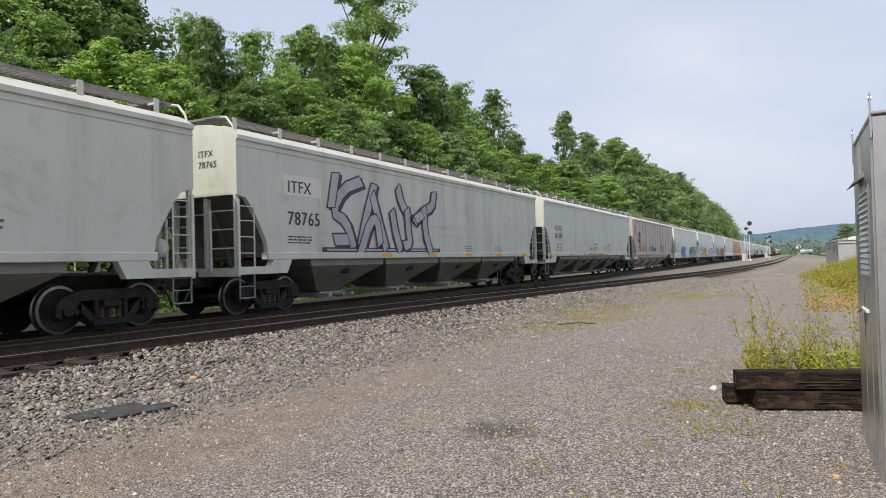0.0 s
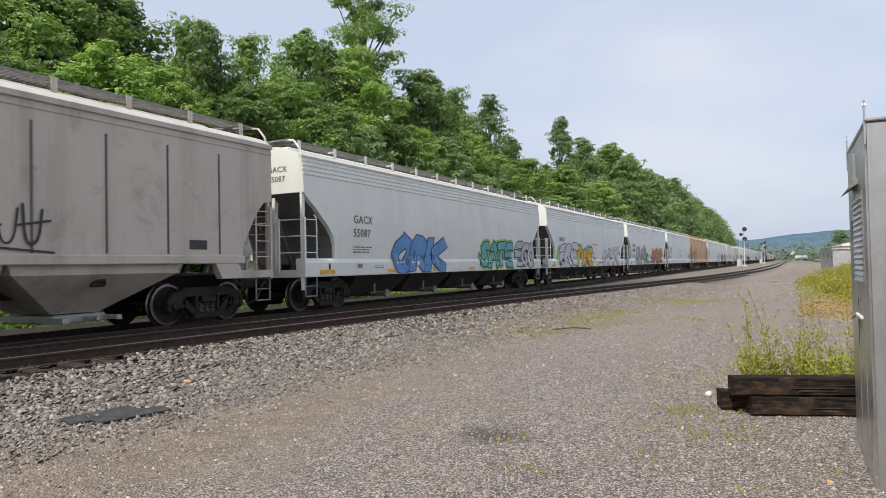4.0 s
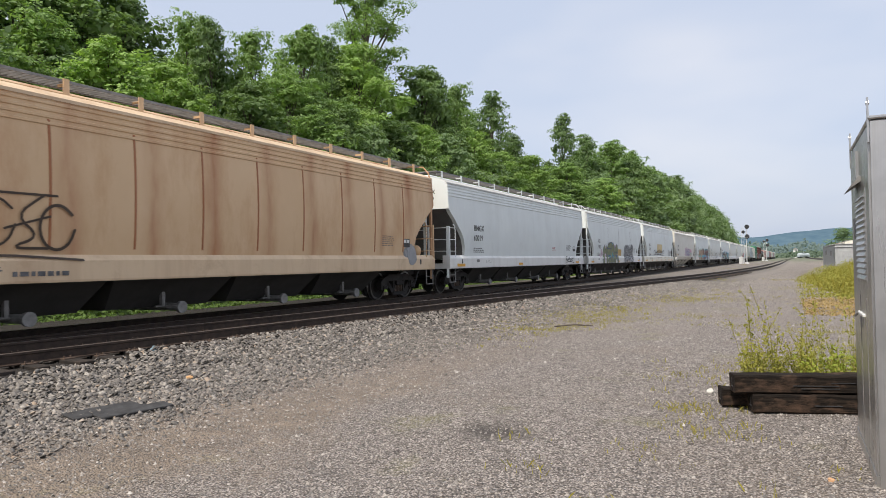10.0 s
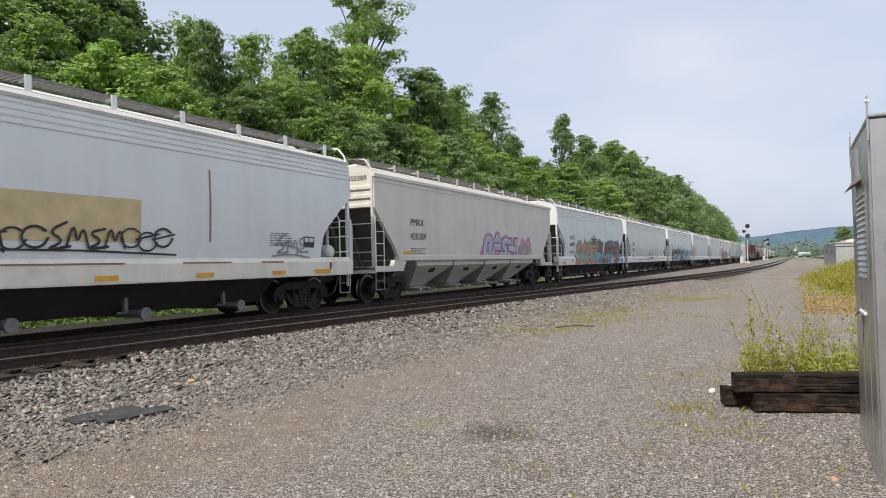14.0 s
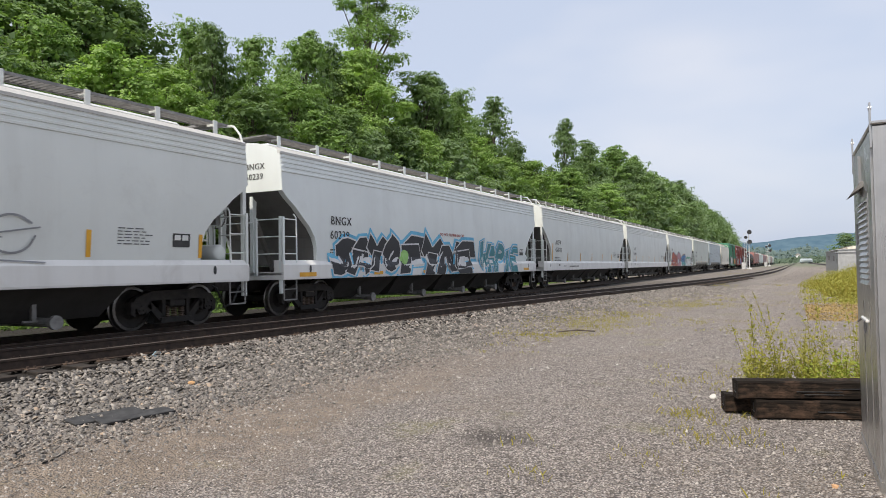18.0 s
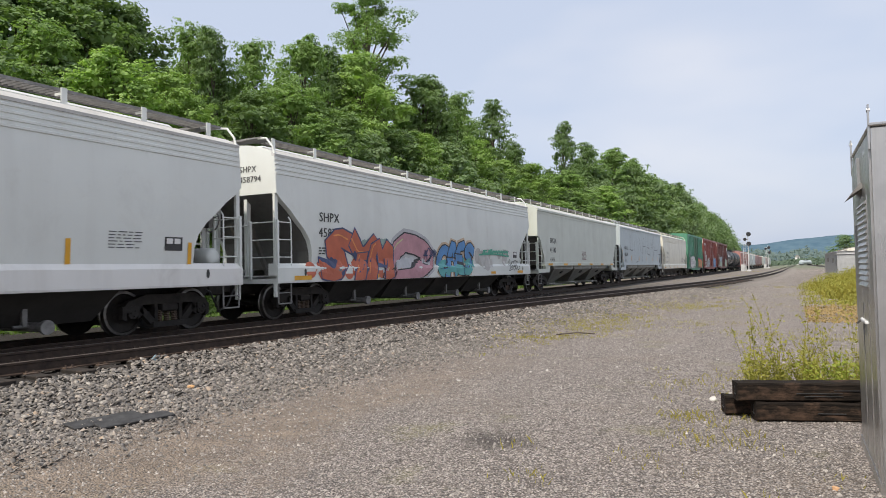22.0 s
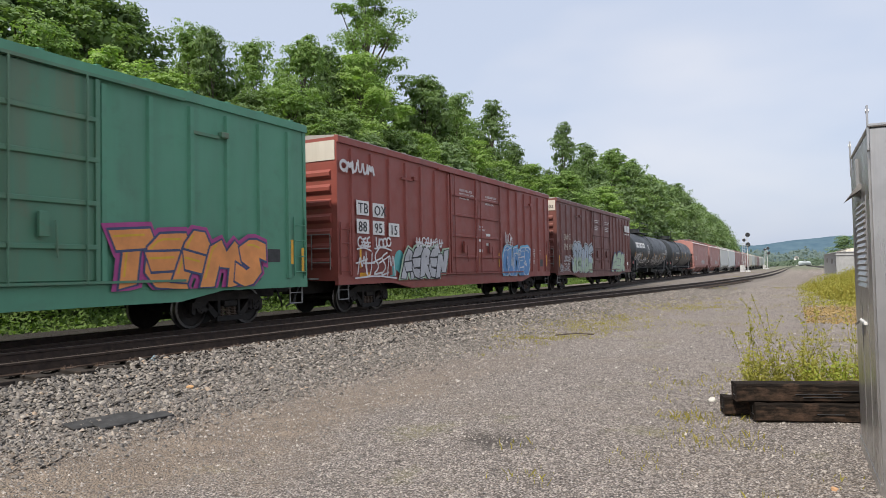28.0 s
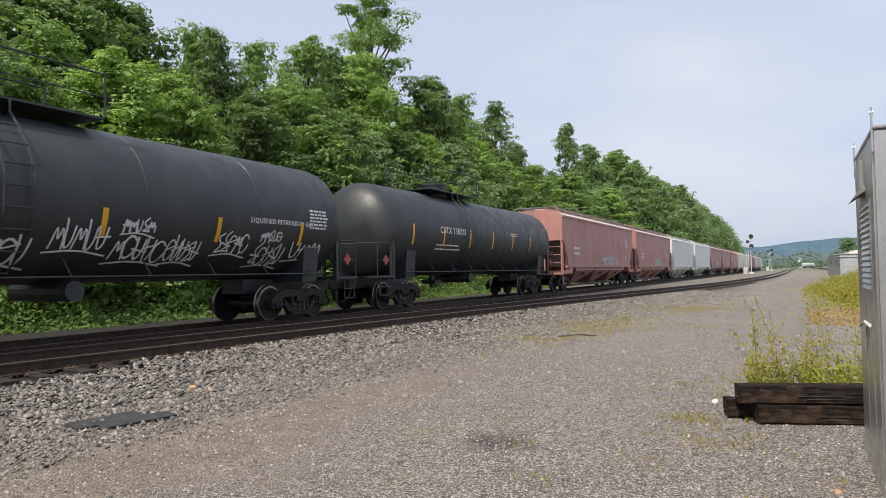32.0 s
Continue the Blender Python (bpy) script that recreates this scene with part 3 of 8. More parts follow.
def hopper(mat, half, gap, style, label, bays=4, sill_mat=None, bay_mat=None, seams=0, top=None, group="hopper cars", tall=True):
    """A covered hopper. style: acf (swelling sides, tall sill), flat (straight sides, deep bays) or ribbed (open ends).
    tall: whether the leading corner posts reach the roof."""
    car = tagged(new("hopper_car"), label, "hopper car", group)
    sill_mat, bay_mat = sill_mat or mat, bay_mat or mat
    if style == "acf":
        skin, top, low = curved_skin, top or 4.18, 1.32
        cut = [(0, 3.22), (0.18, 3.05), (0.5, 2.83), (0.78, 2.58), (1.08, 2.34), (1.30, 2.08), (1.40, 1.8), (1.42, 1.34)]
    elif style == "flat":
        skin, top, low = straight_skin, top or 4.25, 1.42
        cut = [(0, 2.86), (0.30, 2.80), (0.52, 2.56), (0.78, 2.14), (0.98, 1.78), (1.04, 1.44)]
    else:
        skin, top, low = straight_skin, top or 4.05, 1.36
        cut = [(0.05, 3.0), (0.3, 2.72), (0.75, 2.25), (1.22, 1.8), (1.46, 1.40)]
    hd = round(half, 2)
    body = part("body", once(("shell", style, hd, top), lambda: shell_mesh(half, cut, top, skin, low)), mat, car)
    if len(body.data.materials) == 1:
        body.data.materials.append(P["osill"] if mat == P["orange"] else P["roofdust"])
        for q in body.data.polygons:
            if q.center.z > top + 0.03 and abs(q.normal.y) < 0.5:
                q.material_index = 1
    # eave rail, or the corrugated band of the swelling cars
    g = Geo()
    if style == "acf":
        for s in (-1, 1):
            for z in (3.72, 3.84, 3.96, 4.08):
                x = skin(z) * s
                part("bead", Geo().prism([(x - s * 0.02, z - 0.045), (x + s * 0.022, z - 0.02), (x + s * 0.022, z + 0.02), (x - s * 0.02, z + 0.045)], -half + 0.02, half - 0.02, "y"), mat, car)
            g = Geo().prism([(s * 1.44, 4.15), (s * 1.545, 4.15), (s * 1.545, 4.21), (s * 1.44, 4.25)], -half, half, "y")
            part("eave_cap", g, P["osill"] if mat == P["orange"] else P["roofdust"], car)
    else:
        for s in (-1, 1):
            x = skin(top)
            g.box((min(s * (x - 0.05), s * (x + 0.05)), -half, top - 0.11), (max(s * (x - 0.05), s * (x + 0.05)), half, top + 0.01), bev=0.012)
            g.box((min(s * (x - 0.02), s * (x + 0.018)), -half, top - 0.24), (max(s * (x - 0.02), s * (x + 0.018)), half, top - 0.2))
        part("eave_rail", g, mat, car)
    if seams:
        start, step, count, coat = seams if isinstance(seams, tuple) else (1.7, (2 * half - 3.4) / (seams - 1), seams, None)
        for k in range(count):
            y = -half + start + step * k
            g = Geo()
            for a in range(8):
                z0, z1 = 1.55 + 0.32 * a, 1.55 + 0.32 * (a + 1)
                z1 = min(z1, top - 0.45)
                for s in (1,):
                    g.add([(skin(z0) + 0.002, y - 0.028, z0), (skin(z0) + 0.014, y - 0.01, z0), (skin(z0) + 0.014, y + 0.01, z0), (skin(z0) + 0.002, y + 0.028, z0),
                           (skin(z1) + 0.002, y - 0.028, z1), (skin(z1) + 0.014, y - 0.01, z1), (skin(z1) + 0.014, y + 0.01, z1), (skin(z1) + 0.002, y + 0.028, z1)],
                          [(0, 1, 5, 4), (1, 2, 6, 5), (2, 3, 7, 6)])
            part("seam", g, P[coat] if coat else mat, car)
    # sills
    for s in (-1, 1):
        g = Geo()
        if style == "acf":
            g.prism([(s * 1.30, 0.96), (s * 1.60, 0.96), (s * 1.61, 1.0), (s * 1.61, 1.34), (s * 1.53, 1.46), (s * 1.30, 1.46)][::s], -half, half, "y")
        else:
            y = half - cut[-1][0] + 0.05
            g.box((min(s * 1.40, s * 1.615), -y, 1.34), (max(s * 1.40, s * 1.615), y, 1.52), bev=0.015)
            for e in (-1, 1):
                g.prism([(e * half, 1.0), (e * (half - 1.7), 1.0), (e * (half - 1.9), 1.36), (e * (half - 1.2), 1.36), (e * (half - 1.1), 1.18), (e * half, 1.18)], min(s * 1.42, s * 1.6), max(s * 1.42, s * 1.6))
        part("side_sill", g, sill_mat, car)
    part("centre_sill", once(("centre", hd), lambda: Geo().box((-0.32, -half - 0.1, 0.72), (0.32, half + 0.1, 1.08)).mesh("centre_sill")), M["steel_black"], car)
    # bays
    span = 2 * (half - 2.9 if style == "acf" else half - 2.75)
    length = span / bays
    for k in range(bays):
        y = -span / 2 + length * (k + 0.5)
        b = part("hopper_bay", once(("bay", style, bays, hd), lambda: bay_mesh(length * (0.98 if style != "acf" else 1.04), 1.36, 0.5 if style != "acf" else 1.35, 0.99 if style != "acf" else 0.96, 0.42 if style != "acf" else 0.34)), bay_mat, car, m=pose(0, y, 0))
        part("outlet_gate", once(("gate", style == "acf"), lambda: gate_mesh(style == "acf")), M["pipe"] if style != "acf" else M["galv"], b)
        if style != "acf":
            part("vibrator_bracket", once("vib", lambda: Geo().box((1.19, -0.14, 0.92), (1.32, 0.14, 1.16), bev=0.03).cyl((1.3, -0.1, 1.04), (1.34, 0.1, 1.04), 0.05, 8).mesh("vibrator_bracket")), M["steel_black"], b)
    # roof
    part("running_board", once(("board", hd), lambda: board_mesh(half - 0.06)), M["galv"], car, "galvanised steel grating", m=pose(0, 0, top + 0.46))
    n = int(half * 2 / 1.55)
    for k in range(n):
        y = -half + 0.5 + (2 * half - 1.0) * k / (n - 1)
        part("board_bracket", once("bracket", bracket_mesh), mat, car, m=pose(1.075, y, top + 0.46))
    part("roof_hatch", once(("hatch", hd), lambda: Geo().box((-0.36, -half + 0.9, 0), (0.36, half - 0.9, 0.18), bev=0.05).mesh("roof_hatch")), mat, car, m=pose(0, 0, top + 0.31))
    # sheets laid under the end slopes, dark with grime and painted-in shade
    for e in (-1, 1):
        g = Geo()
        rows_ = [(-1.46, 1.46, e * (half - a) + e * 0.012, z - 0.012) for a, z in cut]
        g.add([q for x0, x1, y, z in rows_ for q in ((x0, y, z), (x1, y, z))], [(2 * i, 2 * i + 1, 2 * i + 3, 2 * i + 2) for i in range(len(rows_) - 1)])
        part("slope_sheet", g, P["shade"] if style != "acf" else P["shade_pale"], car, "dark slope sheet with grime and painted shade")
    # ends: posts, platform, ladders, rails
    for e in (-1, 1):
        y = e * half
        part("end_platform", once(("platform", e), lambda: Geo().box((-1.55, min(0, -e * 1.25), 1.08), (1.55, max(0, -e * 1.25), 1.14)).box((-1.58, min(0, -e * 0.07), 0.96), (1.58, max(0, -e * 0.07), 1.16)).mesh("end_platform")), sill_mat, car, m=pose(0, y, 0))
        high = tall or e > 0
        for s in (-1, 1):
            w = 1.53
            head = top + 0.05 if high else 2.56
            g = Geo()
            g.box((min(s * w, s * (w - 0.07)), min(y, y - e * 0.11), 0.62 if style == "acf" else 1.0), (max(s * w, s * (w - 0.07)), max(y, y - e * 0.11), head), bev=0.008)
            if high:
                # the bent bar from the post's head over to the running board
                g.tube([(s * (w - 0.035), y - e * 0.055, head - 0.04), (s * (w - 0.10), y - e * 0.055, head + 0.17), (s * (w - 0.30), y - e * 0.06, head + 0.40), (s * 0.92, y - e * 0.10, head + 0.43)], 0.026, 6)
            part("corner_post", g, sill_mat if style != "acf" else mat, car)
            part("stirrup_step", once("stirrup", stirrup_mesh), M["galv"], car, m=pose(s * 1.55, y - e * 0.32, 0.45))
            zs = [1.62, 2.06, 2.5] if style == "acf" else [1.5, 1.88, 2.26, 2.6]
            part("side_ladder", once(("ladder", style, e), lambda: ladder_mesh(0, (1.55 if style == "acf" else 1.75), 0.52, [z - 1.0 for z in zs], e)), mat, car, m=pose(s * 1.57, y - e * 0.04 - (0.52 if e > 0 else 0), 1.0))
            # the end handrail beside the corner, with its stout inner post
            g = Geo()
            for z in (1.62, 2.06, 2.5):
                g.cyl((s * 1.5, y - e * 0.03, z), (s * 0.74, y - e * 0.03, z), 0.016, 6)
            g.box((min(s * 0.70, s * 0.77), y - 0.05, 1.06), (max(s * 0.70, s * 0.77), y + 0.01, 2.54), bev=0.006)
            part("end_handrail", g, mat, car)
            # web plates that stiffen the slope sheet
            g = Geo()
            g.prism([(y - e * 0.06, 3.12), (y - e * 0.06, 1.14), (y - e * 0.16, 1.14), (y - e * 0.24, 3.05)][::-e], s * 0.52 - 0.012, s * 0.52 + 0.012)
            g.box((s * 0.52 - 0.05, min(y - e * 0.05, y - e * 0.07), 1.14), (s * 0.52 + 0.05, max(y - e * 0.05, y - e * 0.07), 3.12))
            part("end_web", g, mat, car)
        part("crossover_rail", Geo().cyl((-0.74, y - e * 0.03, 2.44), (0.74, y - e * 0.03, 2.44), 0.014, 6), mat, car)
        # struts take the slope sheets' dark colour, its painted shade included
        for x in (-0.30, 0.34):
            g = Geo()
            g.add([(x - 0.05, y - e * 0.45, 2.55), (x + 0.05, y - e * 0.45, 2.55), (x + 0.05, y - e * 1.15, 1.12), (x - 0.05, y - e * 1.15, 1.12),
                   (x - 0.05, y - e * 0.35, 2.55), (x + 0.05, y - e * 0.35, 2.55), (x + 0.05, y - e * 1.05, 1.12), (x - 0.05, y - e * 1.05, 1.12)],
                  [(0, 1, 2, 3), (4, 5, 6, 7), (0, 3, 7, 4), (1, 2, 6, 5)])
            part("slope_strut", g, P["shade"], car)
        if style == "ribbed":
            for z in (3.0, 3.28, 3.56):
                part("end_rib", Geo().box((-1.5, min(y, y - e * 0.1), z), (1.5, max(y, y - e * 0.1), z + 0.13), bev=0.02), mat, car)
        bogie(car, e * (half + gap - 2.28), car)
    part("brake_wheel", once("brake", lambda: brake_wheel_mesh(1)), M["galv"], car, m=pose(0.62, half - 0.02, 2.5))
    part("air_reservoir", once("reservoir", lambda: Geo().lathe([(-0.55, 0.05), (-0.52, 0.15), (-0.45, 0.2), (0.45, 0.2), (0.52, 0.15), (0.55, 0.05)], 18, "x").mesh("air_reservoir", 40)), mat, car, m=pose(0.75, half - 0.55, 1.62))
    ends(car, half, gap)
    return car, (acf_skin if style == "acf" else skin)


def stripes(car, skin, half, ys, z0=1.06, z1=1.17, w=0.55, mat=None, label="yellow reflective strip"):
    for y in ys:
        patch(car, "reflector_strip", y, y + w, z0, z1, mat or M["yellow"], skin, 0.012, 1, label)


def boxcar(mat, half, gap, label, roof_mat, door=None, ribs=15, doors=((-1.9, 1.9),), end_top=True, door_ribs=True):
    """A high boxcar with outside posts, plug doors and corrugated ends."""
    car = tagged(new("boxcar"), label, "boxcar", "boxcars")
    X, lo, hi = 1.56, 0.98, 5.08
    skin = lambda z: X
    g = Geo().box((-X, -half, lo), (X, half, hi))
    part("body", g, mat, car)
    g = Geo()
    for s in (-1, 1):
        g.prism([(s * (X - 0.05), hi - 0.16), (s * (X + 0.07), hi - 0.16), (s * (X + 0.07), hi + 0.02), (s * (X - 0.05), hi + 0.06)][::s], -half, half, "y")
    part("eave_rail", g, mat, car)
    roof = Geo()
    n = int(half * 2 / 1.1)
    roof.prism([(-1.6, hi), (1.6, hi), (1.6, hi + 0.05), (0, hi + 0.17), (-1.6, hi + 0.05)], -half + 0.03, half - 0.03, "y")
    r = part("roof", roof, roof_mat, car)
    for k in range(n):
        y = -half + 2 * half * (k + 0.5) / n
        part("roof_seam", once("roofseam", lambda: Geo().prism([(-1.58, hi + 0.05), (1.58, hi + 0.05), (1.58, hi + 0.09), (0, hi + 0.205), (-1.58, hi + 0.09)], -0.05, 0.05, "y").mesh("roof_seam")), roof_mat, r, m=pose(0, y, 0))
    post = once("boxpost", lambda: Geo().prism([(-0.075, 0), (0.075, 0), (0.05, 0.065), (-0.05, 0.065)], 0, 3.72, "y").mesh("side_post"))
    # the post's outline lies in (x, z); turn it so that it stands out from the side
    turn = Matrix(((0, 0, 1, 0), (1, 0, 0, 0), (0, 1, 0, 0), (0, 0, 0, 1)))
    d0, d1 = doors[0][0], doors[-1][1]
    ys = []
    nl = max(2, round((d0 + half) / 1.02))
    nr = max(2, round((half - d1) / 1.02))
    ys += [-half + 0.72 + (d0 - 0.1 + half - 0.72) * k / (nl - 1) for k in range(nl)]
    ys += [d1 + 0.1 + (half - 0.72 - d1 - 0.1) * k / (nr - 1) for k in range(nr)]
    for y in ys:
        o = part("side_post", post, mat, car)
        o.matrix_basis = Matrix.Translation((X, y, lo + 0.12)) @ turn
        o = part("side_post", post, mat, car)
        o.matrix_basis = Matrix.Translation((-X, y, lo + 0.12)) @ pose(0, 0, 0, 0, 0, 180) @ turn
    # side sill with a deeper middle
    for s in (-1, 1):
        g = Geo().prism([(-half, 0.86), (-half + 3.0, 0.86), (-half + 4.2, 0.66), (half - 4.2, 0.66), (half - 3.0, 0.86), (half, 0.86), (half, 1.06), (-half, 1.06)], min(s * (X - 0.1), s * (X + 0.03)), max(s * (X - 0.1), s * (X + 0.03)))
        part("side_sill", g, mat, car)
    part("centre_sill", Geo().box((-0.35, -half - 0.1, 0.62), (0.35, half + 0.1, 0.99)), M["steel_black"], car)
    for k in range(5):
        y = -half + 4.5 + (2 * half - 9) * k / 4
        part("underframe_beam", once("ubeam", lambda: Geo().box((-1.45, -0.1, 0.78), (1.45, 0.1, 0.99)).mesh("underframe_beam")), M["steel_black"], car, m=pose(0, y, 0))
    for s in (1, -1):
        for a, b in doors:
            w = (b - a)
            d = part("door", Geo().box((X - 0.01, a + 0.02, lo + 0.16), (X + 0.045, b - 0.02, hi - 0.22), bev=0.015), door or mat, car, m=pose(0, 0, 0, 0, 0, 0 if s > 0 else 180))
            for z in (1.75, 2.55, 3.35, 4.1):
                part("door_rib", Geo().box((X + 0.04, a + 0.06, z - 0.05), (X + 0.10, b - 0.06, z + 0.05), bev=0.015), door or mat, d)
            for y in (a + 0.28, b - 0.28):
                rod = part("locking_rod", Geo().cyl((X + 0.12, y, lo + 0.1), (X + 0.12, y, hi - 0.18), 0.022, 7), door or mat, d)
            for y in (a + 0.05, b - 0.05):
                part("door_edge", Geo().box((X + 0.04, y - 0.045, lo + 0.16), (X + 0.095, y + 0.045, hi - 0.22)), door or mat, d)
            part("door_latch", Geo().box((X + 0.1, (a + b) / 2 - 0.22, 1.9), (X + 0.17, (a + b) / 2 - 0.05, 2.35), bev=0.02).tube([(X + 0.13, (a + b) / 2 + 0.1, 2.2), (X + 0.15, (a + b) / 2 + 0.12, 1.55)], 0.02), door or mat, d)
            if s < 0:
                break
        t0, t1 = doors[0][0] - 1.0, doors[-1][1] + (doors[-1][1] - doors[-1][0])
        for z, h in ((lo + 0.1, 0.05), (hi - 0.2, 0.06)):
            part("door_track", Geo().box((X + 0.02, t0, z), (X + 0.13, min(half - 0.3, t1), z + h)), door or mat, car, m=pose(0, 0, 0, 0, 0, 0 if s > 0 else 180))
    # corrugated ends
    for e in (-1, 1):
        y = e * half
        for k in range(7):
            z = 1.35 + 0.42 * k
            prof = [(y - e * 0.01, z), (y + e * 0.09, z + 0.1), (y + e * 0.09, z + 0.2), (y - e * 0.01, z + 0.30)]
            part("end_corrugation", Geo().prism(prof if e > 0 else prof[::-1], -1.38, 1.38), mat, car)
        if end_top:
            part("end_panel", Geo().box((-1.52, min(y, y + e * 0.02), 4.42), (1.52, max(y, y + e * 0.02), 4.98)), M["cream_panel"], car, "off-white upper end panel")
        part("end_platform", Geo().box((-0.9, min(y, y + e * 0.42), 1.02), (0.9, max(y, y + e * 0.42), 1.07)), M["galv"], car)
        for s in (-1, 1):
            part("stirrup_step", once("stirrup", stirrup_mesh), M["galv"], car, m=pose(s * 1.5, y - e * 0.36, 0.45))
            g = Geo()
            for yy in (0, 0.45):
                g.box((-0.01, yy - 0.025, 0), (0.02, yy + 0.025, 1.5))
            rungs(g, 0.03, 0, 0.45, (0.1, 0.5, 0.9, 1.3), 0.014)
            part("side_ladder", once("boxladder", lambda: g.mesh("side_ladder")), mat, car, m=pose(s * (X + 0.06), y - e * 0.1 - (0.45 if e > 0 else 0), 1.15))
            part("corner_post", Geo().box((min(s * (X - 0.06), s * (X + 0.02)), min(y, y - e * 0.12), lo), (max(s * (X - 0.06), s * (X + 0.02)), max(y, y - e * 0.12), hi)), mat, car)
        g = Geo().tube([(-1.4, y + e * 0.12, 2.3), (1.4, y + e * 0.12, 2.3)], 0.016)
        for z in (1.5, 1.9):
            g.tube([(0.75, y + e * 0.12, z), (1.4, y + e * 0.12, z)], 0.016)
        g.tube([(0.75, y + e * 0.12, 1.3), (0.75, y + e * 0.12, 2.3)], 0.016)
        g.tube([(1.4, y + e * 0.12, 1.3), (1.4, y + e * 0.12, 2.3)], 0.016)
        part("end_handrail", g, M["galv"], car)
        bogie(car, e * (half + gap - 3.0), car)
    part("brake_wheel", once("brake", lambda: brake_wheel_mesh(1)), M["galv"], car, m=pose(-0.6, -half - 0.16, 2.2))
    # vent boxes high on the side
    for y in (-half + 4.4, half - 3.0):
        v = part("vent_cover", Geo().box((X + 0.01, y - 0.1, 4.28), (X + 0.13, y + 0.12, 4.42), bev=0.02).box((X + 0.02, y - 0.85, 4.25), (X + 0.07, y - 0.1, 4.32)), door or mat, car)
    ends(car, half, gap)
    return car, skin


def tank_car(mat, half, gap, label, r=1.58, zc=2.67, plat=0.0):
    car = tagged(new("tank_car"), label, "tank car", "tank cars")
    skin = lambda z: math.sqrt(max(0.05, r * r - (z - zc) ** 2))
    prof = [(-half + 0.80 * (1 - math.cos(math.pi / 2 * k / 7)), max(0.03, r * math.sin(math.pi / 2 * k / 7))) for k in range(8)]
    prof += [(-p, q) for p, q in reversed(prof)]
    part("tank_shell", Geo().lathe(prof, 48, "y", (0, 0, zc)).mesh("tank_shell", 40), mat, car)
    for y in (-half * 0.55, -half * 0.18, half * 0.18, half * 0.55):
        part("weld_band", Geo().lathe([(y - 0.03, r), (y - 0.025, r + 0.007), (y + 0.025, r + 0.007), (y + 0.03, r)], 48, "y", (0, 0, zc)).mesh("weld_band", 30), mat, car)
    for e in (-1, 1):
        y = e * (half - 1.75)
        part("saddle", Geo().prism([(-1.35, 1.0), (1.35, 1.0), (1.42, 1.95), (0.9, 1.35), (-0.9, 1.35), (-1.42, 1.95)], y - 0.3, y + 0.3, "y"), mat, car)
        yy = e * (half + gap - 0.55)
        part("stub_sill", Geo().box((-0.35, min(yy, e * (half - 3.2)), 0.72), (0.35, max(yy, e * (half - 3.2)), 1.1)), mat, car)
        part("end_platform", Geo().box((-1.45, min(yy, yy - e * 1.0), 1.05), (1.45, max(yy, yy - e * 1.0), 1.12)), mat, car)
        g = Geo()
        for s in (-1, 1):
            g.tube([(s * 1.4, yy - e * 0.05, 1.1), (s * 1.4, yy - e * 0.05, 2.15), (s * 1.4, yy - e * 0.8, 2.15), (s * 1.4, yy - e * 0.8, 1.1)], 0.02)
            g.tube([(s * 1.4, yy - e * 0.05, 1.6), (s * 1.4, yy - e * 0.8, 1.6)], 0.015)
        g.tube([(-1.4, yy - e * 0.05, 2.15), (1.4, yy - e * 0.05, 2.15)], 0.02)
        part("end_handrail", g, mat, car)
        for s in (-1, 1):
            part("stirrup_step", once("stirrup", stirrup_mesh), mat, car, m=pose(s * 1.42, yy - e * 0.4, 0.5))
            part("tank_strap", Geo().box((min(s * 1.32, s * 1.44), yy - e * 1.0 - 0.05, 1.0), (max(s * 1.32, s * 1.44), yy - e * 1.0 + 0.05, 2.5)), mat, car)
        bogie(car, e * (half + gap - 2.75), car)
    for s in (-1, 1):
        g = Geo().tube([(s * 1.46, -half + 1.2, 1.22), (s * 1.46, half - 1.2, 1.22)], 0.02)
        for k in range(9):
            y = -half + 1.8 + (2 * half - 3.6) * k / 8
            g.tube([(s * 1.46, y, 1.22), (s * 1.2, y, 1.55)], 0.016, 5)
        part("side_handrail", g, mat, car)
    # top platform with its rails and the valve housing
    zt = zc + r
    p = part("top_platform", Geo().box((-0.95, plat - 2.1, zt + 0.06), (0.95, plat + 2.1, zt + 0.1)), mat, car)
    g = Geo()
    for s in (-1, 1):
        g.tube([(s * 0.95, plat - 2.1, zt + 0.1), (s * 0.95, plat - 2.1, zt + 0.95), (s * 0.95, plat + 2.1, zt + 0.95), (s * 0.95, plat + 2.1, zt + 0.1)], 0.022)
        g.tube([(s * 0.95, plat - 2.1, zt + 0.5), (s * 0.95, plat + 2.1, zt + 0.5)], 0.014)
    part("platform_rail", g, mat, p)
    part("valve_housing", Geo().cyl((0, plat, zt - 0.05), (0, plat, zt + 0.42), 0.5, 20).cyl((0, plat, zt + 0.42), (0, plat, zt + 0.5), 0.54, 20), mat, p)
    g = Geo()
    for y in (plat - 0.25, plat + 0.25):
        pts = [(skin(z) + 0.12 if z < zc + 1.35 else 0.95, y, z) for z in (1.2, 1.7, 2.3, 2.9, 3.4, 3.8, 4.1, zt + 0.08)]
        g.tube(pts, 0.02, 5)
    for k in range(8):
        z = 1.3 + 0.36 * k
        g.cyl((skin(z) + 0.12, plat - 0.25, z), (skin(z) + 0.12, plat + 0.25, z), 0.014, 5)
    part("side_ladder", g, mat, car)
    part("valve_pipes", Geo().cyl((0, plat - 0.3, 0.6), (0, plat - 0.3, 1.2), 0.09, 10).box((-0.3, plat - 0.6, 0.75), (0.3, plat, 0.9)).cyl((-0.9, plat + 1.5, 0.95), (0.9, plat + 1.5, 0.95), 0.2, 12), mat, car)
    ends(car, half + gap - 0.95, 0.95)
    return car, skin


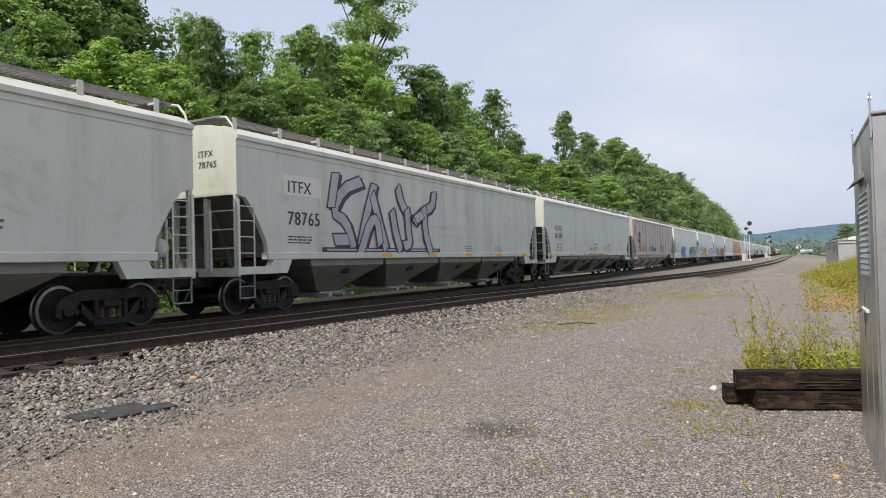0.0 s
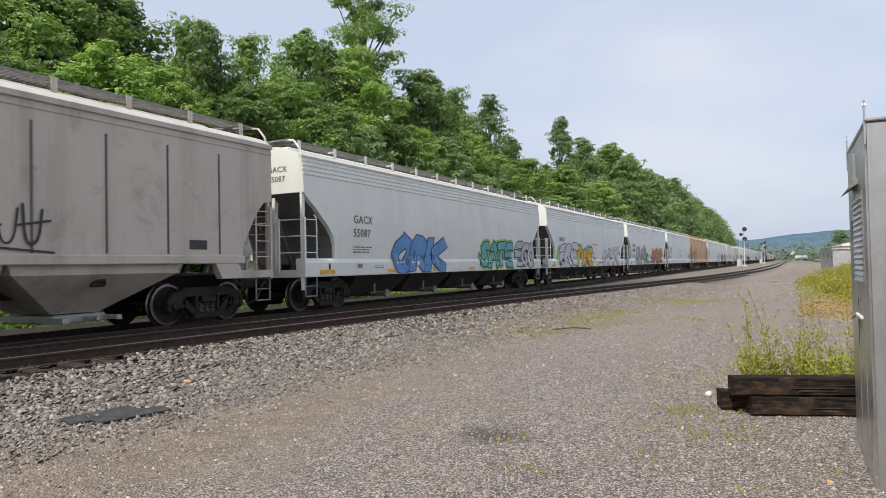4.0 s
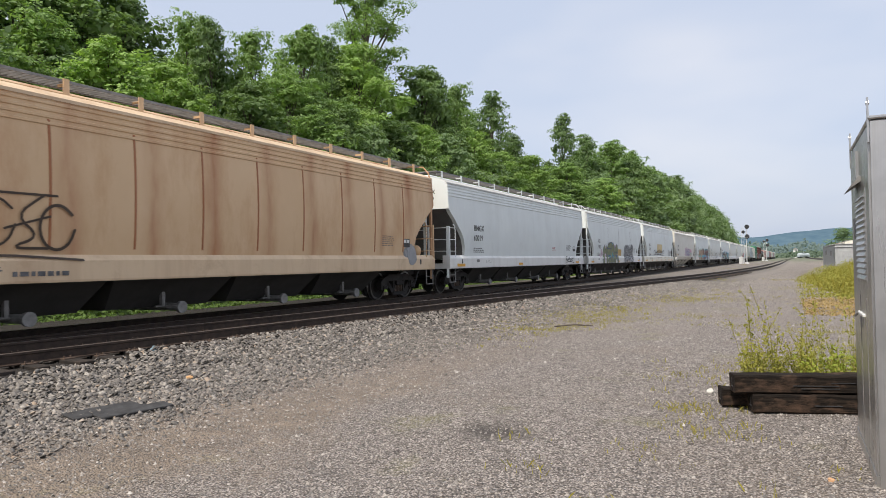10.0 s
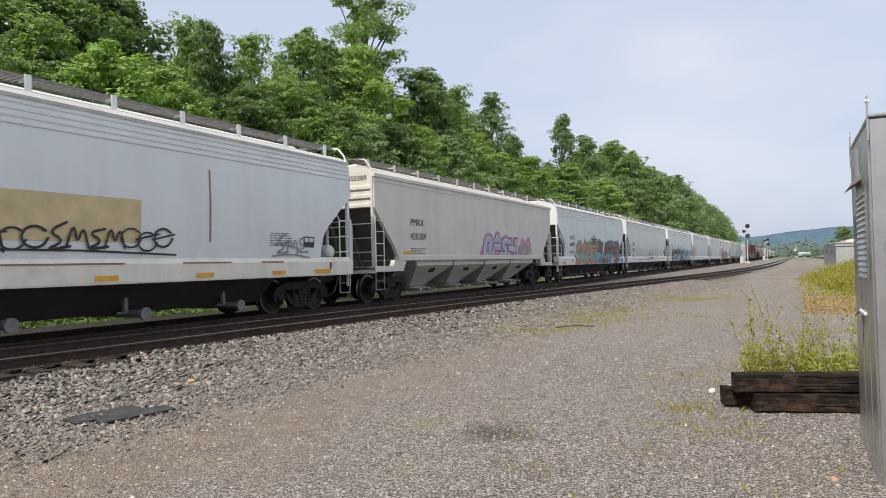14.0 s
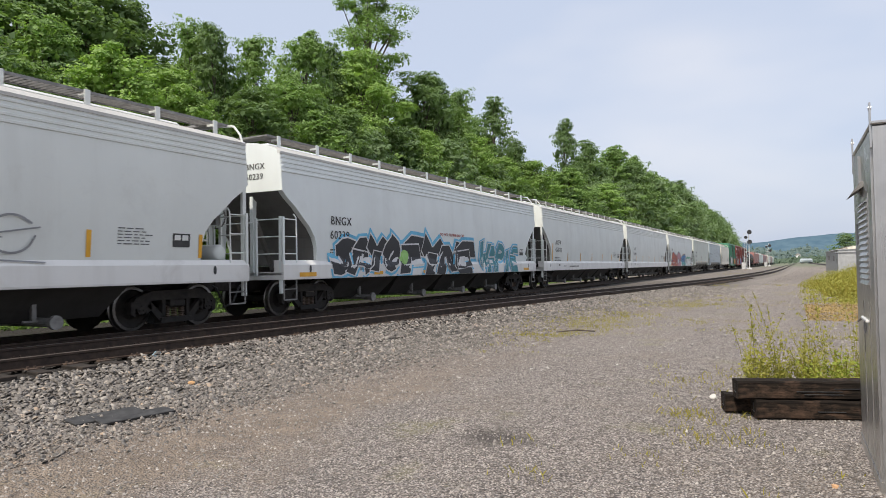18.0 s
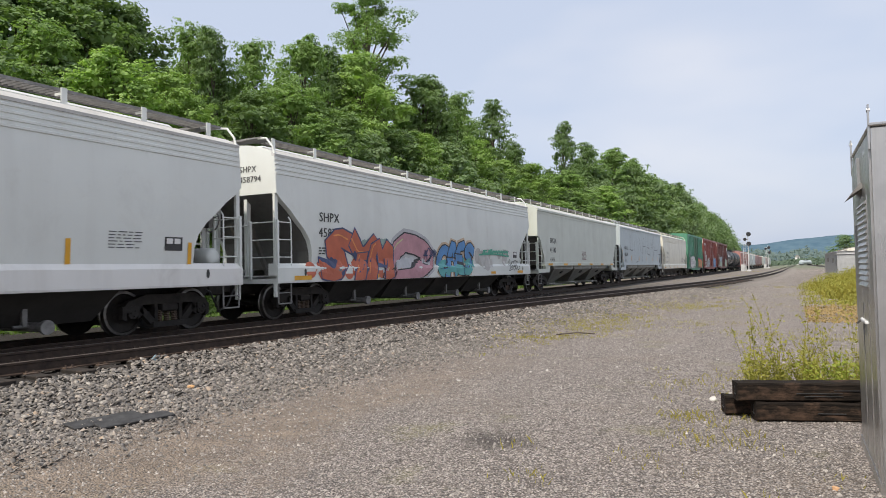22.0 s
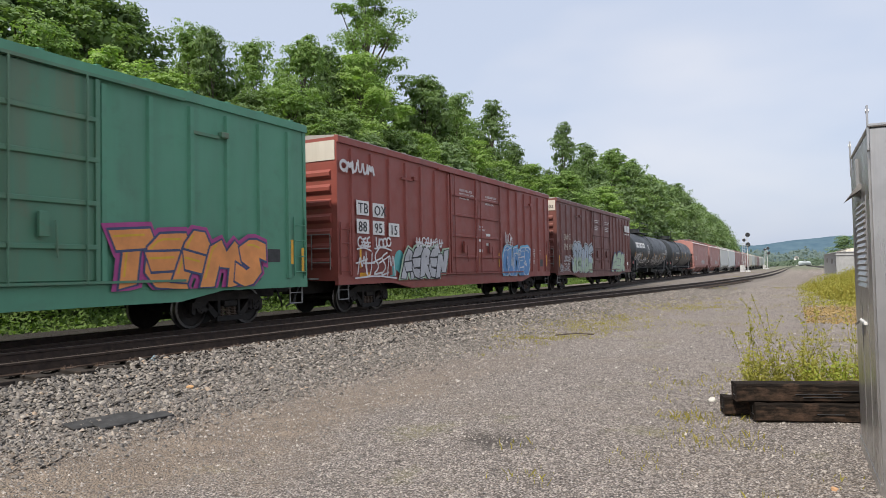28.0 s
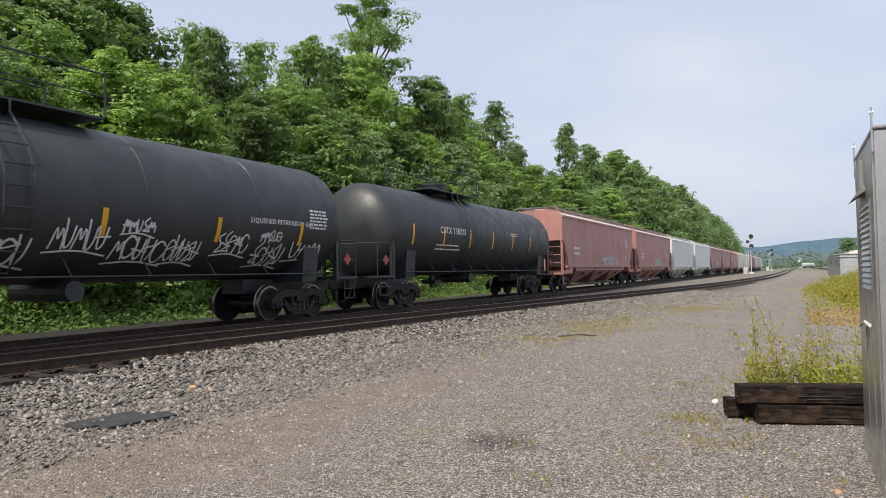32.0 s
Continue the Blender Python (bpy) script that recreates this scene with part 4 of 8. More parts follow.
# the train
GAPS = [7.09, 28.96, 50.75, 72.18, 92.62, 113.07, 133.18, 153.13, 173.39, 193.11, 211.60, 229.34, 247.94, 265.59, 285.67, 305.78, 325.80, 345.60, 365.15,
        383.70, 402.58, 420.43, 437.30, 457.62, 478.00, 497.17, 515.71, 535.32]
GAPS += [535.32 + 18.3 * k for k in range(1, 14)]
TRAIN_X = -12.97
TRAIN = []
P = {
    "pale": paint("pale_grey_car_paint", (0.715, 0.755, 0.745), (0.42, 0.41, 0.39), 0.17),
    "pale2": paint("light_grey_car_paint", (0.69, 0.715, 0.685), (0.40, 0.38, 0.35), 0.22),
    "sill": paint("white_sill_paint", (0.75, 0.745, 0.72), (0.38, 0.35, 0.31), 0.36),
    "olive": paint("grey_green_car_paint", (0.545, 0.565, 0.50), (0.22, 0.195, 0.155), 0.48),
    "beige": paint("beige_grey_car_paint", (0.66, 0.64, 0.58), (0.36, 0.32, 0.27), 0.28),
    "sage": paint("sage_grey_car_paint", (0.575, 0.605, 0.545), (0.33, 0.325, 0.28), 0.24),
    "roofdust": paint("dusty_roof_paint", (0.50, 0.495, 0.475), (0.30, 0.275, 0.245), 0.55),
    # sage bay paint darkened for grime and for the shade under the car
    "baysage": paint("grimy_shaded_sage_bay_paint", (0.21, 0.21, 0.185), (0.11, 0.10, 0.085), 0.55),
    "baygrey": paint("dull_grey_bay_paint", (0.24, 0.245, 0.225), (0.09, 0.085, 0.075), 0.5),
    "dirty": paint("dirty_taupe_car_paint", (0.49, 0.445, 0.395), (0.155, 0.11, 0.08), 0.62, 0.2),
    "orange": paint("rust_stained_ochre_paint", (0.66, 0.46, 0.27), (0.42, 0.20, 0.09), 0.50, 0.42),
    "osill": paint("ochre_sill_paint", (0.66, 0.50, 0.33), (0.30, 0.17, 0.09), 0.45, 0.3),
    "cream": paint("off_white_car_paint", (0.77, 0.745, 0.64), (0.30, 0.25, 0.19), 0.38, 0.12),
    "bluegrey": paint("blue_grey_car_paint", (0.47, 0.53, 0.55), (0.30, 0.295, 0.29), 0.25),
    "green": paint("faded_green_boxcar_paint", (0.088, 0.275, 0.175), (0.07, 0.125, 0.09), 0.45),
    "green_door": paint("worn_green_door_paint", (0.080, 0.215, 0.135), (0.15, 0.13, 0.085), 0.75, 0.25),
    "red": paint("oxide_red_boxcar_paint", (0.265, 0.066, 0.051), (0.14, 0.07, 0.055), 0.4),
    "maroon": paint("dark_maroon_boxcar_paint", (0.175, 0.066, 0.055), (0.075, 0.042, 0.036), 0.4),
    "redhop": paint("faded_red_hopper_paint", (0.44, 0.215, 0.19), (0.17, 0.10, 0.085), 0.5),
    "mauve": paint("faded_maroon_hopper_paint", (0.38, 0.215, 0.21), (0.14, 0.09, 0.08), 0.5),
    "tank": paint("black_tank_paint", (0.024, 0.028, 0.031), (0.052, 0.055, 0.056), 0.5, 0, 0.46),
    # near-black bays: grime, with the shade under the car put into colour
    "grimy": paint("grimy_shaded_bay_steel", (0.048, 0.046, 0.042), (0.018, 0.016, 0.014), 0.7, 0.0, 0.75),
    # slope sheet colour holds grime and the shade of the end recess
    "shade": paint("grimy_shaded_slope_sheet", (0.095, 0.088, 0.080), (0.045, 0.038, 0.032), 0.6, 0, 0.75),
    "seam": paint("dark_stained_seam", (0.085, 0.062, 0.050), (0.20, 0.17, 0.15), 0.5),
    "rust_seam": paint("rusted_seam", (0.33, 0.12, 0.045), (0.46, 0.25, 0.12), 0.5),
    "shade_pale": paint("grey_grimy_shaded_slope_sheet", (0.12, 0.116, 0.110), (0.055, 0.048, 0.042), 0.6, 0, 0.75),
    "roofgrey": paint("weathered_roof_steel", (0.36, 0.35, 0.33), (0.20, 0.15, 0.11), 0.5, 0.2),
}


def rust_runs():
    """Faded ochre paint with soft red-brown runs about each welded seam."""
    m, nt, b = material("rust_stained_ochre_paint", 0.55)
    wide = coords(nt, (0.5, 0.5, 0.5))
    col = mix(nt, noise_of(nt, wide, 1.5, 5), (0.56, 0.37, 0.20), (0.70, 0.51, 0.32))
    sep = nt.nodes.new("ShaderNodeSeparateXYZ")
    nt.links.new(coords(nt), sep.inputs["Vector"])

    def maths(op, a, c):
        n = nt.nodes.new("ShaderNodeMath")
        n.operation = op
        for s, v in zip(n.inputs, (a, c)):
            if isinstance(v, (int, float)):
                s.default_value = v
            else:
                nt.links.new(v, s)
        return n.outputs[0]
    wob = maths("MULTIPLY", noise_of(nt, coords(nt, (1, 1, 0.5)), 1.1, 3), 0.35)
    y = maths("MULTIPLY_ADD", sep.outputs["Y"], 1 / 1.73)
    y.node.inputs[2].default_value = 4.47 / 1.73 + 20.44
    f = maths("FRACT", maths("ADD", y, maths("SUBTRACT", wob, 0.17)), 0)
    near = maths("ABSOLUTE", maths("SUBTRACT", f, 0.5), 0)
    run = ramp(nt, near, [(0.0, grey(0.85)), (0.07, grey(0.45)), (0.20, grey(0.0))])
    blotch = ramp(nt, noise_of(nt, coords(nt, (0.8, 0.8, 0.22)), 1.3, 6, 0.65), [(0.32, grey(0.15)), (0.62, grey(1))])
    col = mix(nt, mix(nt, 1.0, run, blotch, "MULTIPLY"), col, (0.34, 0.125, 0.045))
    haze = ramp(nt, noise_of(nt, coords(nt, (0.6, 0.6, 0.2)), 1.7, 7, 0.7), [(0.50, grey(0)), (0.72, grey(0.55))])
    col = mix(nt, haze, col, (0.42, 0.20, 0.085))
    nt.links.new(col, b.inputs["Base Color"])
    bump(nt, b, noise_of(nt, coords(nt, (1, 0.6, 1)), 1.4, 2), 0.25, 0.03)
    return m


P["orange"] = rust_runs()
M["cream_panel"] = paint("off_white_end_panel", (0.60, 0.56, 0.49), (0.30, 0.24, 0.18), 0.4)
blue, navy, teal = spray("blue", (0.10, 0.27, 0.55)), spray("navy", (0.05, 0.07, 0.16)), spray("teal", (0.12, 0.42, 0.42))
sky_blue, ink, chalk = spray("sky_blue", (0.14, 0.48, 0.72)), spray("ink", (0.028, 0.028, 0.032)), spray("chalk", (0.66, 0.66, 0.66))
gold, orange_s, rust_s = spray("gold", (0.70, 0.42, 0.03)), spray("orange", (0.76, 0.30, 0.09)), spray("brick_red", (0.50, 0.13, 0.07))
lime, purple, pink = spray("lime", (0.30, 0.55, 0.16)), spray("purple", (0.22, 0.10, 0.28)), spray("pink", (0.62, 0.28, 0.42))
silver, smoke, olive_s = spray("silver", (0.48, 0.49, 0.51)), spray("smoke", (0.26, 0.265, 0.275)), spray("olive", (0.24, 0.25, 0.11))
mint, brown_s, lilac = spray("mint", (0.42, 0.55, 0.40)), spray("brown", (0.22, 0.10, 0.07)), spray("lilac", (0.52, 0.47, 0.58))
ice = spray("ice", (0.45, 0.56, 0.66))


def place(car_skin, k):
    """Takes its place between the couplings k - 1 and k."""
    a = GAPS[k - 1] if k else GAPS[0] - 21.4
    TRAIN.append((car_skin[0], (a + GAPS[k]) / 2))
    return car_skin


def half_of(k, gap):
    a = GAPS[k - 1] if k else GAPS[0] - 21.4
    return (GAPS[k] - a) / 2 - gap


def marks(car, skin, half, mark, number, mat, y=1.95, z=2.45, size=0.34, step=0.40, end=True, nsize=None, data=3, wide=1.0):
    lettering(car, mark, -half + y, z, size, mat, skin, wide)
    lettering(car, number, -half + y - 0.02, z - step, nsize or size, mat, skin, wide)
    bars(car, -half + y, z - step - 0.32, data, 1.0, mat, skin, random.Random(number))
    if end:
        out = 0.22 if skin is straight_skin else 0.29
        end_lettering(car, mark, -half - out, 3.80, 0.22, mat, 0.38)
        end_lettering(car, number, -half - out, 3.54, 0.22, mat, 0.38)


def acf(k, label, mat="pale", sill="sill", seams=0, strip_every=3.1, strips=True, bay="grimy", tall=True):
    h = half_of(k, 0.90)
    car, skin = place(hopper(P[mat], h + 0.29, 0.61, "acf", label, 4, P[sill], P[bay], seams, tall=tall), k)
    # the oval jacking holes and small plates in the sill
    for y in (-h + 0.78, h - 0.78):
        g = Geo()
        g.add([(1.617, y + 0.05 * math.cos(0.5236 * i), 1.23 + 0.10 * math.sin(0.5236 * i)) for i in range(12)], [tuple(range(12))])
        part("jacking_hole", g, M["black"], car)
    patch(car, "builder_plate", -h + 2.15, -h + 2.42, 1.19, 1.30, M["galv"], skin, 0.008, 1)
    bars(car, -h + 3.1, 1.22, 2, 0.5, M["fadeblack"], skin, random.Random(k + 70), 0.02, 0.05)
    if strips:
        stripes(car, skin, h, [-h + 0.75 + strip_every * (i + 1) for i in range(int((2 * h - 1.4) / strip_every) - 1)], 1.03, 1.13, 0.5)
        stripes(car, skin, h, [h - 1.5, -h + 0.32], 1.03, 1.14, 0.7)
    bars(car, h - 3.2, 2.05, 6, 0.8, M["fadeblack"], skin, random.Random(k), 0.02, 0.06)
    patch(car, "inspection_stencil", h - 1.9, h - 1.45, 1.72, 2.0, M["black"], skin, 0.008, 1)
    patch(car, "stencil_window", h - 1.86, h - 1.70, 1.86, 1.97, M["white"], skin, 0.012, 1)
    patch(car, "stencil_window", h - 1.66, h - 1.50, 1.86, 1.97, M["white"], skin, 0.012, 1)
    return car, skin, h


def flat(k, label, mat, bays=4, seams=0, style="flat", top=None, gap=0.86, bay=None, tall=True):
    h = half_of(k, gap)
    car, skin = place(hopper(P[mat], h + 0.22, gap - 0.22, style, label, bays, None, P[bay or mat], seams, top, tall=tall), k)
    return car, skin, h


# 0: the grey car just passing at the start
car, skin, h = flat(0, "light grey-green steel covered hopper car with grimy, shade-darkened bays", "olive", bay="baysage")
bars(car, 5.0, 2.0, 3, 1.2, M["fadeblack"], skin, random.Random(3), 0.05, 0.11)
stripes(car, skin, h, [h - 2.0], 1.36, 1.47, 1.1)
# 1
car, skin, h = flat(1, "grey-green covered hopper car with tall grey and plum graffiti lettering", "olive", bay="baysage")
patch(car, "number_panel", -h + 1.42, -h + 2.95, 2.98, 3.50, P["beige"], skin, 0.006, 1)
marks(car, skin, h, "ITFX", "78765", M["black"], 1.55, 3.05, 0.44, 0.83, True, 0.50)
plum, wash = spray("plum", (0.045, 0.035, 0.060)), spray("grey_wash", (0.40, 0.41, 0.42))
piece(car, "4123", -h + 3.3, -h + 9.7, 1.68, 3.62, wash, plum, skin, 11, None, 0.30, None, None, 0.98, plum, 0.05)
for y, e in ((2.95, 7.1), (7.6, 9.9)):
    patch(car, "graffiti_base", -h + y, -h + e, 1.53, 1.66, plum, skin, 0.016, 1)
    patch(car, "graffiti_base", -h + y + 0.2, -h + e - 0.2, 1.57, 1.62, wash, skin, 0.020, 1)
for z, y in ((2.46, 6.1), (2.14, 7.2)):
    part("weld_line", Geo().box((skin(z) + 0.001, -h + y, z), (skin(z) + 0.012, -h + 14.6, z + 0.022)), P["olive"], car)
bars(car, -h + 12.0, 1.75, 5, 0.9, M["fadeblack"], skin, random.Random(13), 0.03, 0.09)
bars(car, -h + 15.0, 1.75, 4, 0.9, M["fadeblack"], skin, random.Random(14), 0.03, 0.09)
stripes(car, lambda z: 1.615, h, [-h + 5.9, -h + 9.0, -h + 12.0, -h + 15.1, -h + 18.2], 1.38, 1.48, 0.6)
# 2
car, skin, h = flat(2, "pale grey covered hopper car with yellow reflective marks", "sage", bay="baysage")
marks(car, skin, h, "AOKX", "601185", M["black"], 1.52, 2.72, 0.42, 0.42, True, 0.42, 0)
lettering(car, "LD LMT 219200", -h + 1.75, 1.92, 0.14, M["black"], skin)
lettering(car, "LT WT   67800", -h + 1.75, 1.76, 0.14, M["black"], skin)
lettering(car, "CU FT    6560", -h + 1.75, 1.60, 0.14, M["black"], skin)
for words, y in (("VENT CAR WHEN UNLOADING", 7.96), ("DO NOT HAMMER ON CAR", 10.5)):
    lettering(car, words, -h + y, 1.385, 0.13, M["black"], skin, 0.8, "lettering", 0.05)
stripes(car, lambda z: 1.615, h, [-h + y for y in (1.3, 4.1, 6.9, 9.65, 12.3, 15.2, 18.3)], 1.37, 1.48, 0.6)
for z in (1.95, 2.20, 3.27, 3.57):
    part("weld_line", Geo().box((skin(z) + 0.001, -h + 3.6, z), (skin(z) + 0.012, -h + 14.1, z + 0.022)), P["sage"], car)
for y in (5.4, 7.7, 9.2, 10.7, 12.0, 13.2, 14.6, 16.4):
    part("seam", Geo().box((skin(2) + 0.001, -h + y, 1.55), (skin(2) + 0.007, -h + y + 0.03, 3.95)), P["sage"], car)
for y in (9.55, 13.2):
    lettering(car, "WARNING", -h + y, 2.0, 0.15, M["black"], skin)
for y, w, n in ((8.54, 0.62, 4), (9.4, 0.8, 5), (12.2, 0.7, 4), (13.1, 0.9, 5), (17.3, 0.5, 3)):
    bars(car, -h + y, 1.85, n, w, M["fadeblack"], skin, random.Random(int(y * 10)), 0.03, 0.075)

# 3
car, skin, h = flat(3, "dirty brown-grey covered hopper car with dark vertical seams", "dirty", 4, (1.24, 1.43, 13, "seam"))
marks(car, skin, h, "CEFX", "398072", M["black"], 1.66, 2.93, 0.42, 0.58, True, 0.42, 2)
scrawl(car, "XY", -h + 2.3, -h + 2.9, 2.85, 3.2, ink, skin, 4, 0.05)
scrawl(car, "SKZ", -h + 0.4, -h + 1.1, 3.15, 3.6, ink, skin, 9, 0.045)
scrawl(car, "FUASASURR", -h + 2.1, -h + 5.1, 1.72, 2.12, spray("dull_red", (0.34, 0.13, 0.09)), skin, 5, 0.05)
cloud(car, -h + 6.1, -h + 9.8, 1.62, 2.02, spray("washed_sky", (0.33, 0.42, 0.50)), skin, 6)
scrawl(car, "XEROXSKER", -h + 7.0, -h + 10.1, 1.68, 2.02, ink, skin, 7, 0.045)
scrawl(car, "CHERK", -h + 12.0, -h + 14.1, 1.65, 2.35, ink, skin, 8, 0.05)
patch(car, "inspection_stencil", -h + 17.3, -h + 17.8, 1.65, 1.85, M["black"], skin, 0.008, 1)
stripes(car, lambda z: 1.615, h, [-h + 1.3], 1.37, 1.47, 0.8)
stripes(car, lambda z: 1.615, h, [-h + 10.0], 1.37, 1.47, 0.5)
# 4
car, skin, h = acf(4, "grey covered hopper car with blue and green graffiti", "pale2", "pale2")
marks(car, skin, h, "GACX", "55087", M["fadeblack"], 2.0, 2.5)
piece(car, "ORK", -5.0, -1.5, 1.2, 2.1, blue, navy, skin, 21)
piece(car, "SATE", 2.0, 5.6, 1.2, 2.0, teal, ink, skin, 22, lime)
piece(car, "EGO", 6.0, 8.6, 1.2, 2.1, silver, ink, skin, 23)
# 5
car, skin, h = acf(5, "pale grey covered hopper car with white, gold and chalky graffiti pieces", tall=False)
marks(car, skin, h, "BNGX", "60256", M["black"], 1.80, 2.43, 0.36, 0.44)
cloud(car, -h + 1.3, -h + 2.2, 1.1, 1.8, lime, skin, 30)
cloud(car, -h + 4.8, -h + 5.6, 1.1, 1.7, lime, skin, 32)
piece(car, "ERE", -h + 1.9, -h + 5.15, 1.22, 2.14, spray("pale_lilac", (0.66, 0.63, 0.69)), ink, skin, 31, None, 0.44, bubble=True)
piece(car, "FINE", -h + 5.35, -h + 8.7, 1.20, 2.05, gold, ink, skin, 33, sky_blue, 0.42, bubble=True)
piece(car, "NMK", -h + 12.0, -h + 16.5, 1.12, 2.1, chalk, ink, skin, 34, None, 0.40)
cloud(car, -h + 11.5, -h + 12.2, 1.1, 1.6, spray("peach", (0.60, 0.46, 0.32)), skin, 35)
lettering(car, "DO NOT HAMMER ON CAR", -h + 8.65, 2.33, 0.13, M["red"], skin)
bars(car, -h + 8.7, 1.86, 6, 1.1, M["red"], skin, random.Random(1), 0.025, 0.06)
bars(car, -h + 10.5, 1.16, 1, 0.9, M["green_ink"], skin, random.Random(2), 0.09)
for y, z in ((2.6, 1.95), (4.3, 1.85), (1.5, 1.1), (9.2, 1.35)):
    scrawl(car, "CNS", -h + y, -h + y + 0.6, z, z + 0.22, ink, skin, int(y * 7), 0.025)
# 6
car, skin, h = acf(6, "pale grey covered hopper car with grey-black and orange graffiti", tall=False)
marks(car, skin, h, "BNGX", "60108", M["black"], 1.45)
cloud(car, -h + 2.7, -h + 3.5, 1.2, 1.7, sky_blue, skin, 40)
cloud(car, -h + 6.8, -h + 7.4, 1.3, 2.0, sky_blue, skin, 41)
piece(car, "UUNA", -h + 3.0, -h + 7.3, 1.10, 2.35, spray("steel_grey", (0.40, 0.405, 0.415)), ink, skin, 42, None, 0.30, chalk, None, 0.98, ink)
cloud(car, -h + 7.3, -h + 9.3, 1.2, 1.9, spray("pale_green", (0.46, 0.58, 0.40)), skin, 43)
for i, w in enumerate(("WEPON", "SORY", "MASH", "OPROS", "ETHEL", "JENSL")):
    scrawl(car, w, -h + 7.45, -h + 8.2, 1.86 - 0.165 * i, 1.98 - 0.165 * i, ink, skin, 44 + i, 0.026)
scrawl(car, "SVETLAN", -h + 8.4, -h + 9.4, 1.12, 1.28, ink, skin, 51, 0.026)
bars(car, -h + 8.7, 1.86, 6, 1.0, M["red"], skin, random.Random(4), 0.025, 0.065)
cloud(car, -h + 9.6, -h + 10.6, 1.2, 1.9, sky_blue, skin, 45, 0.004)
cloud(car, -h + 11.9, -h + 13.6, 1.9, 2.45, sky_blue, skin, 52, 0.004)
cloud(car, -h + 15.2, -h + 16.0, 1.2, 1.8, sky_blue, skin, 53, 0.004)
cloud(car, -h + 10.4, -h + 15.4, 1.8, 2.3, spray("apricot", (0.70, 0.42, 0.26)), skin, 54, 0.005)
cloud(car, -h + 9.9, -h + 16.0, 1.15, 1.35, spray("wine", (0.24, 0.07, 0.11)), skin, 56, 0.007)
piece(car, "MNAAR", -h + 10.3, -h + 15.8, 1.15, 2.3, spray("burnt_sienna", (0.46, 0.14, 0.07)), spray("amber", (0.66, 0.45, 0.10)), skin, 46, None, 0.36, orange_s, spray("wine", (0.24, 0.07, 0.11)))
bars(car, h - 2.5, 2.15, 7, 0.9, M["fadeblack"], skin, random.Random(17), 0.02, 0.06)
# 7
car, skin, h = acf(7, "clean pale grey covered hopper car with red stencilled warnings", strip_every=2.9, tall=False)
marks(car, skin, h, "BNGX", "60237", M["black"], 1.45)
lettering(car, "DO NOT HAMMER ON CAR", -h + 8.2, 2.33, 0.16, M["red"], skin, 1.0)
bars(car, -h + 8.4, 1.95, 6, 1.15, M["red"], skin, random.Random(5), 0.03, 0.065)
bars(car, -h + 10.2, 1.16, 1, 1.0, M["green_ink"], skin, random.Random(6), 0.10)
# 8
car, skin, h = acf(8, "ochre covered hopper car with rust-stained vertical seams", "orange", "osill", (1.30, 1.73, 10, "rust_seam"), strips=False)
marks(car, skin, h, "TILX", "33048", spray("rust_ink", (0.25, 0.11, 0.05)), 1.9, 2.5, 0.32)
scrawl(car, "ZXONN", -h + 2.2, -h + 4.85, 1.45, 2.3, spray("umber_ink", (0.055, 0.035, 0.022)), skin, 50, 0.05)
patch(car, "graffiti_line", -h + 2.4, -h + 4.6, 2.44, 2.48, spray("umber_ink", (0.055, 0.035, 0.022)), skin, 0.02, 1)
cloud(car, h - 1.8, h - 1.3, 1.2, 1.9, smoke, skin, 51)
bars(car, -h + 3.8, 1.08, 1, 1.15, M["fadeblack"], skin, random.Random(7), 0.08)
# 9
car, skin, h = acf(9, "white-grey clean covered hopper car", "pale", "sill", strip_every=6.2, tall=False)
marks(car, skin, h, "BNGX", "60019", M["black"])
bars(car, 3.2, 1.9, 3, 0.6, M["red"], skin, random.Random(8), 0.03, 0.075)
scrawl(car, "SOYD", h - 3.4, h - 2.0, 1.15, 1.4, ink, skin, 55, 0.04)
# 10
car, skin, h = acf(10, "pale grey-blue covered hopper car with olive and turquoise graffiti", strip_every=3.6)
marks(car, skin, h, "AEX", "17924", M["fadeblack"], 2.1, 2.35)
blush = spray("blush", (0.60, 0.46, 0.54))
cloud(car, -h + 2.6, -h + 4.6, 1.25, 1.95, blush, skin, 60)
cloud(car, -h + 5.0, -h + 8.0, 1.7, 2.05, blush, skin, 64)
piece(car, "MEOA", -h + 3.7, -h + 8.0, 1.08, 2.15, spray("army_green", (0.20, 0.22, 0.11)), navy, skin, 61, None, 0.42, olive_s)
piece(car, "G", -h + 5.45, -h + 6.75, 1.1, 2.15, spray("turquoise", (0.12, 0.42, 0.44)), navy, skin, 62, None, 0.34, chalk)
patch(car, "primer_patch", -h + 8.1, -h + 9.2, 1.48, 1.95, spray("primer", (0.50, 0.32, 0.08)), skin)
scrawl(car, "MVP", -h + 4.9, -h + 5.4, 2.22, 2.38, ink, skin, 65, 0.025)
piece(car, "SKWMEZ", -h + 10.2, -h + 13.3, 1.45, 2.15, smoke, ink, skin, 63, None, 0.20, silver)
piece(car, "GANSES", -h + 10.1, -h + 13.4, 1.05, 1.5, silver, ink, skin, 66, None, 0.17, chalk)
for y in (-h + 4.9, -h + 8.2, -h + 12.2):
    scrawl(car, "I", y, y + 0.14, 2.1, 3.4, M["fadeblack"], skin, int(y * 9 + 70), 0.05, 0.02)
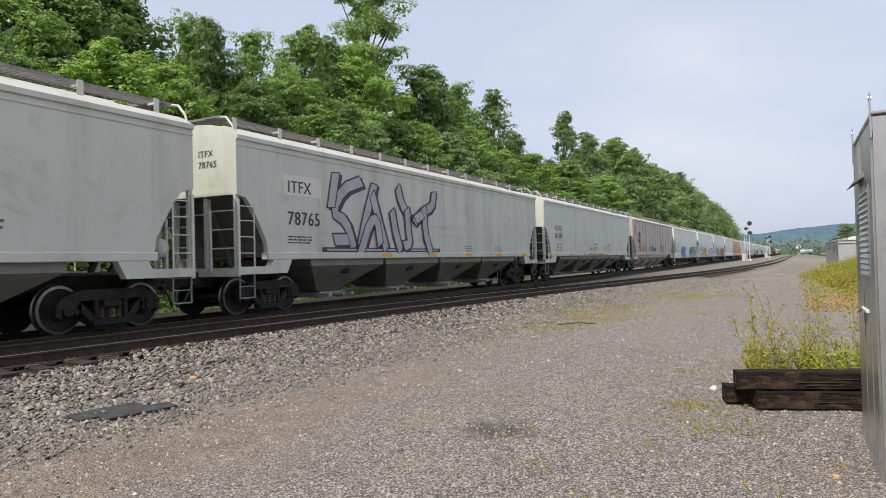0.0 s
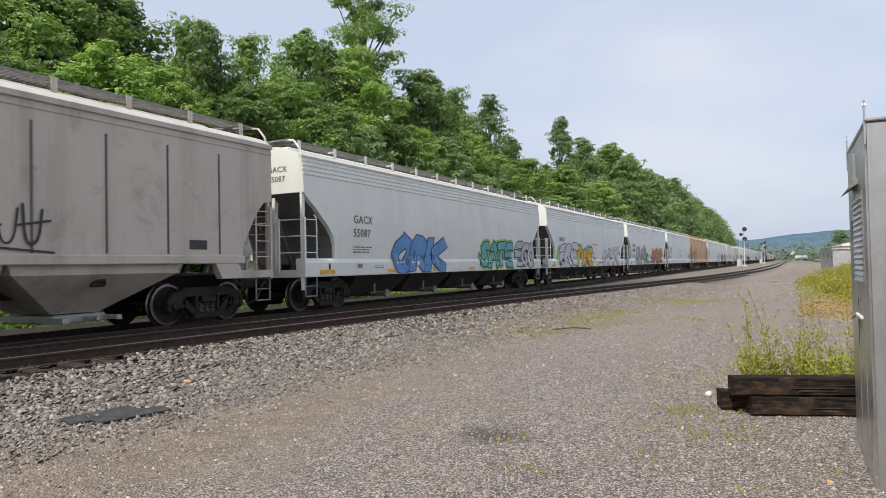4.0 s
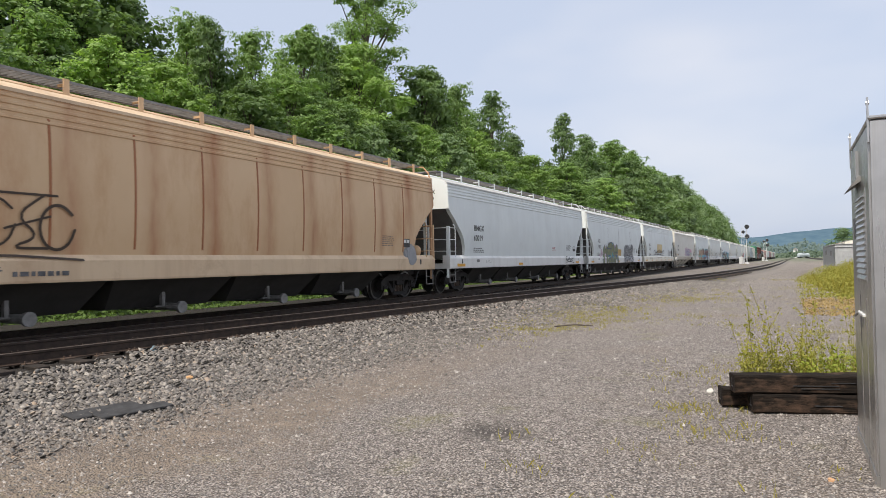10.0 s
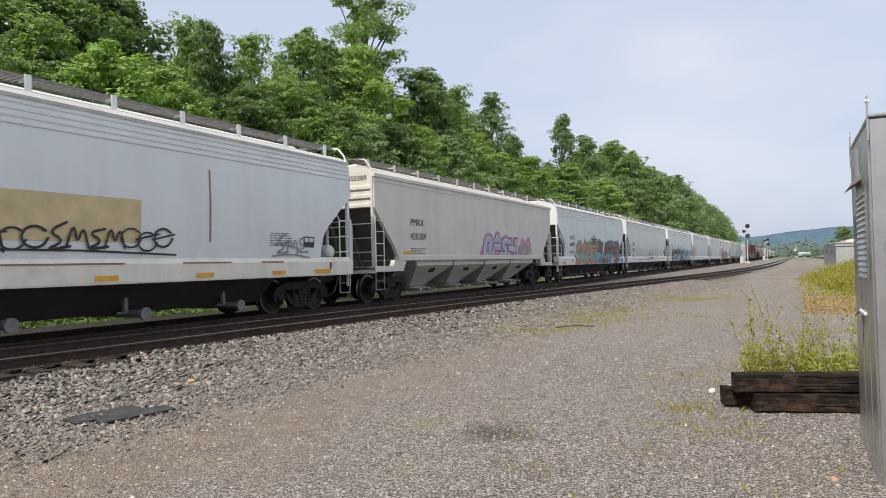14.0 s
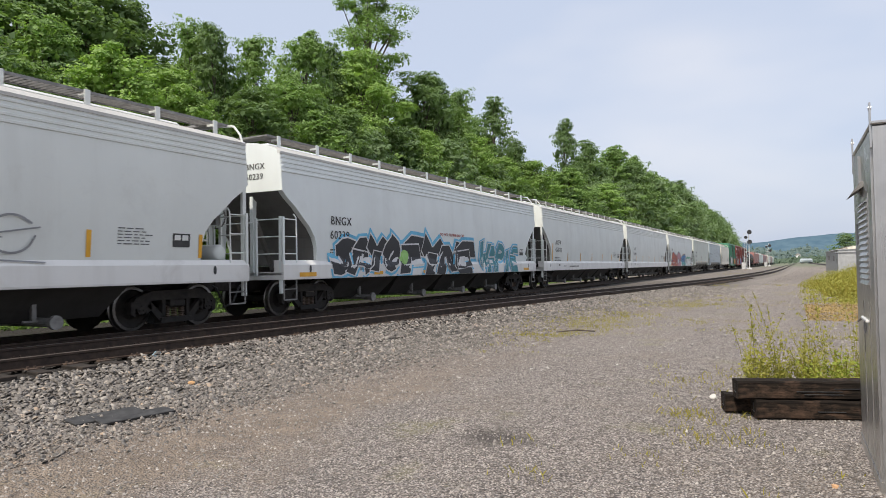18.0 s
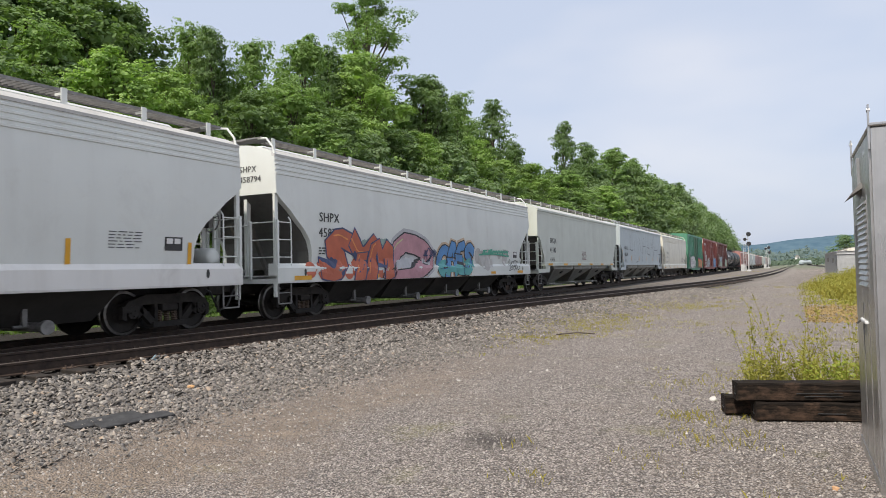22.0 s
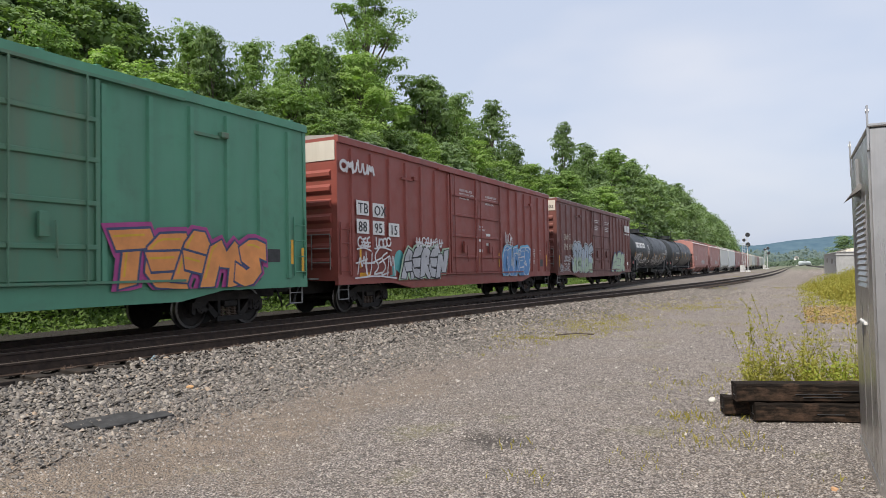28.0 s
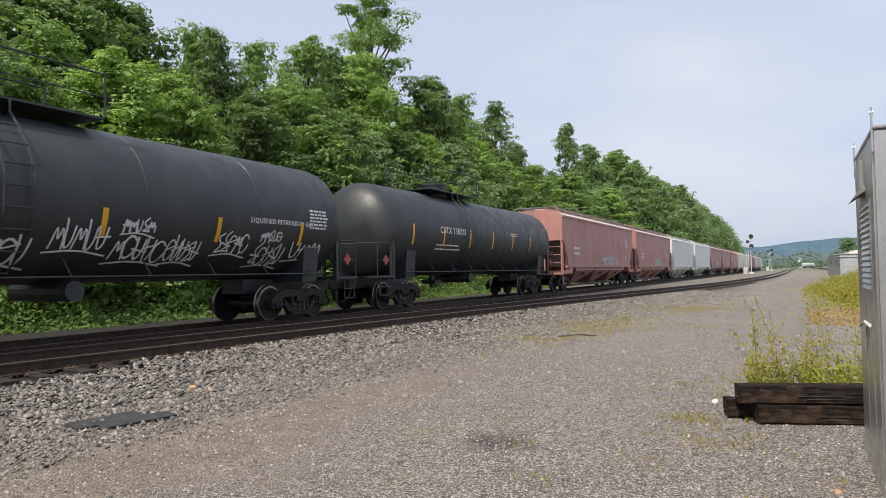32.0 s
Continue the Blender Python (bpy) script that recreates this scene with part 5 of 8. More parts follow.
# 11
car, skin, h = acf(11, "pale grey covered hopper car with yellow patch and rusty sill", "pale", "cream", strip_every=2.4)
marks(car, skin, h, "AEX", "17829", M["black"], 2.0, 2.35, 0.34, 0.36)
patch(car, "primer_patch", -h + 6.2, -h + 9.0, 1.76, 2.6, spray("mustard", (0.62, 0.50, 0.27)), skin)
scrawl(car, "ROKERDOZENSETS", -h + 4.4, -h + 9.7, 1.62, 2.02, ink, skin, 70, 0.045)
patch(car, "rust_streak", -h + 10.78, -h + 10.83, 1.8, 3.4, spray("rust_run", (0.30, 0.17, 0.09)), skin, 0.006, 8)
for a, b in ((6.0, 8.6), (10.0, 11.4), (12.4, 13.2)):
    patch(car, "rust_streak", -h + a, -h + b, 1.335, 1.365, spray("rust_run", (0.30, 0.17, 0.09)), lambda z: 1.60, 0.022, 1)
scrawl(car, "OKS", h - 3.0, h - 1.8, 1.55, 2.0, smoke, skin, 71, 0.05)
# 12
car, skin, h = flat(12, "taupe-grey three-bay hopper car with open ribbed ends and pink graffiti", "beige", 4, 0, "ribbed")
marks(car, skin, h, "PMRX", "450389", M["black"], 2.02, 2.52, 0.34, 0.48, False)
end_lettering(car, "PMRX 450389", -h - 0.17, 3.86, 0.22, M["black"], -0.1)
cloud(car, -0.6, 5.2, 1.5, 2.1, pink, skin, 80)
piece(car, "BASH", -0.2, 3.4, 1.5, 2.25, silver, spray("violet", (0.20, 0.14, 0.38)), skin, 81, pink, 0.26, chalk)
scrawl(car, "USNE", 3.8, 5.4, 1.5, 2.0, spray("sage", (0.40, 0.50, 0.42)), skin, 82, 0.1)
stripes(car, skin, h, [-h + 1.5, -0.6, 2.6, 4.4], 1.55, 1.65, 0.7)
# 13
car, skin, h = acf(13, "pale grey covered hopper car with blue, brown and turquoise graffiti", bay="grimy")
marks(car, skin, h, "ACFX", "66029", M["black"])
cloud(car, -h + 3.5, h - 1.2, 1.1, 1.7, teal, skin, 90)
piece(car, "SORE", -h + 3.2, -h + 8.0, 1.12, 2.2, spray("tan", (0.42, 0.30, 0.20)), brown_s, skin, 91, mint, 0.46)
piece(car, "RUSTED", -h + 8.2, h - 1.4, 1.25, 2.25, brown_s, navy, skin, 92, teal, 0.42, sky_blue)
cloud(car, -h + 7.4, h - 0.4, 1.12, 1.45, blue, skin, 93, 0.003)
scrawl(car, "NUSAUJD", h - 4.6, h - 0.9, 1.05, 1.4, chalk, skin, 95, 0.06)
scrawl(car, "JAYK", -h + 6.6, -h + 8.0, 2.3, 2.75, ink, skin, 94, 0.05)
# 14
car, skin, h = acf(14, "light grey covered hopper car with upright yellow strips and outline graffiti", "pale2", "sill", strips=False)
marks(car, skin, h, "ACFX", "458155", M["black"], 1.66, 2.33, 0.34, 0.46)
patch(car, "reflector_strip", -h + 1.17, -h + 1.27, 1.5, 2.4, M["yellow"], skin, 0.012, 2)
for k in range(6):
    patch(car, "reflector_strip", -h + 3.87 + 2.64 * k, -h + 3.97 + 2.64 * k, 1.5, 2.0, M["yellow"], skin, 0.012, 2)
scrawl(car, "MUJNLM", -h + 3.0, -h + 8.4, 1.5, 2.15, spray("faint_grey", (0.42, 0.42, 0.42)), skin, 96, 0.04)
scrawl(car, "WNKBT", -h + 8.6, -h + 10.7, 1.25, 2.05, ink, skin, 97, 0.05)
scrawl(car, "OUPIC", -h + 10.2, -h + 13.4, 1.5, 2.2, smoke, skin, 98, 0.035)
scrawl(car, "IZEMNE", -h + 6.2, -h + 8.6, 1.08, 1.28, smoke, skin, 99, 0.03)
bars(car, -h + 4.1, 1.14, 1, 1.6, M["fadeblack"], skin, random.Random(9), 0.08)
# 15
car, skin, h = acf(15, "pale grey covered hopper car with long black and blue graffiti", tall=False)
marks(car, skin, h, "BNGX", "60239", M["black"], 1.7)
piece(car, "SAYO", -h + 1.9, -h + 5.4, 1.25, 1.95, ink, chalk, skin, 100, sky_blue, 0.42)
cloud(car, -h + 2.0, -h + 5.4, 1.02, 1.2, chalk, skin, 105, 0.003)
piece(car, "FYNE", -h + 5.8, -h + 11.0, 1.2, 1.98, ink, chalk, skin, 101, sky_blue, 0.62)
cloud(car, -h + 5.4, -h + 6.0, 1.2, 1.8, lime, skin, 102, 0.022)
piece(car, "WAPIE", -h + 11.9, -h + 16.0, 1.1, 2.05, spray("deep_teal", (0.06, 0.24, 0.28)), chalk, skin, 103, sky_blue, 0.30, sky_blue)
lettering(car, "DO NOT HAMMER ON CAR", -h + 8.3, 2.36, 0.15, M["red"], skin)
scrawl(car, "OKES", -h + 10.5, -h + 11.3, 1.62, 1.9, ink, skin, 104, 0.03)
# 16
car, skin, h = acf(16, "light grey covered hopper car with upright yellow strips", "pale2", "sill", strips=False)
marks(car, skin, h, "ACFX", "458112", M["black"], 1.71, 2.35, 0.36)
patch(car, "reflector_strip", -h + 1.18, -h + 1.29, 1.48, 2.40, M["yellow"], skin, 0.012, 2)
for y in [-h + 3.95 + 2.62 * k for k in range(6)]:
    patch(car, "reflector_strip", y, y + 0.10, 1.46, 1.94, M["yellow"], skin, 0.012, 2)
bars(car, -h + 4.2, 1.14, 1, 2.0, M["fadeblack"], skin, random.Random(10), 0.06)
# 17
car, skin, h = acf(17, "light grey covered hopper car with stencilled numbers", "pale2", "sill", strips=False)
marks(car, skin, h, "SHPX", "458792", M["black"], 2.0, 2.35, 0.32)
for y in [-h + 0.2 + 2.75 * k for k in range(7)]:
    patch(car, "reflector_strip", y, y + 0.10, 1.44, 1.90, M["yellow"], skin, 0.012, 2)
# 18
car, skin, h = acf(18, "light grey covered hopper car with orange and blue graffiti", "pale2", "pale2")
marks(car, skin, h, "SHPX", "458794", M["black"], 1.4, 2.60, 0.36, 0.42)
cloud(car, -h + 0.8, -h + 5.6, 1.12, 1.3, rust_s, skin, 110, 0.004)
cloud(car, -h + 2.6, -h + 5.0, 1.9, 2.1, spray("haze_green", (0.30, 0.40, 0.36)), skin, 117, 0.004)
piece(car, "SYM", -h + 1.7, -h + 5.2, 1.15, 2.15, rust_s, navy, skin, 111, None, 0.52, orange_s)
piece(car, "D", -h + 5.2, -h + 8.0, 1.12, 2.15, spray("rosewood", (0.50, 0.26, 0.30)), ink, skin, 112, silver, 0.62, spray("straw", (0.55, 0.55, 0.30)))
scrawl(car, "SAUD", -h + 7.3, -h + 8.2, 1.5, 2.0, navy, skin, 118, 0.04)
piece(car, "CAES", -h + 8.4, -h + 11.3, 1.12, 2.1, blue, ink, skin, 113, spray("peach", (0.60, 0.46, 0.32)), 0.34, None, teal)
cloud(car, -h + 11.7, -h + 15.0, 1.45, 1.85, spray("ghost", (0.52, 0.51, 0.49)), skin, 114)
scrawl(car, "MNMNM", -h + 12.2, -h + 15.0, 1.88, 2.02, spray("jade", (0.10, 0.42, 0.30)), skin, 115, 0.08)
scrawl(car, "SLICK", h - 2.6, h - 1.3, 1.15, 1.6, ink, skin, 116, 0.03)
# 19
car, skin, h = flat(19, "pale grey-green smooth covered hopper car", "sage", 3, bay="baygrey", tall=False)
marks(car, skin, h, "SHQX", "41182", M["black"], 1.75, 2.56, 0.38, 0.5)
bars(car, -h + 7.85, 2.15, 7, 1.05, spray("dull_maroon_ink", (0.20, 0.09, 0.09)), skin, random.Random(19), 0.035, 0.075)
stripes(car, lambda z: 1.615, h, [-h + y for y in (1.3, 4.0, 6.8, 9.4, 12.2, 14.9)], 1.37, 1.47, 0.7)
# 20
car, skin, h = flat(20, "blue-grey covered hopper car scribbled with black outline graffiti", "bluegrey", 3, bay="baygrey")
marks(car, skin, h, "MWCX", "482304", M["black"], 1.2, 2.53, 0.38, 0.48)
g = Geo()
rng = random.Random(120)
for k in range(8):
    # tall block letters rolled on with a dry brush, much of it worn away
    y, low, high = -h + 3.0 + 1.75 * k, rng.choice((1.58, 1.62, 2.3)), rng.choice((3.0, 3.6, 3.8, 3.85))
    for line in strokes(rng.choice("HNMUZEAF"), y, y + 1.9, low, high, rng, 0.10, 0.10):
        w, keep = rng.uniform(0.06, 0.13), rng.uniform(0.45, 0.95)
        for (ya, za), (yb, zb) in zip(line, line[1:]):
            n = max(2, int(math.hypot(yb - ya, zb - za) / 0.07))
            gone = rng.random() > 0.8
            for i in range(n):
                if gone or rng.random() > keep:
                    continue
                f, q = i / n, rng.uniform(-0.3, 0.3) * w
                pa = (ya + (yb - ya) * f + q, za + (zb - za) * f)
                pb = (ya + (yb - ya) * (f + 1.1 / n) + q, za + (zb - za) * (f + 1.1 / n))
                ribbon(g, [pa, pb], w * rng.uniform(0.35, 0.9), skin, 0.010 + 0.0005 * rng.random(), 0, 0, False)
tagged(part("graffiti_tag", g, spray("dry_black", (0.06, 0.065, 0.075)), car), kind="stuff")
patch(car, "reflector_strip", -h + 0.52, -h + 0.64, 1.62, 2.5, M["yellow"], skin, 0.013, 2)
for y in (3.6, 6.7, 9.7, 12.6, 15.4):
    patch(car, "reflector_strip", -h + y, -h + y + 0.1, 1.68, 2.08, M["yellow"], skin, 0.013, 2)

# 21
car, skin, h = acf(21, "cream-white swelling covered hopper car with small yellow marks", "cream", "cream", strip_every=2.6)
marks(car, skin, h, "TCMX", "12305", M["fadeblack"], 1.7, 2.42, 0.36, 0.42)
scrawl(car, "TAN", 4.0, 5.5, 1.7, 2.1, smoke, skin, 125, 0.04)

# 22: green boxcar
h = half_of(22, 0.70)
car, skin = place(boxcar(P["green"], h, 0.70, "faded green high boxcar with graffiti and worn plug door", P["green"], P["green_door"], doors=((-2.15, -0.36), (-0.34, 1.63)), end_top=False), 22)
dark_green = spray("dark_green", (0.015, 0.09, 0.055))
patch(car, "number_panel", -h + 1.05, -h + 2.0, 2.05, 2.75, dark_green, skin, 0.068, 1)
patch(car, "number_panel", -h + 2.25, -h + 2.95, 1.65, 2.35, dark_green, skin, 0.068, 1)
lettering(car, "IBT", -h + 1.12, 2.46, 0.36, M["white"], skin, 1, "lettering", 0.074)
lettering(car, "190", -h + 1.12, 2.12, 0.36, M["white"], skin, 1, "lettering", 0.074)
lettering(car, "46", -h + 2.34, 2.02, 0.36, M["white"], skin, 1, "lettering", 0.074)
piece(car, "REOT!", -h + 1.9, -h + 6.9, 1.12, 2.15, chalk, ink, lambda z: 1.64, 130, None, 0.52)
cloud(car, -h + 6.9, -h + 8.0, 1.1, 1.7, silver, lambda z: 1.565, 131)
piece(car, "TEAMS", -h + 9.6, -h + 13.7, 1.12, 1.92, orange_s, navy, lambda z: 1.64, 132, spray("magenta", (0.40, 0.06, 0.24)), 0.38, gold)
for y, z in ((-h + 0.95, 1.3), (-h + 2.9, 1.4), (-h + 5.2, 1.25), (-h + 7.0, 1.5), (h - 0.7, 1.45), (h - 0.28, 1.25)):
    patch(car, "reflector_strip", y, y + 0.1, z, z + 0.62, M["yellow"], skin, 0.07, 1)
patch(car, "inspection_stencil", h - 1.5, h - 1.05, 1.5, 1.82, M["black"], skin, 0.012, 1)

# 23: oxide red boxcar
h = half_of(23, 0.69)
car, skin = place(boxcar(P["red"], h, 0.69, "oxide red high boxcar with white number placards and graffiti", P["roofgrey"], doors=((-2.34, 0.07), (0.09, 2.65))), 23)
face = lambda z: 1.64
for words, y, z in (("TB", 0.89, 2.97), ("OX", 1.76, 2.95), ("88", 0.89, 2.42), ("95", 1.76, 2.41), ("15", 2.68, 2.39)):
    patch(car, "placard", -h + y, -h + y + 0.66, z - 0.06, z + 0.37, M["white"], skin, 0.07, 1, "white placard")
    lettering(car, words, -h + y + 0.07, z, 0.44, M["black"], skin, 1, "lettering", 0.078)
scrawl(car, "GRIMEG", -h + 0.08, -h + 1.75, 4.15, 4.45, chalk, face, 140, 0.09)
for w, y0, y1, z0, z1, sd in (("WIL", 0.9, 1.5, 1.95, 2.25, 141), ("KOBE", 1.85, 2.7, 1.98, 2.26, 142), ("PIDUS", 0.85, 2.9, 1.1, 1.85, 143), ("VOSSGABYS", 4.4, 6.3, 2.05, 2.35, 144)):
    scrawl(car, w, -h + y0, -h + y1, z0, z1, chalk, face, sd, 0.06)
cloud(car, -h + 3.0, -h + 3.5, 1.15, 1.7, teal, skin, 145)
piece(car, "AEREN", -h + 3.6, -h + 6.6, 1.08, 1.85, silver, ink, face, 146, mint, 0.30)
piece(car, "GUNES", -h + 12.35, -h + 15.6, 1.08, 2.05, blue, chalk, face, 147, sky_blue, 0.42, ice)
scrawl(car, "ABIH", -h + 12.5, -h + 13.3, 2.35, 2.8, chalk, face, 148, 0.05)
for words, z in (("CLOSE AND LOCK", 4.28), ("BOTH DOORS BEFORE", 4.13), ("MOVING CAR", 3.98)):
    lettering(car, words, 1.0, z - 0.05, 0.13, M["white"], skin, 1, "lettering", 0.055)
    lettering(car, words, -1.5, z, 0.13, M["white"], skin, 1, "lettering", 0.055)
lettering(car, "SECURITY", 0.1, 2.95, 0.12, M["white"], skin, 1, "lettering", 0.055)
lettering(car, "DEVICE ONLY", 0.1, 2.82, 0.12, M["white"], skin, 1, "lettering", 0.055)
for y, z in ((1.0, 2.62), (1.0, 2.22), (0.1, 2.38), (0.15, 1.95)):
    patch(car, "route_label", y, y + 0.45, z, z + 0.11, M["white"], skin, 0.056, 1)
for y in (-h + 1.02, 0.15, 2.3, 5.0, h - 0.7):
    patch(car, "reflector_strip", y, y + 0.1, 1.35, 1.95, M["yellow"], skin, 0.07, 1)
patch(car, "warning_plate", -h + 1.1, -h + 1.9, 1.02, 1.2, M["yellow"], skin, 0.012, 1)
for y in (h - 2.6, h - 1.8):
    bars(car, y, 2.15, 9, 0.3, M["white"], skin, random.Random(int(y * 3)), 0.035, 0.085)
patch(car, "inspection_stencil", h - 1.55, h - 1.1, 1.35, 1.7, M["black"], skin, 0.012, 1)

# 24: maroon boxcar
h = half_of(24, 0.69)
car, skin = place(boxcar(P["maroon"], h, 0.69, "dark maroon high boxcar with pale graffiti and white emblem", P["roofgrey"], doors=((-2.26, 0.18), (0.20, 2.65))), 24)
for words, y, z in (("DW", 1.08, 2.82), ("C", 2.05, 2.86), ("793", 1.05, 2.27), ("602", 2.05, 2.30)):
    lettering(car, words, -h + y, z, 0.50, M["cream"], skin, 1, "lettering", 0.068)
lettering(car, "LD LMT 207200", -h + 1.0, 1.58, 0.16, M["white"], skin, 1, "lettering", 0.068)
lettering(car, "LT WT   78700", -h + 1.0, 1.40, 0.16, M["white"], skin, 1, "lettering", 0.068)
end_lettering(car, "DWC 793602", -h - 0.02, 4.55, 0.26, M["black"], -0.2)
for w, y0, y1, z0, z1, sd in (("RASONDER", 1.0, 2.4, 1.68, 1.95, 150), ("PLAN", 0.2, 0.75, 1.1, 1.45, 151), ("BIFM", 1.0, 2.0, 1.15, 1.35, 152)):
    scrawl(car, w, -h + y0, -h + y1, z0, z1, silver, face, sd, 0.035)
piece(car, "SRIBE", -h + 2.8, -h + 7.0, 1.12, 2.45, spray("pale_ice", (0.40, 0.48, 0.55)), ink, face, 153, silver, 0.42, chalk, mint)
piece(car, "AER", -h + 12.7, -h + 16.4, 1.05, 2.05, mint, smoke, face, 154, navy, 0.46)
# the road's emblem as plain white blocks
for y, w in ((-h + 16.75, 0.8), (-h + 17.7, 0.75)):
    patch(car, "emblem_block", y, y + w, 3.92, 4.42, M["white"], face, 0.012, 2, "plain white emblem block")
bars(car, -h + 16.75, 3.70, 1, 1.7, M["white"], face, random.Random(11), 0.10)
for y in (-1.5, 1.2):
    bars(car, y, 4.3, 6, 1.1, M["white"], lambda z: 1.61, random.Random(int(y * 5)), 0.05, 0.12)
for y in (-h + 0.1, -h + 3.45, -h + 6.5, -h + 12.9, -h + 16.0):
    patch(car, "reflector_strip", y, y + 0.12, 1.3, 1.95, M["yellow"], skin, 0.075, 1)
for y in (h - 2.4, h - 1.8):
    bars(car, y, 2.2, 5, 0.3, M["white"], skin, random.Random(int(y * 3)), 0.035, 0.085)
patch(car, "inspection_stencil", h - 1.3, h - 0.85, 1.4, 1.65, M["white"], skin, 0.012, 1)

# 25, 26: black tanks
for k, number, words in ((25, "33618", "PROX"), (26, "738223", "CBTX")):
    h = half_of(k, 0.95)
    car, skin = place(tank_car(P["tank"], h, 0.95, "matt black pressure tank car with yellow reflective strips", plat=-1.05 if k == 25 else -2.2), k)
    lettering(car, words + " " + number, -h + (1.4 if k == 25 else 3.6), 2.13 if k == 25 else 2.62, 0.34, M["white"], skin)
    bars(car, -h + (1.4 if k == 25 else 3.4), 1.98 if k == 25 else 2.16, 2, 1.9, M["white"], skin, random.Random(k), 0.05, 0.15)
    for i in range(6):
        y = -h + 0.6 + 2.86 * i if k == 25 else -h + 1.6 + (2 * h - 3.0) * i / 6
        patch(car, "reflector_strip", y, y + 0.12, 1.95 if k == 25 else 2.15, 2.5 if k == 25 else 2.85, M["yellow"], skin, 0.012, 6)
    if k == 25:
        # the owner's name as plain white blocks
        for i in range(6):
            y = -h + 0.95 + 0.64 * i
            patch(car, "emblem_block", y, y + 0.56, 2.86, 3.30, M["white"], skin, 0.010, 5)
            patch(car, "emblem_hole", y + 0.16, y + 0.4, 3.01, 3.15, P["tank"], skin, 0.014, 3)
        for i, w in enumerate(("CHUNS", "CABY", "ATMOS", "KONTES", "AIDZ", "ATMS", "LOPES", "ATNOS", "SLEEP", "CLUNS", "ELECT", "BOX")):
            y = -h + 0.6 + 1.28 * i
            z = (1.85 if i < 1 else 1.58) + (0.75 if w == "AIDZ" else 0.0)
            z += 0.14 * math.sin(2.3 * i)
            scrawl(car, w, y, y + (0.85 + 0.12 * (i % 4)), z, z + 0.46, chalk, skin, 160 + i, 0.042, 0.25)
            if i % 3 == 1:
                scrawl(car, w, y + 0.1, y + 0.8, z + 0.55, z + 0.8, chalk, skin, 260 + i, 0.035)
        lettering(car, "LIQUEFIED PETROLEUM GAS", h - 4.2, 2.45, 0.17, M["white"], skin)
        bars(car, h - 2.0, 2.85, 6, 0.7, M["white"], skin, random.Random(33), 0.05, 0.09)
    else:
        bars(car, 2.2, 2.85, 2, 0.9, M["white"], skin, random.Random(34), 0.04, 0.09)
    for e in (-1, 1):
        y = e * (h - 0.1)
        d = Geo().add([(1.44, y - 0.17, 1.62), (1.44, y, 1.45), (1.44, y + 0.17, 1.62), (1.44, y, 1.79)], [(0, 1, 2, 3)]).add([(1.42, y - 0.17, 1.62), (1.42, y, 1.45), (1.42, y + 0.17, 1.62), (1.42, y, 1.79)], [(3, 2, 1, 0)])
        part("hazard_placard", d, M["red"], car, "red diamond hazard placard")

# 27 and on: the tail of the train
TAIL = ["redhop", "redhop", "pale2", "pale", "mauve", "mauve", "redhop", "cream", "pale2", "dirty", "mauve", "beige", "olive", "pale2"]
WORDS = {"redhop": "faded red covered hopper car with pale emblem", "mauve": "faded maroon covered hopper car", "pale2": "light grey covered hopper car", "pale": "pale grey covered hopper car",
         "cream": "off-white covered hopper car", "dirty": "dirty brown-grey covered hopper car", "beige": "beige-grey covered hopper car", "olive": "grey-green covered hopper car"}
for i, col in enumerate(TAIL):
    k = 27 + i
    if k >= len(GAPS):
        break
    car, skin, h = flat(k, WORDS[col], col, 3, 0, "flat")
    if col in ("redhop", "mauve"):
        bars(car, -h + 2.0, 2.4, 2, 1.2, M["white"], skin, random.Random(k), 0.14, 0.3)
        cloud(car, h - 2.6, h - 1.6, 1.9, 3.2, spray("buff", (0.45, 0.40, 0.37)), skin, 170 + k)
        scrawl(car, "ARES", -0.5, 2.5, 1.55, 2.1, silver, skin, 180 + k, 0.14)
        cloud(car, 0.2, 4.0, 1.5, 1.9, spray("buff", (0.45, 0.40, 0.37)), skin, 190 + k)


# small surges of the train against its even run: seconds, metres
SURGE = [(0, 0), (23.4, 0), (24, 0.2), (24.5, 0), (25, -0.4), (25.5, -0.3), (27, 0), (28, 0), (28.5, -0.3), (29, 0), (30.5, 0), (31, -0.15), (31.5, 0.3), (32, 1.2)]


def along(t, u):
    """Where a point of the train stands along the track."""
    return u - 15.159 * t + 0.016376 * (t - 16) ** 2 + float(np.interp(t, [a for a, b in SURGE], [b for a, b in SURGE]))


def motions():
    for car, u in TRAIN:
        walk(car, [(t, pose(TRAIN_X, along(t, u), 0)) for t in [2 * k for k in range(12)] + [23 + 0.5 * k for k in range(19)]])
    start = along(0, 0)
    turn = [(k / FPS, math.degrees((start - along(k / FPS, 0)) / 0.458)) for k in range(32 * FPS + 1)]
    # every wheelset rolls alike: the first is keyed, the others take over its keys
    first = WHEELSETS[0]
    walk(first, [(t, pose(0, 0, 0.46, a)) for t, a in turn])
    keys = first.animation_data
    for w in WHEELSETS[1:164]:
        w.rotation_mode = "QUATERNION"
        w.animation_data_create()
        w.animation_data.action = keys.action
        w.animation_data.action_slot = keys.action_slot


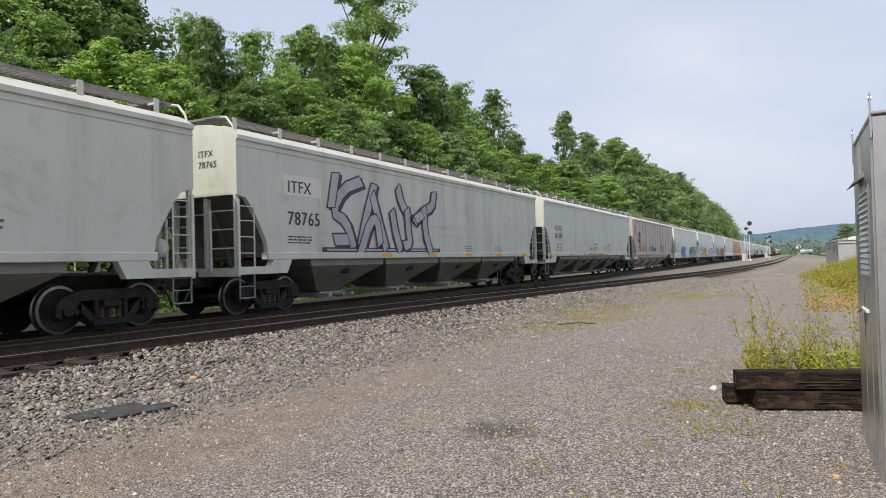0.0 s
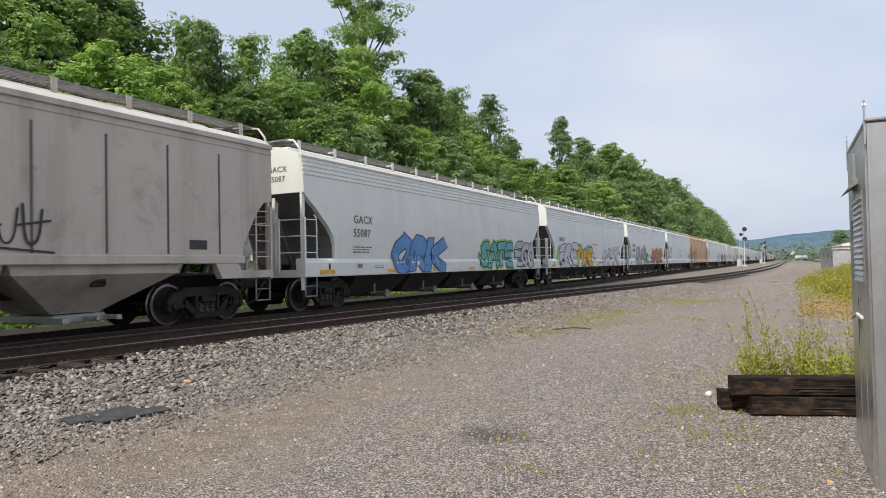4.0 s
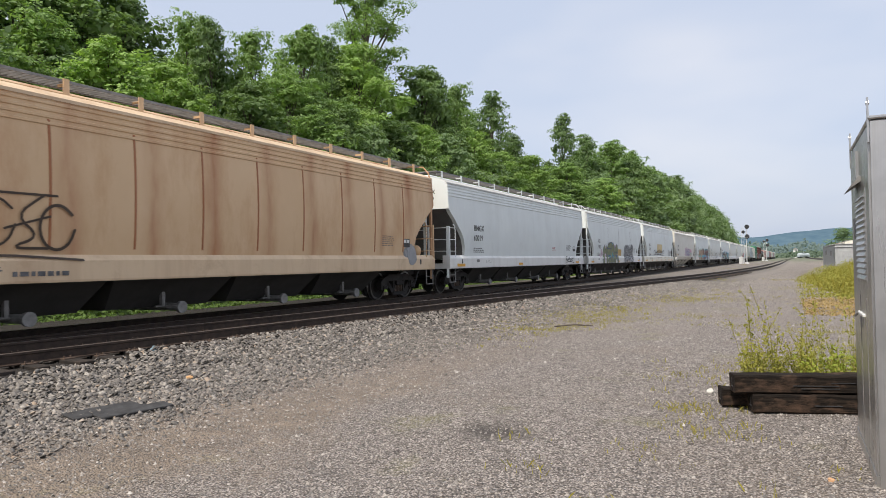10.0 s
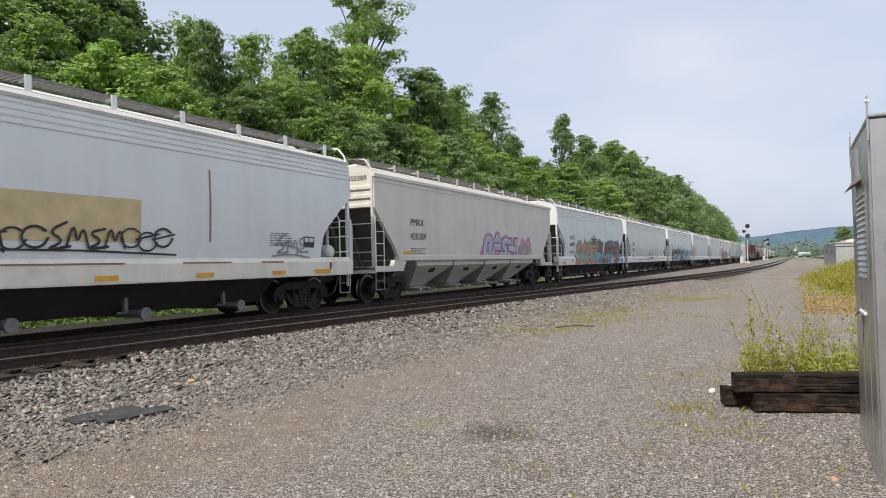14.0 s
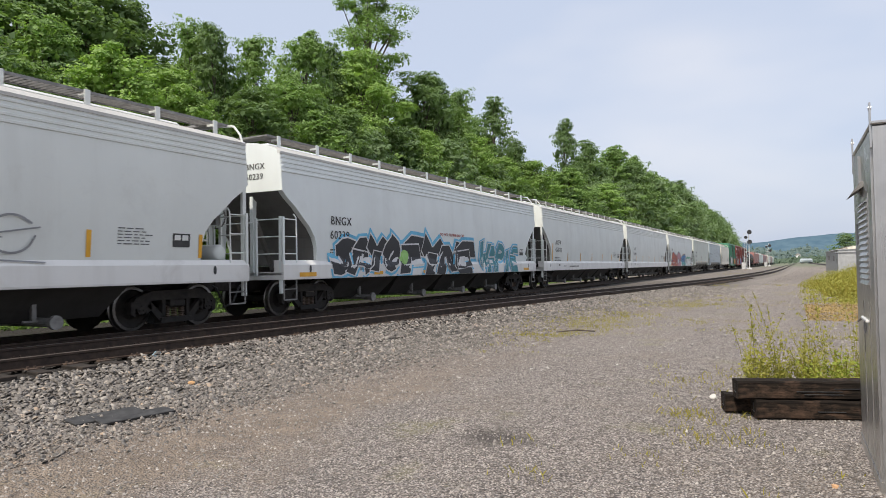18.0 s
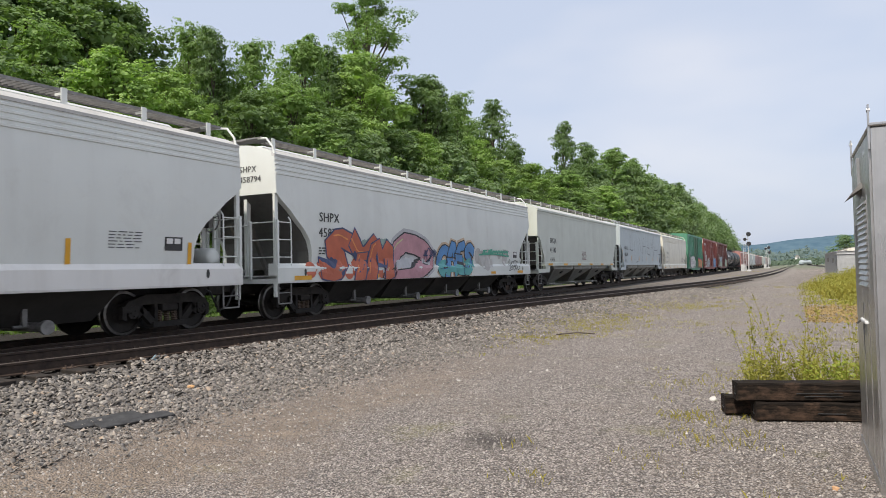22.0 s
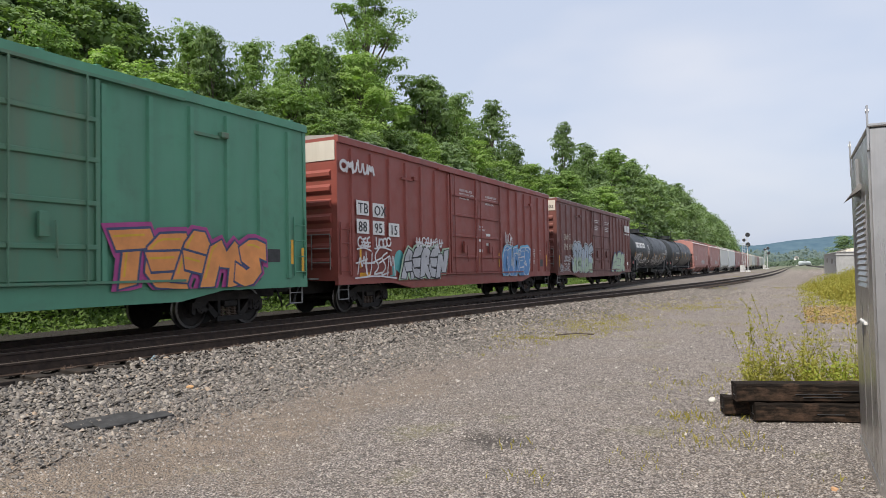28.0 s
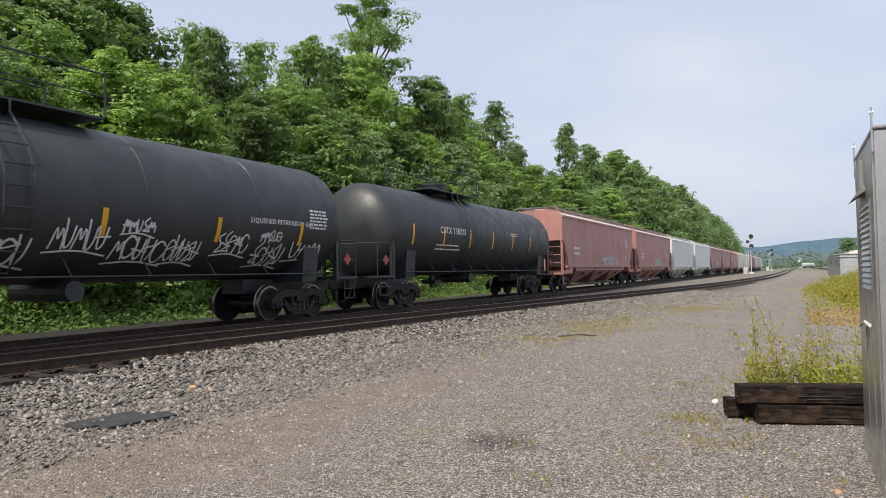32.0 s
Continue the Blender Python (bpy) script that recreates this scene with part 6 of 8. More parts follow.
# ground and tracks
NEAR_LINE = [(-60, -13.1), (-30, -12.4), (-14, -11.7), (0, -10.55), (6, -9.98), (12, -9.48), (20, -8.92), (28, -7.95), (36, -6.75), (49, -5.25), (60, -4.25),
             (84, -2.95), (104, -2.3), (152, -1.7), (280, -1.2), (700, 3.0)]
LINE_Y = np.arange(-60, 700.1, 1.0)
LINE_X = np.interp(LINE_Y, [p[0] for p in NEAR_LINE], [p[1] for p in NEAR_LINE])
for _ in range(6):
    pad = np.pad(LINE_X, 3, mode="edge")
    LINE_X = sum(pad[i:i + len(LINE_X)] for i in range(7)) / 7


def near_x(y):
    """The nearer rail of the empty track."""
    return np.interp(y, LINE_Y, LINE_X)


def lot(x, y):
    """Height of the ground: a gravel yard, the ballast bed of both tracks, a ditch and a wooded bank."""
    x, y = np.asarray(x, float), np.asarray(y, float)
    d = x - near_x(y)
    bed = np.interp(d, [-60, -0.3, 0.0, 0.62, 1.3, 2.8, 4.2], [-0.22, -0.22, -0.23, -0.245, -0.30, -0.43, -0.45])
    back = np.interp(x, [-400, -120, -60, -34, -24, -20.5, -19.2, -18.4, -15.0], [40, 24, 9, 3.0, 0.7, 0.0, -0.1, -0.03, 0.0])
    z = np.where(x < -15.0, -0.22 + back, bed)
    wave = 0.018 * np.sin(x * 1.7 + 0.6 * np.sin(y * 0.9)) + 0.016 * np.sin(y * 1.3 + 1.1 * np.sin(x * 0.7)) + 0.012 * np.sin(x * 0.45 - y * 0.31)
    return z + np.where(d > 1.6, wave, 0.3 * wave)


def ground_material():
    m, nt, b = material("gravel_yard", 0.95)
    geo = nt.nodes.new("ShaderNodeNewGeometry")
    pos = geo.outputs["Position"]
    fine = node(nt, "ShaderNodeTexVoronoi", Scale=52.0)
    nt.links.new(pos, fine.inputs["Vector"])
    mid = node(nt, "ShaderNodeTexVoronoi", Scale=19.0)
    nt.links.new(pos, mid.inputs["Vector"])
    stone = ramp(nt, fine.outputs["Color"], [(0.0, (0.085, 0.074, 0.066)), (0.4, (0.362, 0.318, 0.286)), (0.8, (0.545, 0.485, 0.442)), (1.0, (0.70, 0.64, 0.585))])
    gap = ramp(nt, fine.outputs["Distance"], [(0.36, grey(0)), (0.68, grey(0.80))])
    stone = mix(nt, gap, stone, (0.075, 0.062, 0.053))
    lumps = ramp(nt, mid.outputs["Color"], [(0.0, grey(0.42)), (0.35, grey(0.9)), (0.8, grey(1.0)), (1.0, (1.0, 0.99, 0.96))])
    stone = mix(nt, 0.9, stone, lumps, "MULTIPLY")
    big = noise_of(nt, pos, 0.32, 5, 0.6)
    dirt = ramp(nt, noise_of(nt, pos, 2.6, 6, 0.7), [(0.3, (0.155, 0.122, 0.094)), (0.7, (0.315, 0.25, 0.188))])
    col = mix(nt, ramp(nt, big, [(0.52, grey(0)), (0.70, grey(0.45))]), stone, dirt)
    # a worn earth strip beside the ballast shoulder
    sep = nt.nodes.new("ShaderNodeSeparateXYZ")
    nt.links.new(pos, sep.inputs["Vector"])
    wob = nt.nodes.new("ShaderNodeMath")
    wob.operation = "MULTIPLY_ADD"
    nt.links.new(noise_of(nt, pos, 0.5, 4), wob.inputs[0])
    wob.inputs[1].default_value = 3.2
    nt.links.new(sep.outputs["X"], wob.inputs[2])
    strip = ramp(nt, div(nt, wob.outputs[0], -7.5, 0.0), [(0.30, grey(0)), (0.42, grey(0.85)), (0.58, grey(0.7)), (0.72, grey(0))])
    close = ramp(nt, div(nt, sep.outputs["Y"], 20.0, 0.0), [(0.36, grey(1)), (0.60, grey(0.12))])
    col = mix(nt, mix(nt, 1.0, strip, close, "MULTIPLY"), col, dirt)
    # thin moss and weeds
    moss = ramp(nt, noise_of(nt, pos, 0.55, 7, 0.7), [(0.57, grey(0)), (0.70, grey(0.5))])
    col = mix(nt, moss, col, (0.22, 0.215, 0.075))
    dark = ramp(nt, noise_of(nt, pos, 0.47, 9, 0.74), [(0.55, grey(0)), (0.70, grey(0.32))])
    col = mix(nt, dark, col, (0.14, 0.122, 0.108))
    # the ballast bed: shade painted below loose stones; oil plus painted shade between rails
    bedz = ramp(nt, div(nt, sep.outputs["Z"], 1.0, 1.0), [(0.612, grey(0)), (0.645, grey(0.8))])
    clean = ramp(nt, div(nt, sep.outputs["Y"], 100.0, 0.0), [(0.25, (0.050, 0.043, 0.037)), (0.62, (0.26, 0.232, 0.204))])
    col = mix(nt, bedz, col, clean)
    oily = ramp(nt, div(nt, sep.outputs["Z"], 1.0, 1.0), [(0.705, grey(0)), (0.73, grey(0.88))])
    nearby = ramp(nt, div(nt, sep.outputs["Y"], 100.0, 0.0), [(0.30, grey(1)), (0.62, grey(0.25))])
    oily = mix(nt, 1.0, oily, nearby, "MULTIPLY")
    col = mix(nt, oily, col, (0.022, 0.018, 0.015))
    # a damp oily hollow
    off = nt.nodes.new("ShaderNodeVectorMath")
    off.operation = "DISTANCE"
    nt.links.new(pos, off.inputs[0])
    off.inputs[1].default_value = (-2.54, 6.06, -0.45)
    blot = nt.nodes.new("ShaderNodeMath")
    blot.operation = "MULTIPLY_ADD"
    nt.links.new(noise_of(nt, pos, 4.0, 5, 0.7), blot.inputs[0])
    blot.inputs[1].default_value = 0.75
    nt.links.new(off.outputs["Value"], blot.inputs[2])
    col = mix(nt, ramp(nt, blot.outputs[0], [(0.48, grey(0.85)), (0.82, grey(0))]), col, (0.06, 0.052, 0.046))
    # the bank and the far country are green
    bank = ramp(nt, div(nt, sep.outputs["X"], -40.0, 0.0), [(0.475, grey(0)), (0.49, grey(1))])
    col = mix(nt, bank, col, ramp(nt, noise_of(nt, pos, 1.2, 6), [(0.3, (0.035, 0.06, 0.02)), (0.7, (0.09, 0.13, 0.045))]))
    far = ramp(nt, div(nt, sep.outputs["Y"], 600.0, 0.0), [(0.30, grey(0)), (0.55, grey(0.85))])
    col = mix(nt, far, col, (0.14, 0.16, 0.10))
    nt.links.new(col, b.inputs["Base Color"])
    h = mix(nt, 0.5, fine.outputs["Distance"], mid.outputs["Distance"])
    bump(nt, b, h, 1.0, 0.06)
    return m


def div(nt, sock, by, add):
    n = nt.nodes.new("ShaderNodeMath")
    n.operation = "MULTIPLY_ADD"
    nt.links.new(sock, n.inputs[0])
    n.inputs[1].default_value, n.inputs[2].default_value = 1.0 / by, add
    return n.outputs[0]


def steps(*runs):
    out = []
    for a, b, n in runs:
        out += list(np.linspace(a, b, n, endpoint=False))
    return np.array(out + [runs[-1][1]])


def grid_object(name, xs, ys, height, mat):
    X, Y = np.meshgrid(xs, ys)
    Z = height(X, Y)
    n, w = X.size, len(xs)
    me = bpy.data.meshes.new(name)
    idx = np.arange(n).reshape(X.shape)
    quads = np.stack([idx[:-1, :-1], idx[:-1, 1:], idx[1:, 1:], idx[1:, :-1]], -1).reshape(-1, 4)
    me.from_pydata(np.stack([X, Y, Z], -1).reshape(-1, 3).tolist(), [], quads.tolist())
    me.shade_smooth()
    me.materials.append(mat)
    return new(name, me)


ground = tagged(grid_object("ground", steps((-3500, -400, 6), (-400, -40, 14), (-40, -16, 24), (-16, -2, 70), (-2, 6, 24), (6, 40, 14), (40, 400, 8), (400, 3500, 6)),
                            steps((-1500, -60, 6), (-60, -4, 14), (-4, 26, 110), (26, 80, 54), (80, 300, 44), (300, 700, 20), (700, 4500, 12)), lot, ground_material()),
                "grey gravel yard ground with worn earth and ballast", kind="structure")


def stone_field(name, n, where, size, mat, seed, label, flat=0.72, small=False):
    """Loose broken stones, each an uneven eight-sided lump, joined."""
    rng = np.random.default_rng(seed)
    base = np.array([(1, 0, 0), (-1, 0, 0), (0, 1, 0), (0, -1, 0), (0, 0, 1), (0, 0, -1)], float)
    more = np.array([(0.6, 0.6, 0.55), (-0.6, 0.6, 0.5), (-0.6, -0.6, 0.55), (0.6, -0.6, 0.5)])
    base = np.concatenate([base[:5], more])
    tris = np.array([(0, 5, 8), (4, 5, 6), (4, 6, 7), (4, 7, 8), (4, 8, 5), (2, 6, 5), (5, 0, 2), (6, 2, 1), (6, 1, 7), (7, 1, 3), (8, 7, 3), (8, 3, 0)])
    if small:
        base = np.array([(1, 0, -0.3), (0, 1, -0.3), (-1, 0, -0.3), (0, -1, -0.3), (0.1, 0, 0.9)])
        tris = np.array([(0, 1, 4), (1, 2, 4), (2, 3, 4), (3, 0, 4)])
    p = where(rng, n)
    n = len(p)
    s = size[0] + (size[1] - size[0]) * rng.random(n) ** 2.2
    if p.shape[1] > 3:
        s = s * p[:, 3]
    v = base[None] * (1 + rng.uniform(-0.44, 0.44, (n, len(base), 3)))
    v *= np.stack([s * rng.uniform(0.7, 1.25, n), s * rng.uniform(0.7, 1.25, n), s * flat * rng.uniform(0.7, 1.2, n)], -1)[:, None]
    a = rng.uniform(0, 6.283, n)
    ca, sa = np.cos(a)[:, None], np.sin(a)[:, None]
    x, y = v[..., 0] * ca - v[..., 1] * sa, v[..., 0] * sa + v[..., 1] * ca
    tilt = rng.uniform(-0.8, 0.8, (n, 1))
    z = v[..., 2] + x * tilt
    v = np.stack([x + p[:, :1], y + p[:, 1:2], z + p[:, 2:3]], -1)
    f = (tris[None] + (np.arange(n) * len(base))[:, None, None]).reshape(-1, 3)
    me = bpy.data.meshes.new(name)
    me.vertices.add(n * len(base))
    me.vertices.foreach_set("co", v.reshape(-1))
    me.loops.add(len(f) * 3)
    me.loops.foreach_set("vertex_index", f.reshape(-1).astype(np.int32))
    me.polygons.add(len(f))
    me.polygons.foreach_set("loop_start", (np.arange(len(f)) * 3).astype(np.int32))
    me.update()
    me.validate()
    me.materials.append(mat)
    return tagged(new(name, me), label, name.replace("_", " "), kind="stuff")


def stone_material(name, stops, grain=0.35):
    m, nt, b = material(name, 0.9)
    g = nt.nodes.new("ShaderNodeNewGeometry")
    col = ramp(nt, g.outputs["Random Per Island"], stops)
    n = noise_of(nt, g.outputs["Position"], 30, 4, 0.7)
    nt.links.new(mix(nt, grain, col, ramp(nt, n, [(0.3, (0.08, 0.075, 0.07)), (0.7, (0.42, 0.40, 0.375))])), b.inputs["Base Color"])
    bump(nt, b, noise_of(nt, g.outputs["Position"], 60, 3), 0.4, 0.006)
    return m


BALLAST = stone_material("broken_grey_ballast", [(0.0, (0.035, 0.030, 0.026)), (0.35, (0.095, 0.083, 0.072)), (0.75, (0.215, 0.190, 0.166)), (0.96, (0.40, 0.365, 0.32)), (1.0, (0.40, 0.28, 0.18))])
PEBBLE = stone_material("yard_pebbles", [(0.0, (0.05, 0.044, 0.039)), (0.35, (0.16, 0.14, 0.124)), (0.8, (0.38, 0.34, 0.302)), (0.96, (0.50, 0.45, 0.40)), (1.0, (0.66, 0.62, 0.57))])


def shoulder(y0, y1, d0, d1, sink=0.0):
    def where(rng, n):
        y = rng.uniform(y0, y1, n)
        start = np.maximum(d0, np.interp(y, [5.5, 8.0], [0.62, 0.11])) if d0 < 1 else d0
        d = start + (d1 - d0) * rng.random(n) ** 1.15 + rng.exponential(0.28, n)
        x = near_x(y) + d
        shrink = np.interp(d, [2.0, 5.0], [1.0, 0.5])
        return np.stack([x, y, lot(x, y) + rng.uniform(-0.012, 0.02, n) - sink + np.where(y > 7.5, 0.06 * np.clip((1.3 - d) / 1.1, 0, 1), 0.0), shrink], -1)
    return where


def yard(x0, x1, y0, y1):
    def where(rng, n):
        x, y = rng.uniform(x0, x1, n), rng.uniform(y0, y1, n)
        ok = x > near_x(y) + 2.2
        x, y = x[ok], y[ok]
        return np.stack([x, y, lot(x, y) + rng.uniform(-0.008, 0.004, len(x))], -1)
    return where


# dark for oil and for the train's shade, both put into colour
OILY_SHADED = stone_material("oily_shaded_ballast", [(0.0, (0.016, 0.013, 0.011)), (0.6, (0.045, 0.038, 0.032)), (1.0, (0.10, 0.088, 0.078))], 0.12)
stone_field("ballast", 27000, shoulder(1.5, 14, 0.11, 3.6), (0.016, 0.047), BALLAST, 1, "loose broken grey ballast stones on the shoulder")
stone_field("ballast", 16000, shoulder(14, 45, 0.11, 3.2), (0.026, 0.060), BALLAST, 2, "loose broken grey ballast stones on the shoulder")
stone_field("ballast", 7000, lambda r, n: (lambda x, y: np.stack([x, y, -0.22 + r.uniform(-0.02, 0.03, n)], -1))(r.uniform(-15.4, -9.8, n), r.uniform(0, 40, n)), (0.03, 0.055), OILY_SHADED, 3,
            "dark ballast stones with oil and painted shade between rails")
stone_field("ballast", 2600, shoulder(2.0, 22, 2.6, 6.2), (0.010, 0.032), BALLAST, 6, "stray ballast stones scattered over the yard")
stone_field("gravel", 46000, yard(-8.0, 1.5, 2.2, 9), (0.006, 0.021), PEBBLE, 4, "fine loose grey yard gravel", 0.8, True)
stone_field("gravel", 30000, yard(-8.0, 3.0, 9, 24), (0.010, 0.030), PEBBLE, 5, "fine loose grey yard gravel", 0.8, True)
stone_field("gravel", 12000, yard(-7.0, 3.0, 24, 60), (0.02, 0.05), PEBBLE, 7, "fine loose grey yard gravel", 0.8, True)

RAIL = [(-0.075, -0.18), (0.075, -0.18), (0.075, -0.165), (0.012, -0.145), (0.012, -0.045), (0.037, -0.036), (0.037, -0.006), (0.028, 0), (-0.028, 0), (-0.037, -0.006), (-0.037, -0.036),
        (-0.012, -0.045), (-0.012, -0.145), (-0.075, -0.165)]


def rail_mesh(pts):
    """The rail's section swept along a line of (x, y, z)."""
    pts = [Vector(p) for p in pts]
    v, f, n = [], [], len(RAIL)
    for i, p in enumerate(pts):
        d = (pts[min(i + 1, len(pts) - 1)] - pts[max(i - 1, 0)]).normalized()
        side = Vector((d.y, -d.x, 0))
        v += [p + side * a + Vector((0, 0, b)) for a, b in RAIL]
    for i in range(len(pts) - 1):
        f += [(i * n + k, i * n + (k + 1) % n, (i + 1) * n + (k + 1) % n, (i + 1) * n + k) for k in range(n)]
    g = Geo()
    g.add(v, f + [tuple(range(n)), tuple(range((len(pts) - 1) * n, len(pts) * n))])
    me = g.mesh("rail")
    me.materials.append(M["rail"])
    me.materials.append(M["railhead"])
    for q in me.polygons:
        if q.normal.z > 0.7 and q.center.z > -0.02 + pts[0].z:
            q.material_index = 1
    return me


def track(name, label, line, ties, seed, y_lim=110):
    """A track of two rails on wooden sleepers with plates. line(y) gives the middle; ties: where they lie."""
    rng = random.Random(seed)
    t = tagged(new(name), label, "railway track", kind="structure")
    ys = [-60 + 4 * k for k in range(41)] + [104 + 20 * k for k in range(1, 30)]
    for s in (-0.7525, 0.7525):
        part("rail", rail_mesh([(line(y) + s, y, 0) for y in ys]), None, t)
    tie = [Geo().box((-1.3 - a, -0.115, -0.38), (1.3 + b, 0.115, -0.185), bev=0.012).mesh("sleeper") for a, b in ((0, 0), (0.05, -0.04), (-0.06, 0.07))]
    for me in tie:
        me.materials.append(M["tie"])
    plate = Geo().box((-0.18, -0.09, -0.185), (0.18, 0.09, -0.168))
    for x in (-0.1, 0.1):
        for y in (-0.05, 0.05):
            plate.box((x - 0.012, y - 0.012, -0.17), (x + 0.012, y + 0.012, -0.135))
    plate = plate.mesh("tie_plate")
    plate.materials.append(M["plate"])
    for i, y in enumerate(ties):
        a = math.degrees(math.atan2(line(y + 1) - line(y - 1), 2))
        m = pose(line(y), y, rng.uniform(-0.008, 0.012), 0, 0, -a + rng.uniform(-1.2, 1.2))
        o = part("sleeper", tie[i % 3], None, t, m=m)
        for s in (-0.7525, 0.7525):
            part("tie_plate", plate, None, o, m=pose(s, 0, 0))
    return t


near_mid = lambda y: float(near_x(y)) - 0.7525
main_mid = lambda y: TRAIN_X
track("track_near", "empty rusty track on dark wooden sleepers in ballast", near_mid, [-4 + 0.54 * k for k in range(135)], 1)
track("track_main", "main track on dark wooden sleepers under the train", main_mid, [-2 + 0.54 * k for k in range(95)], 2)
# bolted joint bars on the empty track
for y in (18.9, 31.5):
    for s in (0.0, -1.505):
        g = Geo().box((0.014, -0.45, -0.14), (0.04, 0.45, -0.05), bev=0.008)
        for k in range(6):
            g.cyl((0.04, -0.37 + 0.148 * k, -0.095), (0.065, -0.37 + 0.148 * k, -0.095), 0.018, 6)
        o = tagged(part("joint_bar", g, M["rail"]), "rusty bolted joint bar clamped on the rail", "joint bar", "joint bars")
        o.matrix_basis = pose(float(near_x(y)) + s, y, 0, 0, 0, -math.degrees(math.atan2(near_x(y + 1) - near_x(y - 1), 2)))


# trees and weeds
def leaf_material(name, dark, lite, glow=0.40):
    m, nt, b = material(name, 0.62)
    g = nt.nodes.new("ShaderNodeNewGeometry")
    oi = nt.nodes.new("ShaderNodeObjectInfo")
    col = mix(nt, ramp(nt, g.outputs["Random Per Island"], [(0.0, grey(0.25)), (1.0, grey(0.65))]), dark, lite)
    big = noise_of(nt, coords(nt), 0.55, 3)
    col = mix(nt, ramp(nt, big, [(0.35, grey(0)), (0.7, grey(0.6))]), col, lite)
    col = mix(nt, ramp(nt, oi.outputs["Random"], [(0.0, grey(0)), (1.0, grey(0.35))]), col, tuple(c * 1.25 + 0.004 for c in lite))
    nt.links.new(col, b.inputs["Base Color"])
    b.inputs["Specular IOR Level"].default_value = 0.25
    tr = nt.nodes.new("ShaderNodeBsdfTranslucent")
    nt.links.new(mix(nt, 1.0, col, (1.0, 1.15, 0.45), "MULTIPLY"), tr.inputs["Color"])
    ms = nt.nodes.new("ShaderNodeMixShader")
    ms.inputs["Fac"].default_value = glow
    nt.links.new(b.outputs["BSDF"], ms.inputs[1])
    nt.links.new(tr.outputs["BSDF"], ms.inputs[2])
    nt.links.new(ms.outputs["Shader"], nt.nodes["Material Output"].inputs["Surface"])
    return m


LEAF = [leaf_material("maple_leaves", (0.100, 0.170, 0.060), (0.265, 0.385, 0.140)), leaf_material("locust_leaves", (0.150, 0.240, 0.066), (0.330, 0.465, 0.160)),
        leaf_material("ash_leaves", (0.076, 0.125, 0.056), (0.200, 0.292, 0.125))]
# distance haze is mixed into this paler leaf colour
LEAF.append(leaf_material("hazy_wood_leaves", (0.115, 0.180, 0.105), (0.250, 0.340, 0.180), 0.45))
BARK = plain("grey_brown_bark", (0.055, 0.045, 0.036), (0.15, 0.125, 0.10), 4, 0.9, 0, 0.6, 0.02)


def cards(centers, normals, size, rng):
    """Leaf sprays: bent four-point blades at the given places."""
    n = len(centers)
    nrm = normals / np.maximum(1e-6, np.linalg.norm(normals, axis=1, keepdims=True))
    r = rng.normal(size=(n, 3))
    u = np.cross(nrm, r)
    u /= np.maximum(1e-6, np.linalg.norm(u, axis=1, keepdims=True))
    w = np.cross(nrm, u)
    s = size * rng.uniform(0.6, 1.35, (n, 1))
    a, b = u * s, w * s * 0.62
    fold = nrm * s * rng.uniform(-0.3, 0.1, (n, 1))
    return np.stack([centers - a, centers - b * 0.9 + fold, centers + a, centers + b + fold], 1)


def quads_mesh(name, v, mat):
    n = len(v)
    me = bpy.data.meshes.new(name)
    me.vertices.add(n * 4)
    me.vertices.foreach_set("co", v.reshape(-1))
    me.loops.add(n * 4)
    me.loops.foreach_set("vertex_index", np.arange(n * 4, dtype=np.int32))
    me.polygons.add(n)
    me.polygons.foreach_set("loop_start", (np.arange(n) * 4).astype(np.int32))
    me.update()
    me.materials.append(mat)
    return me


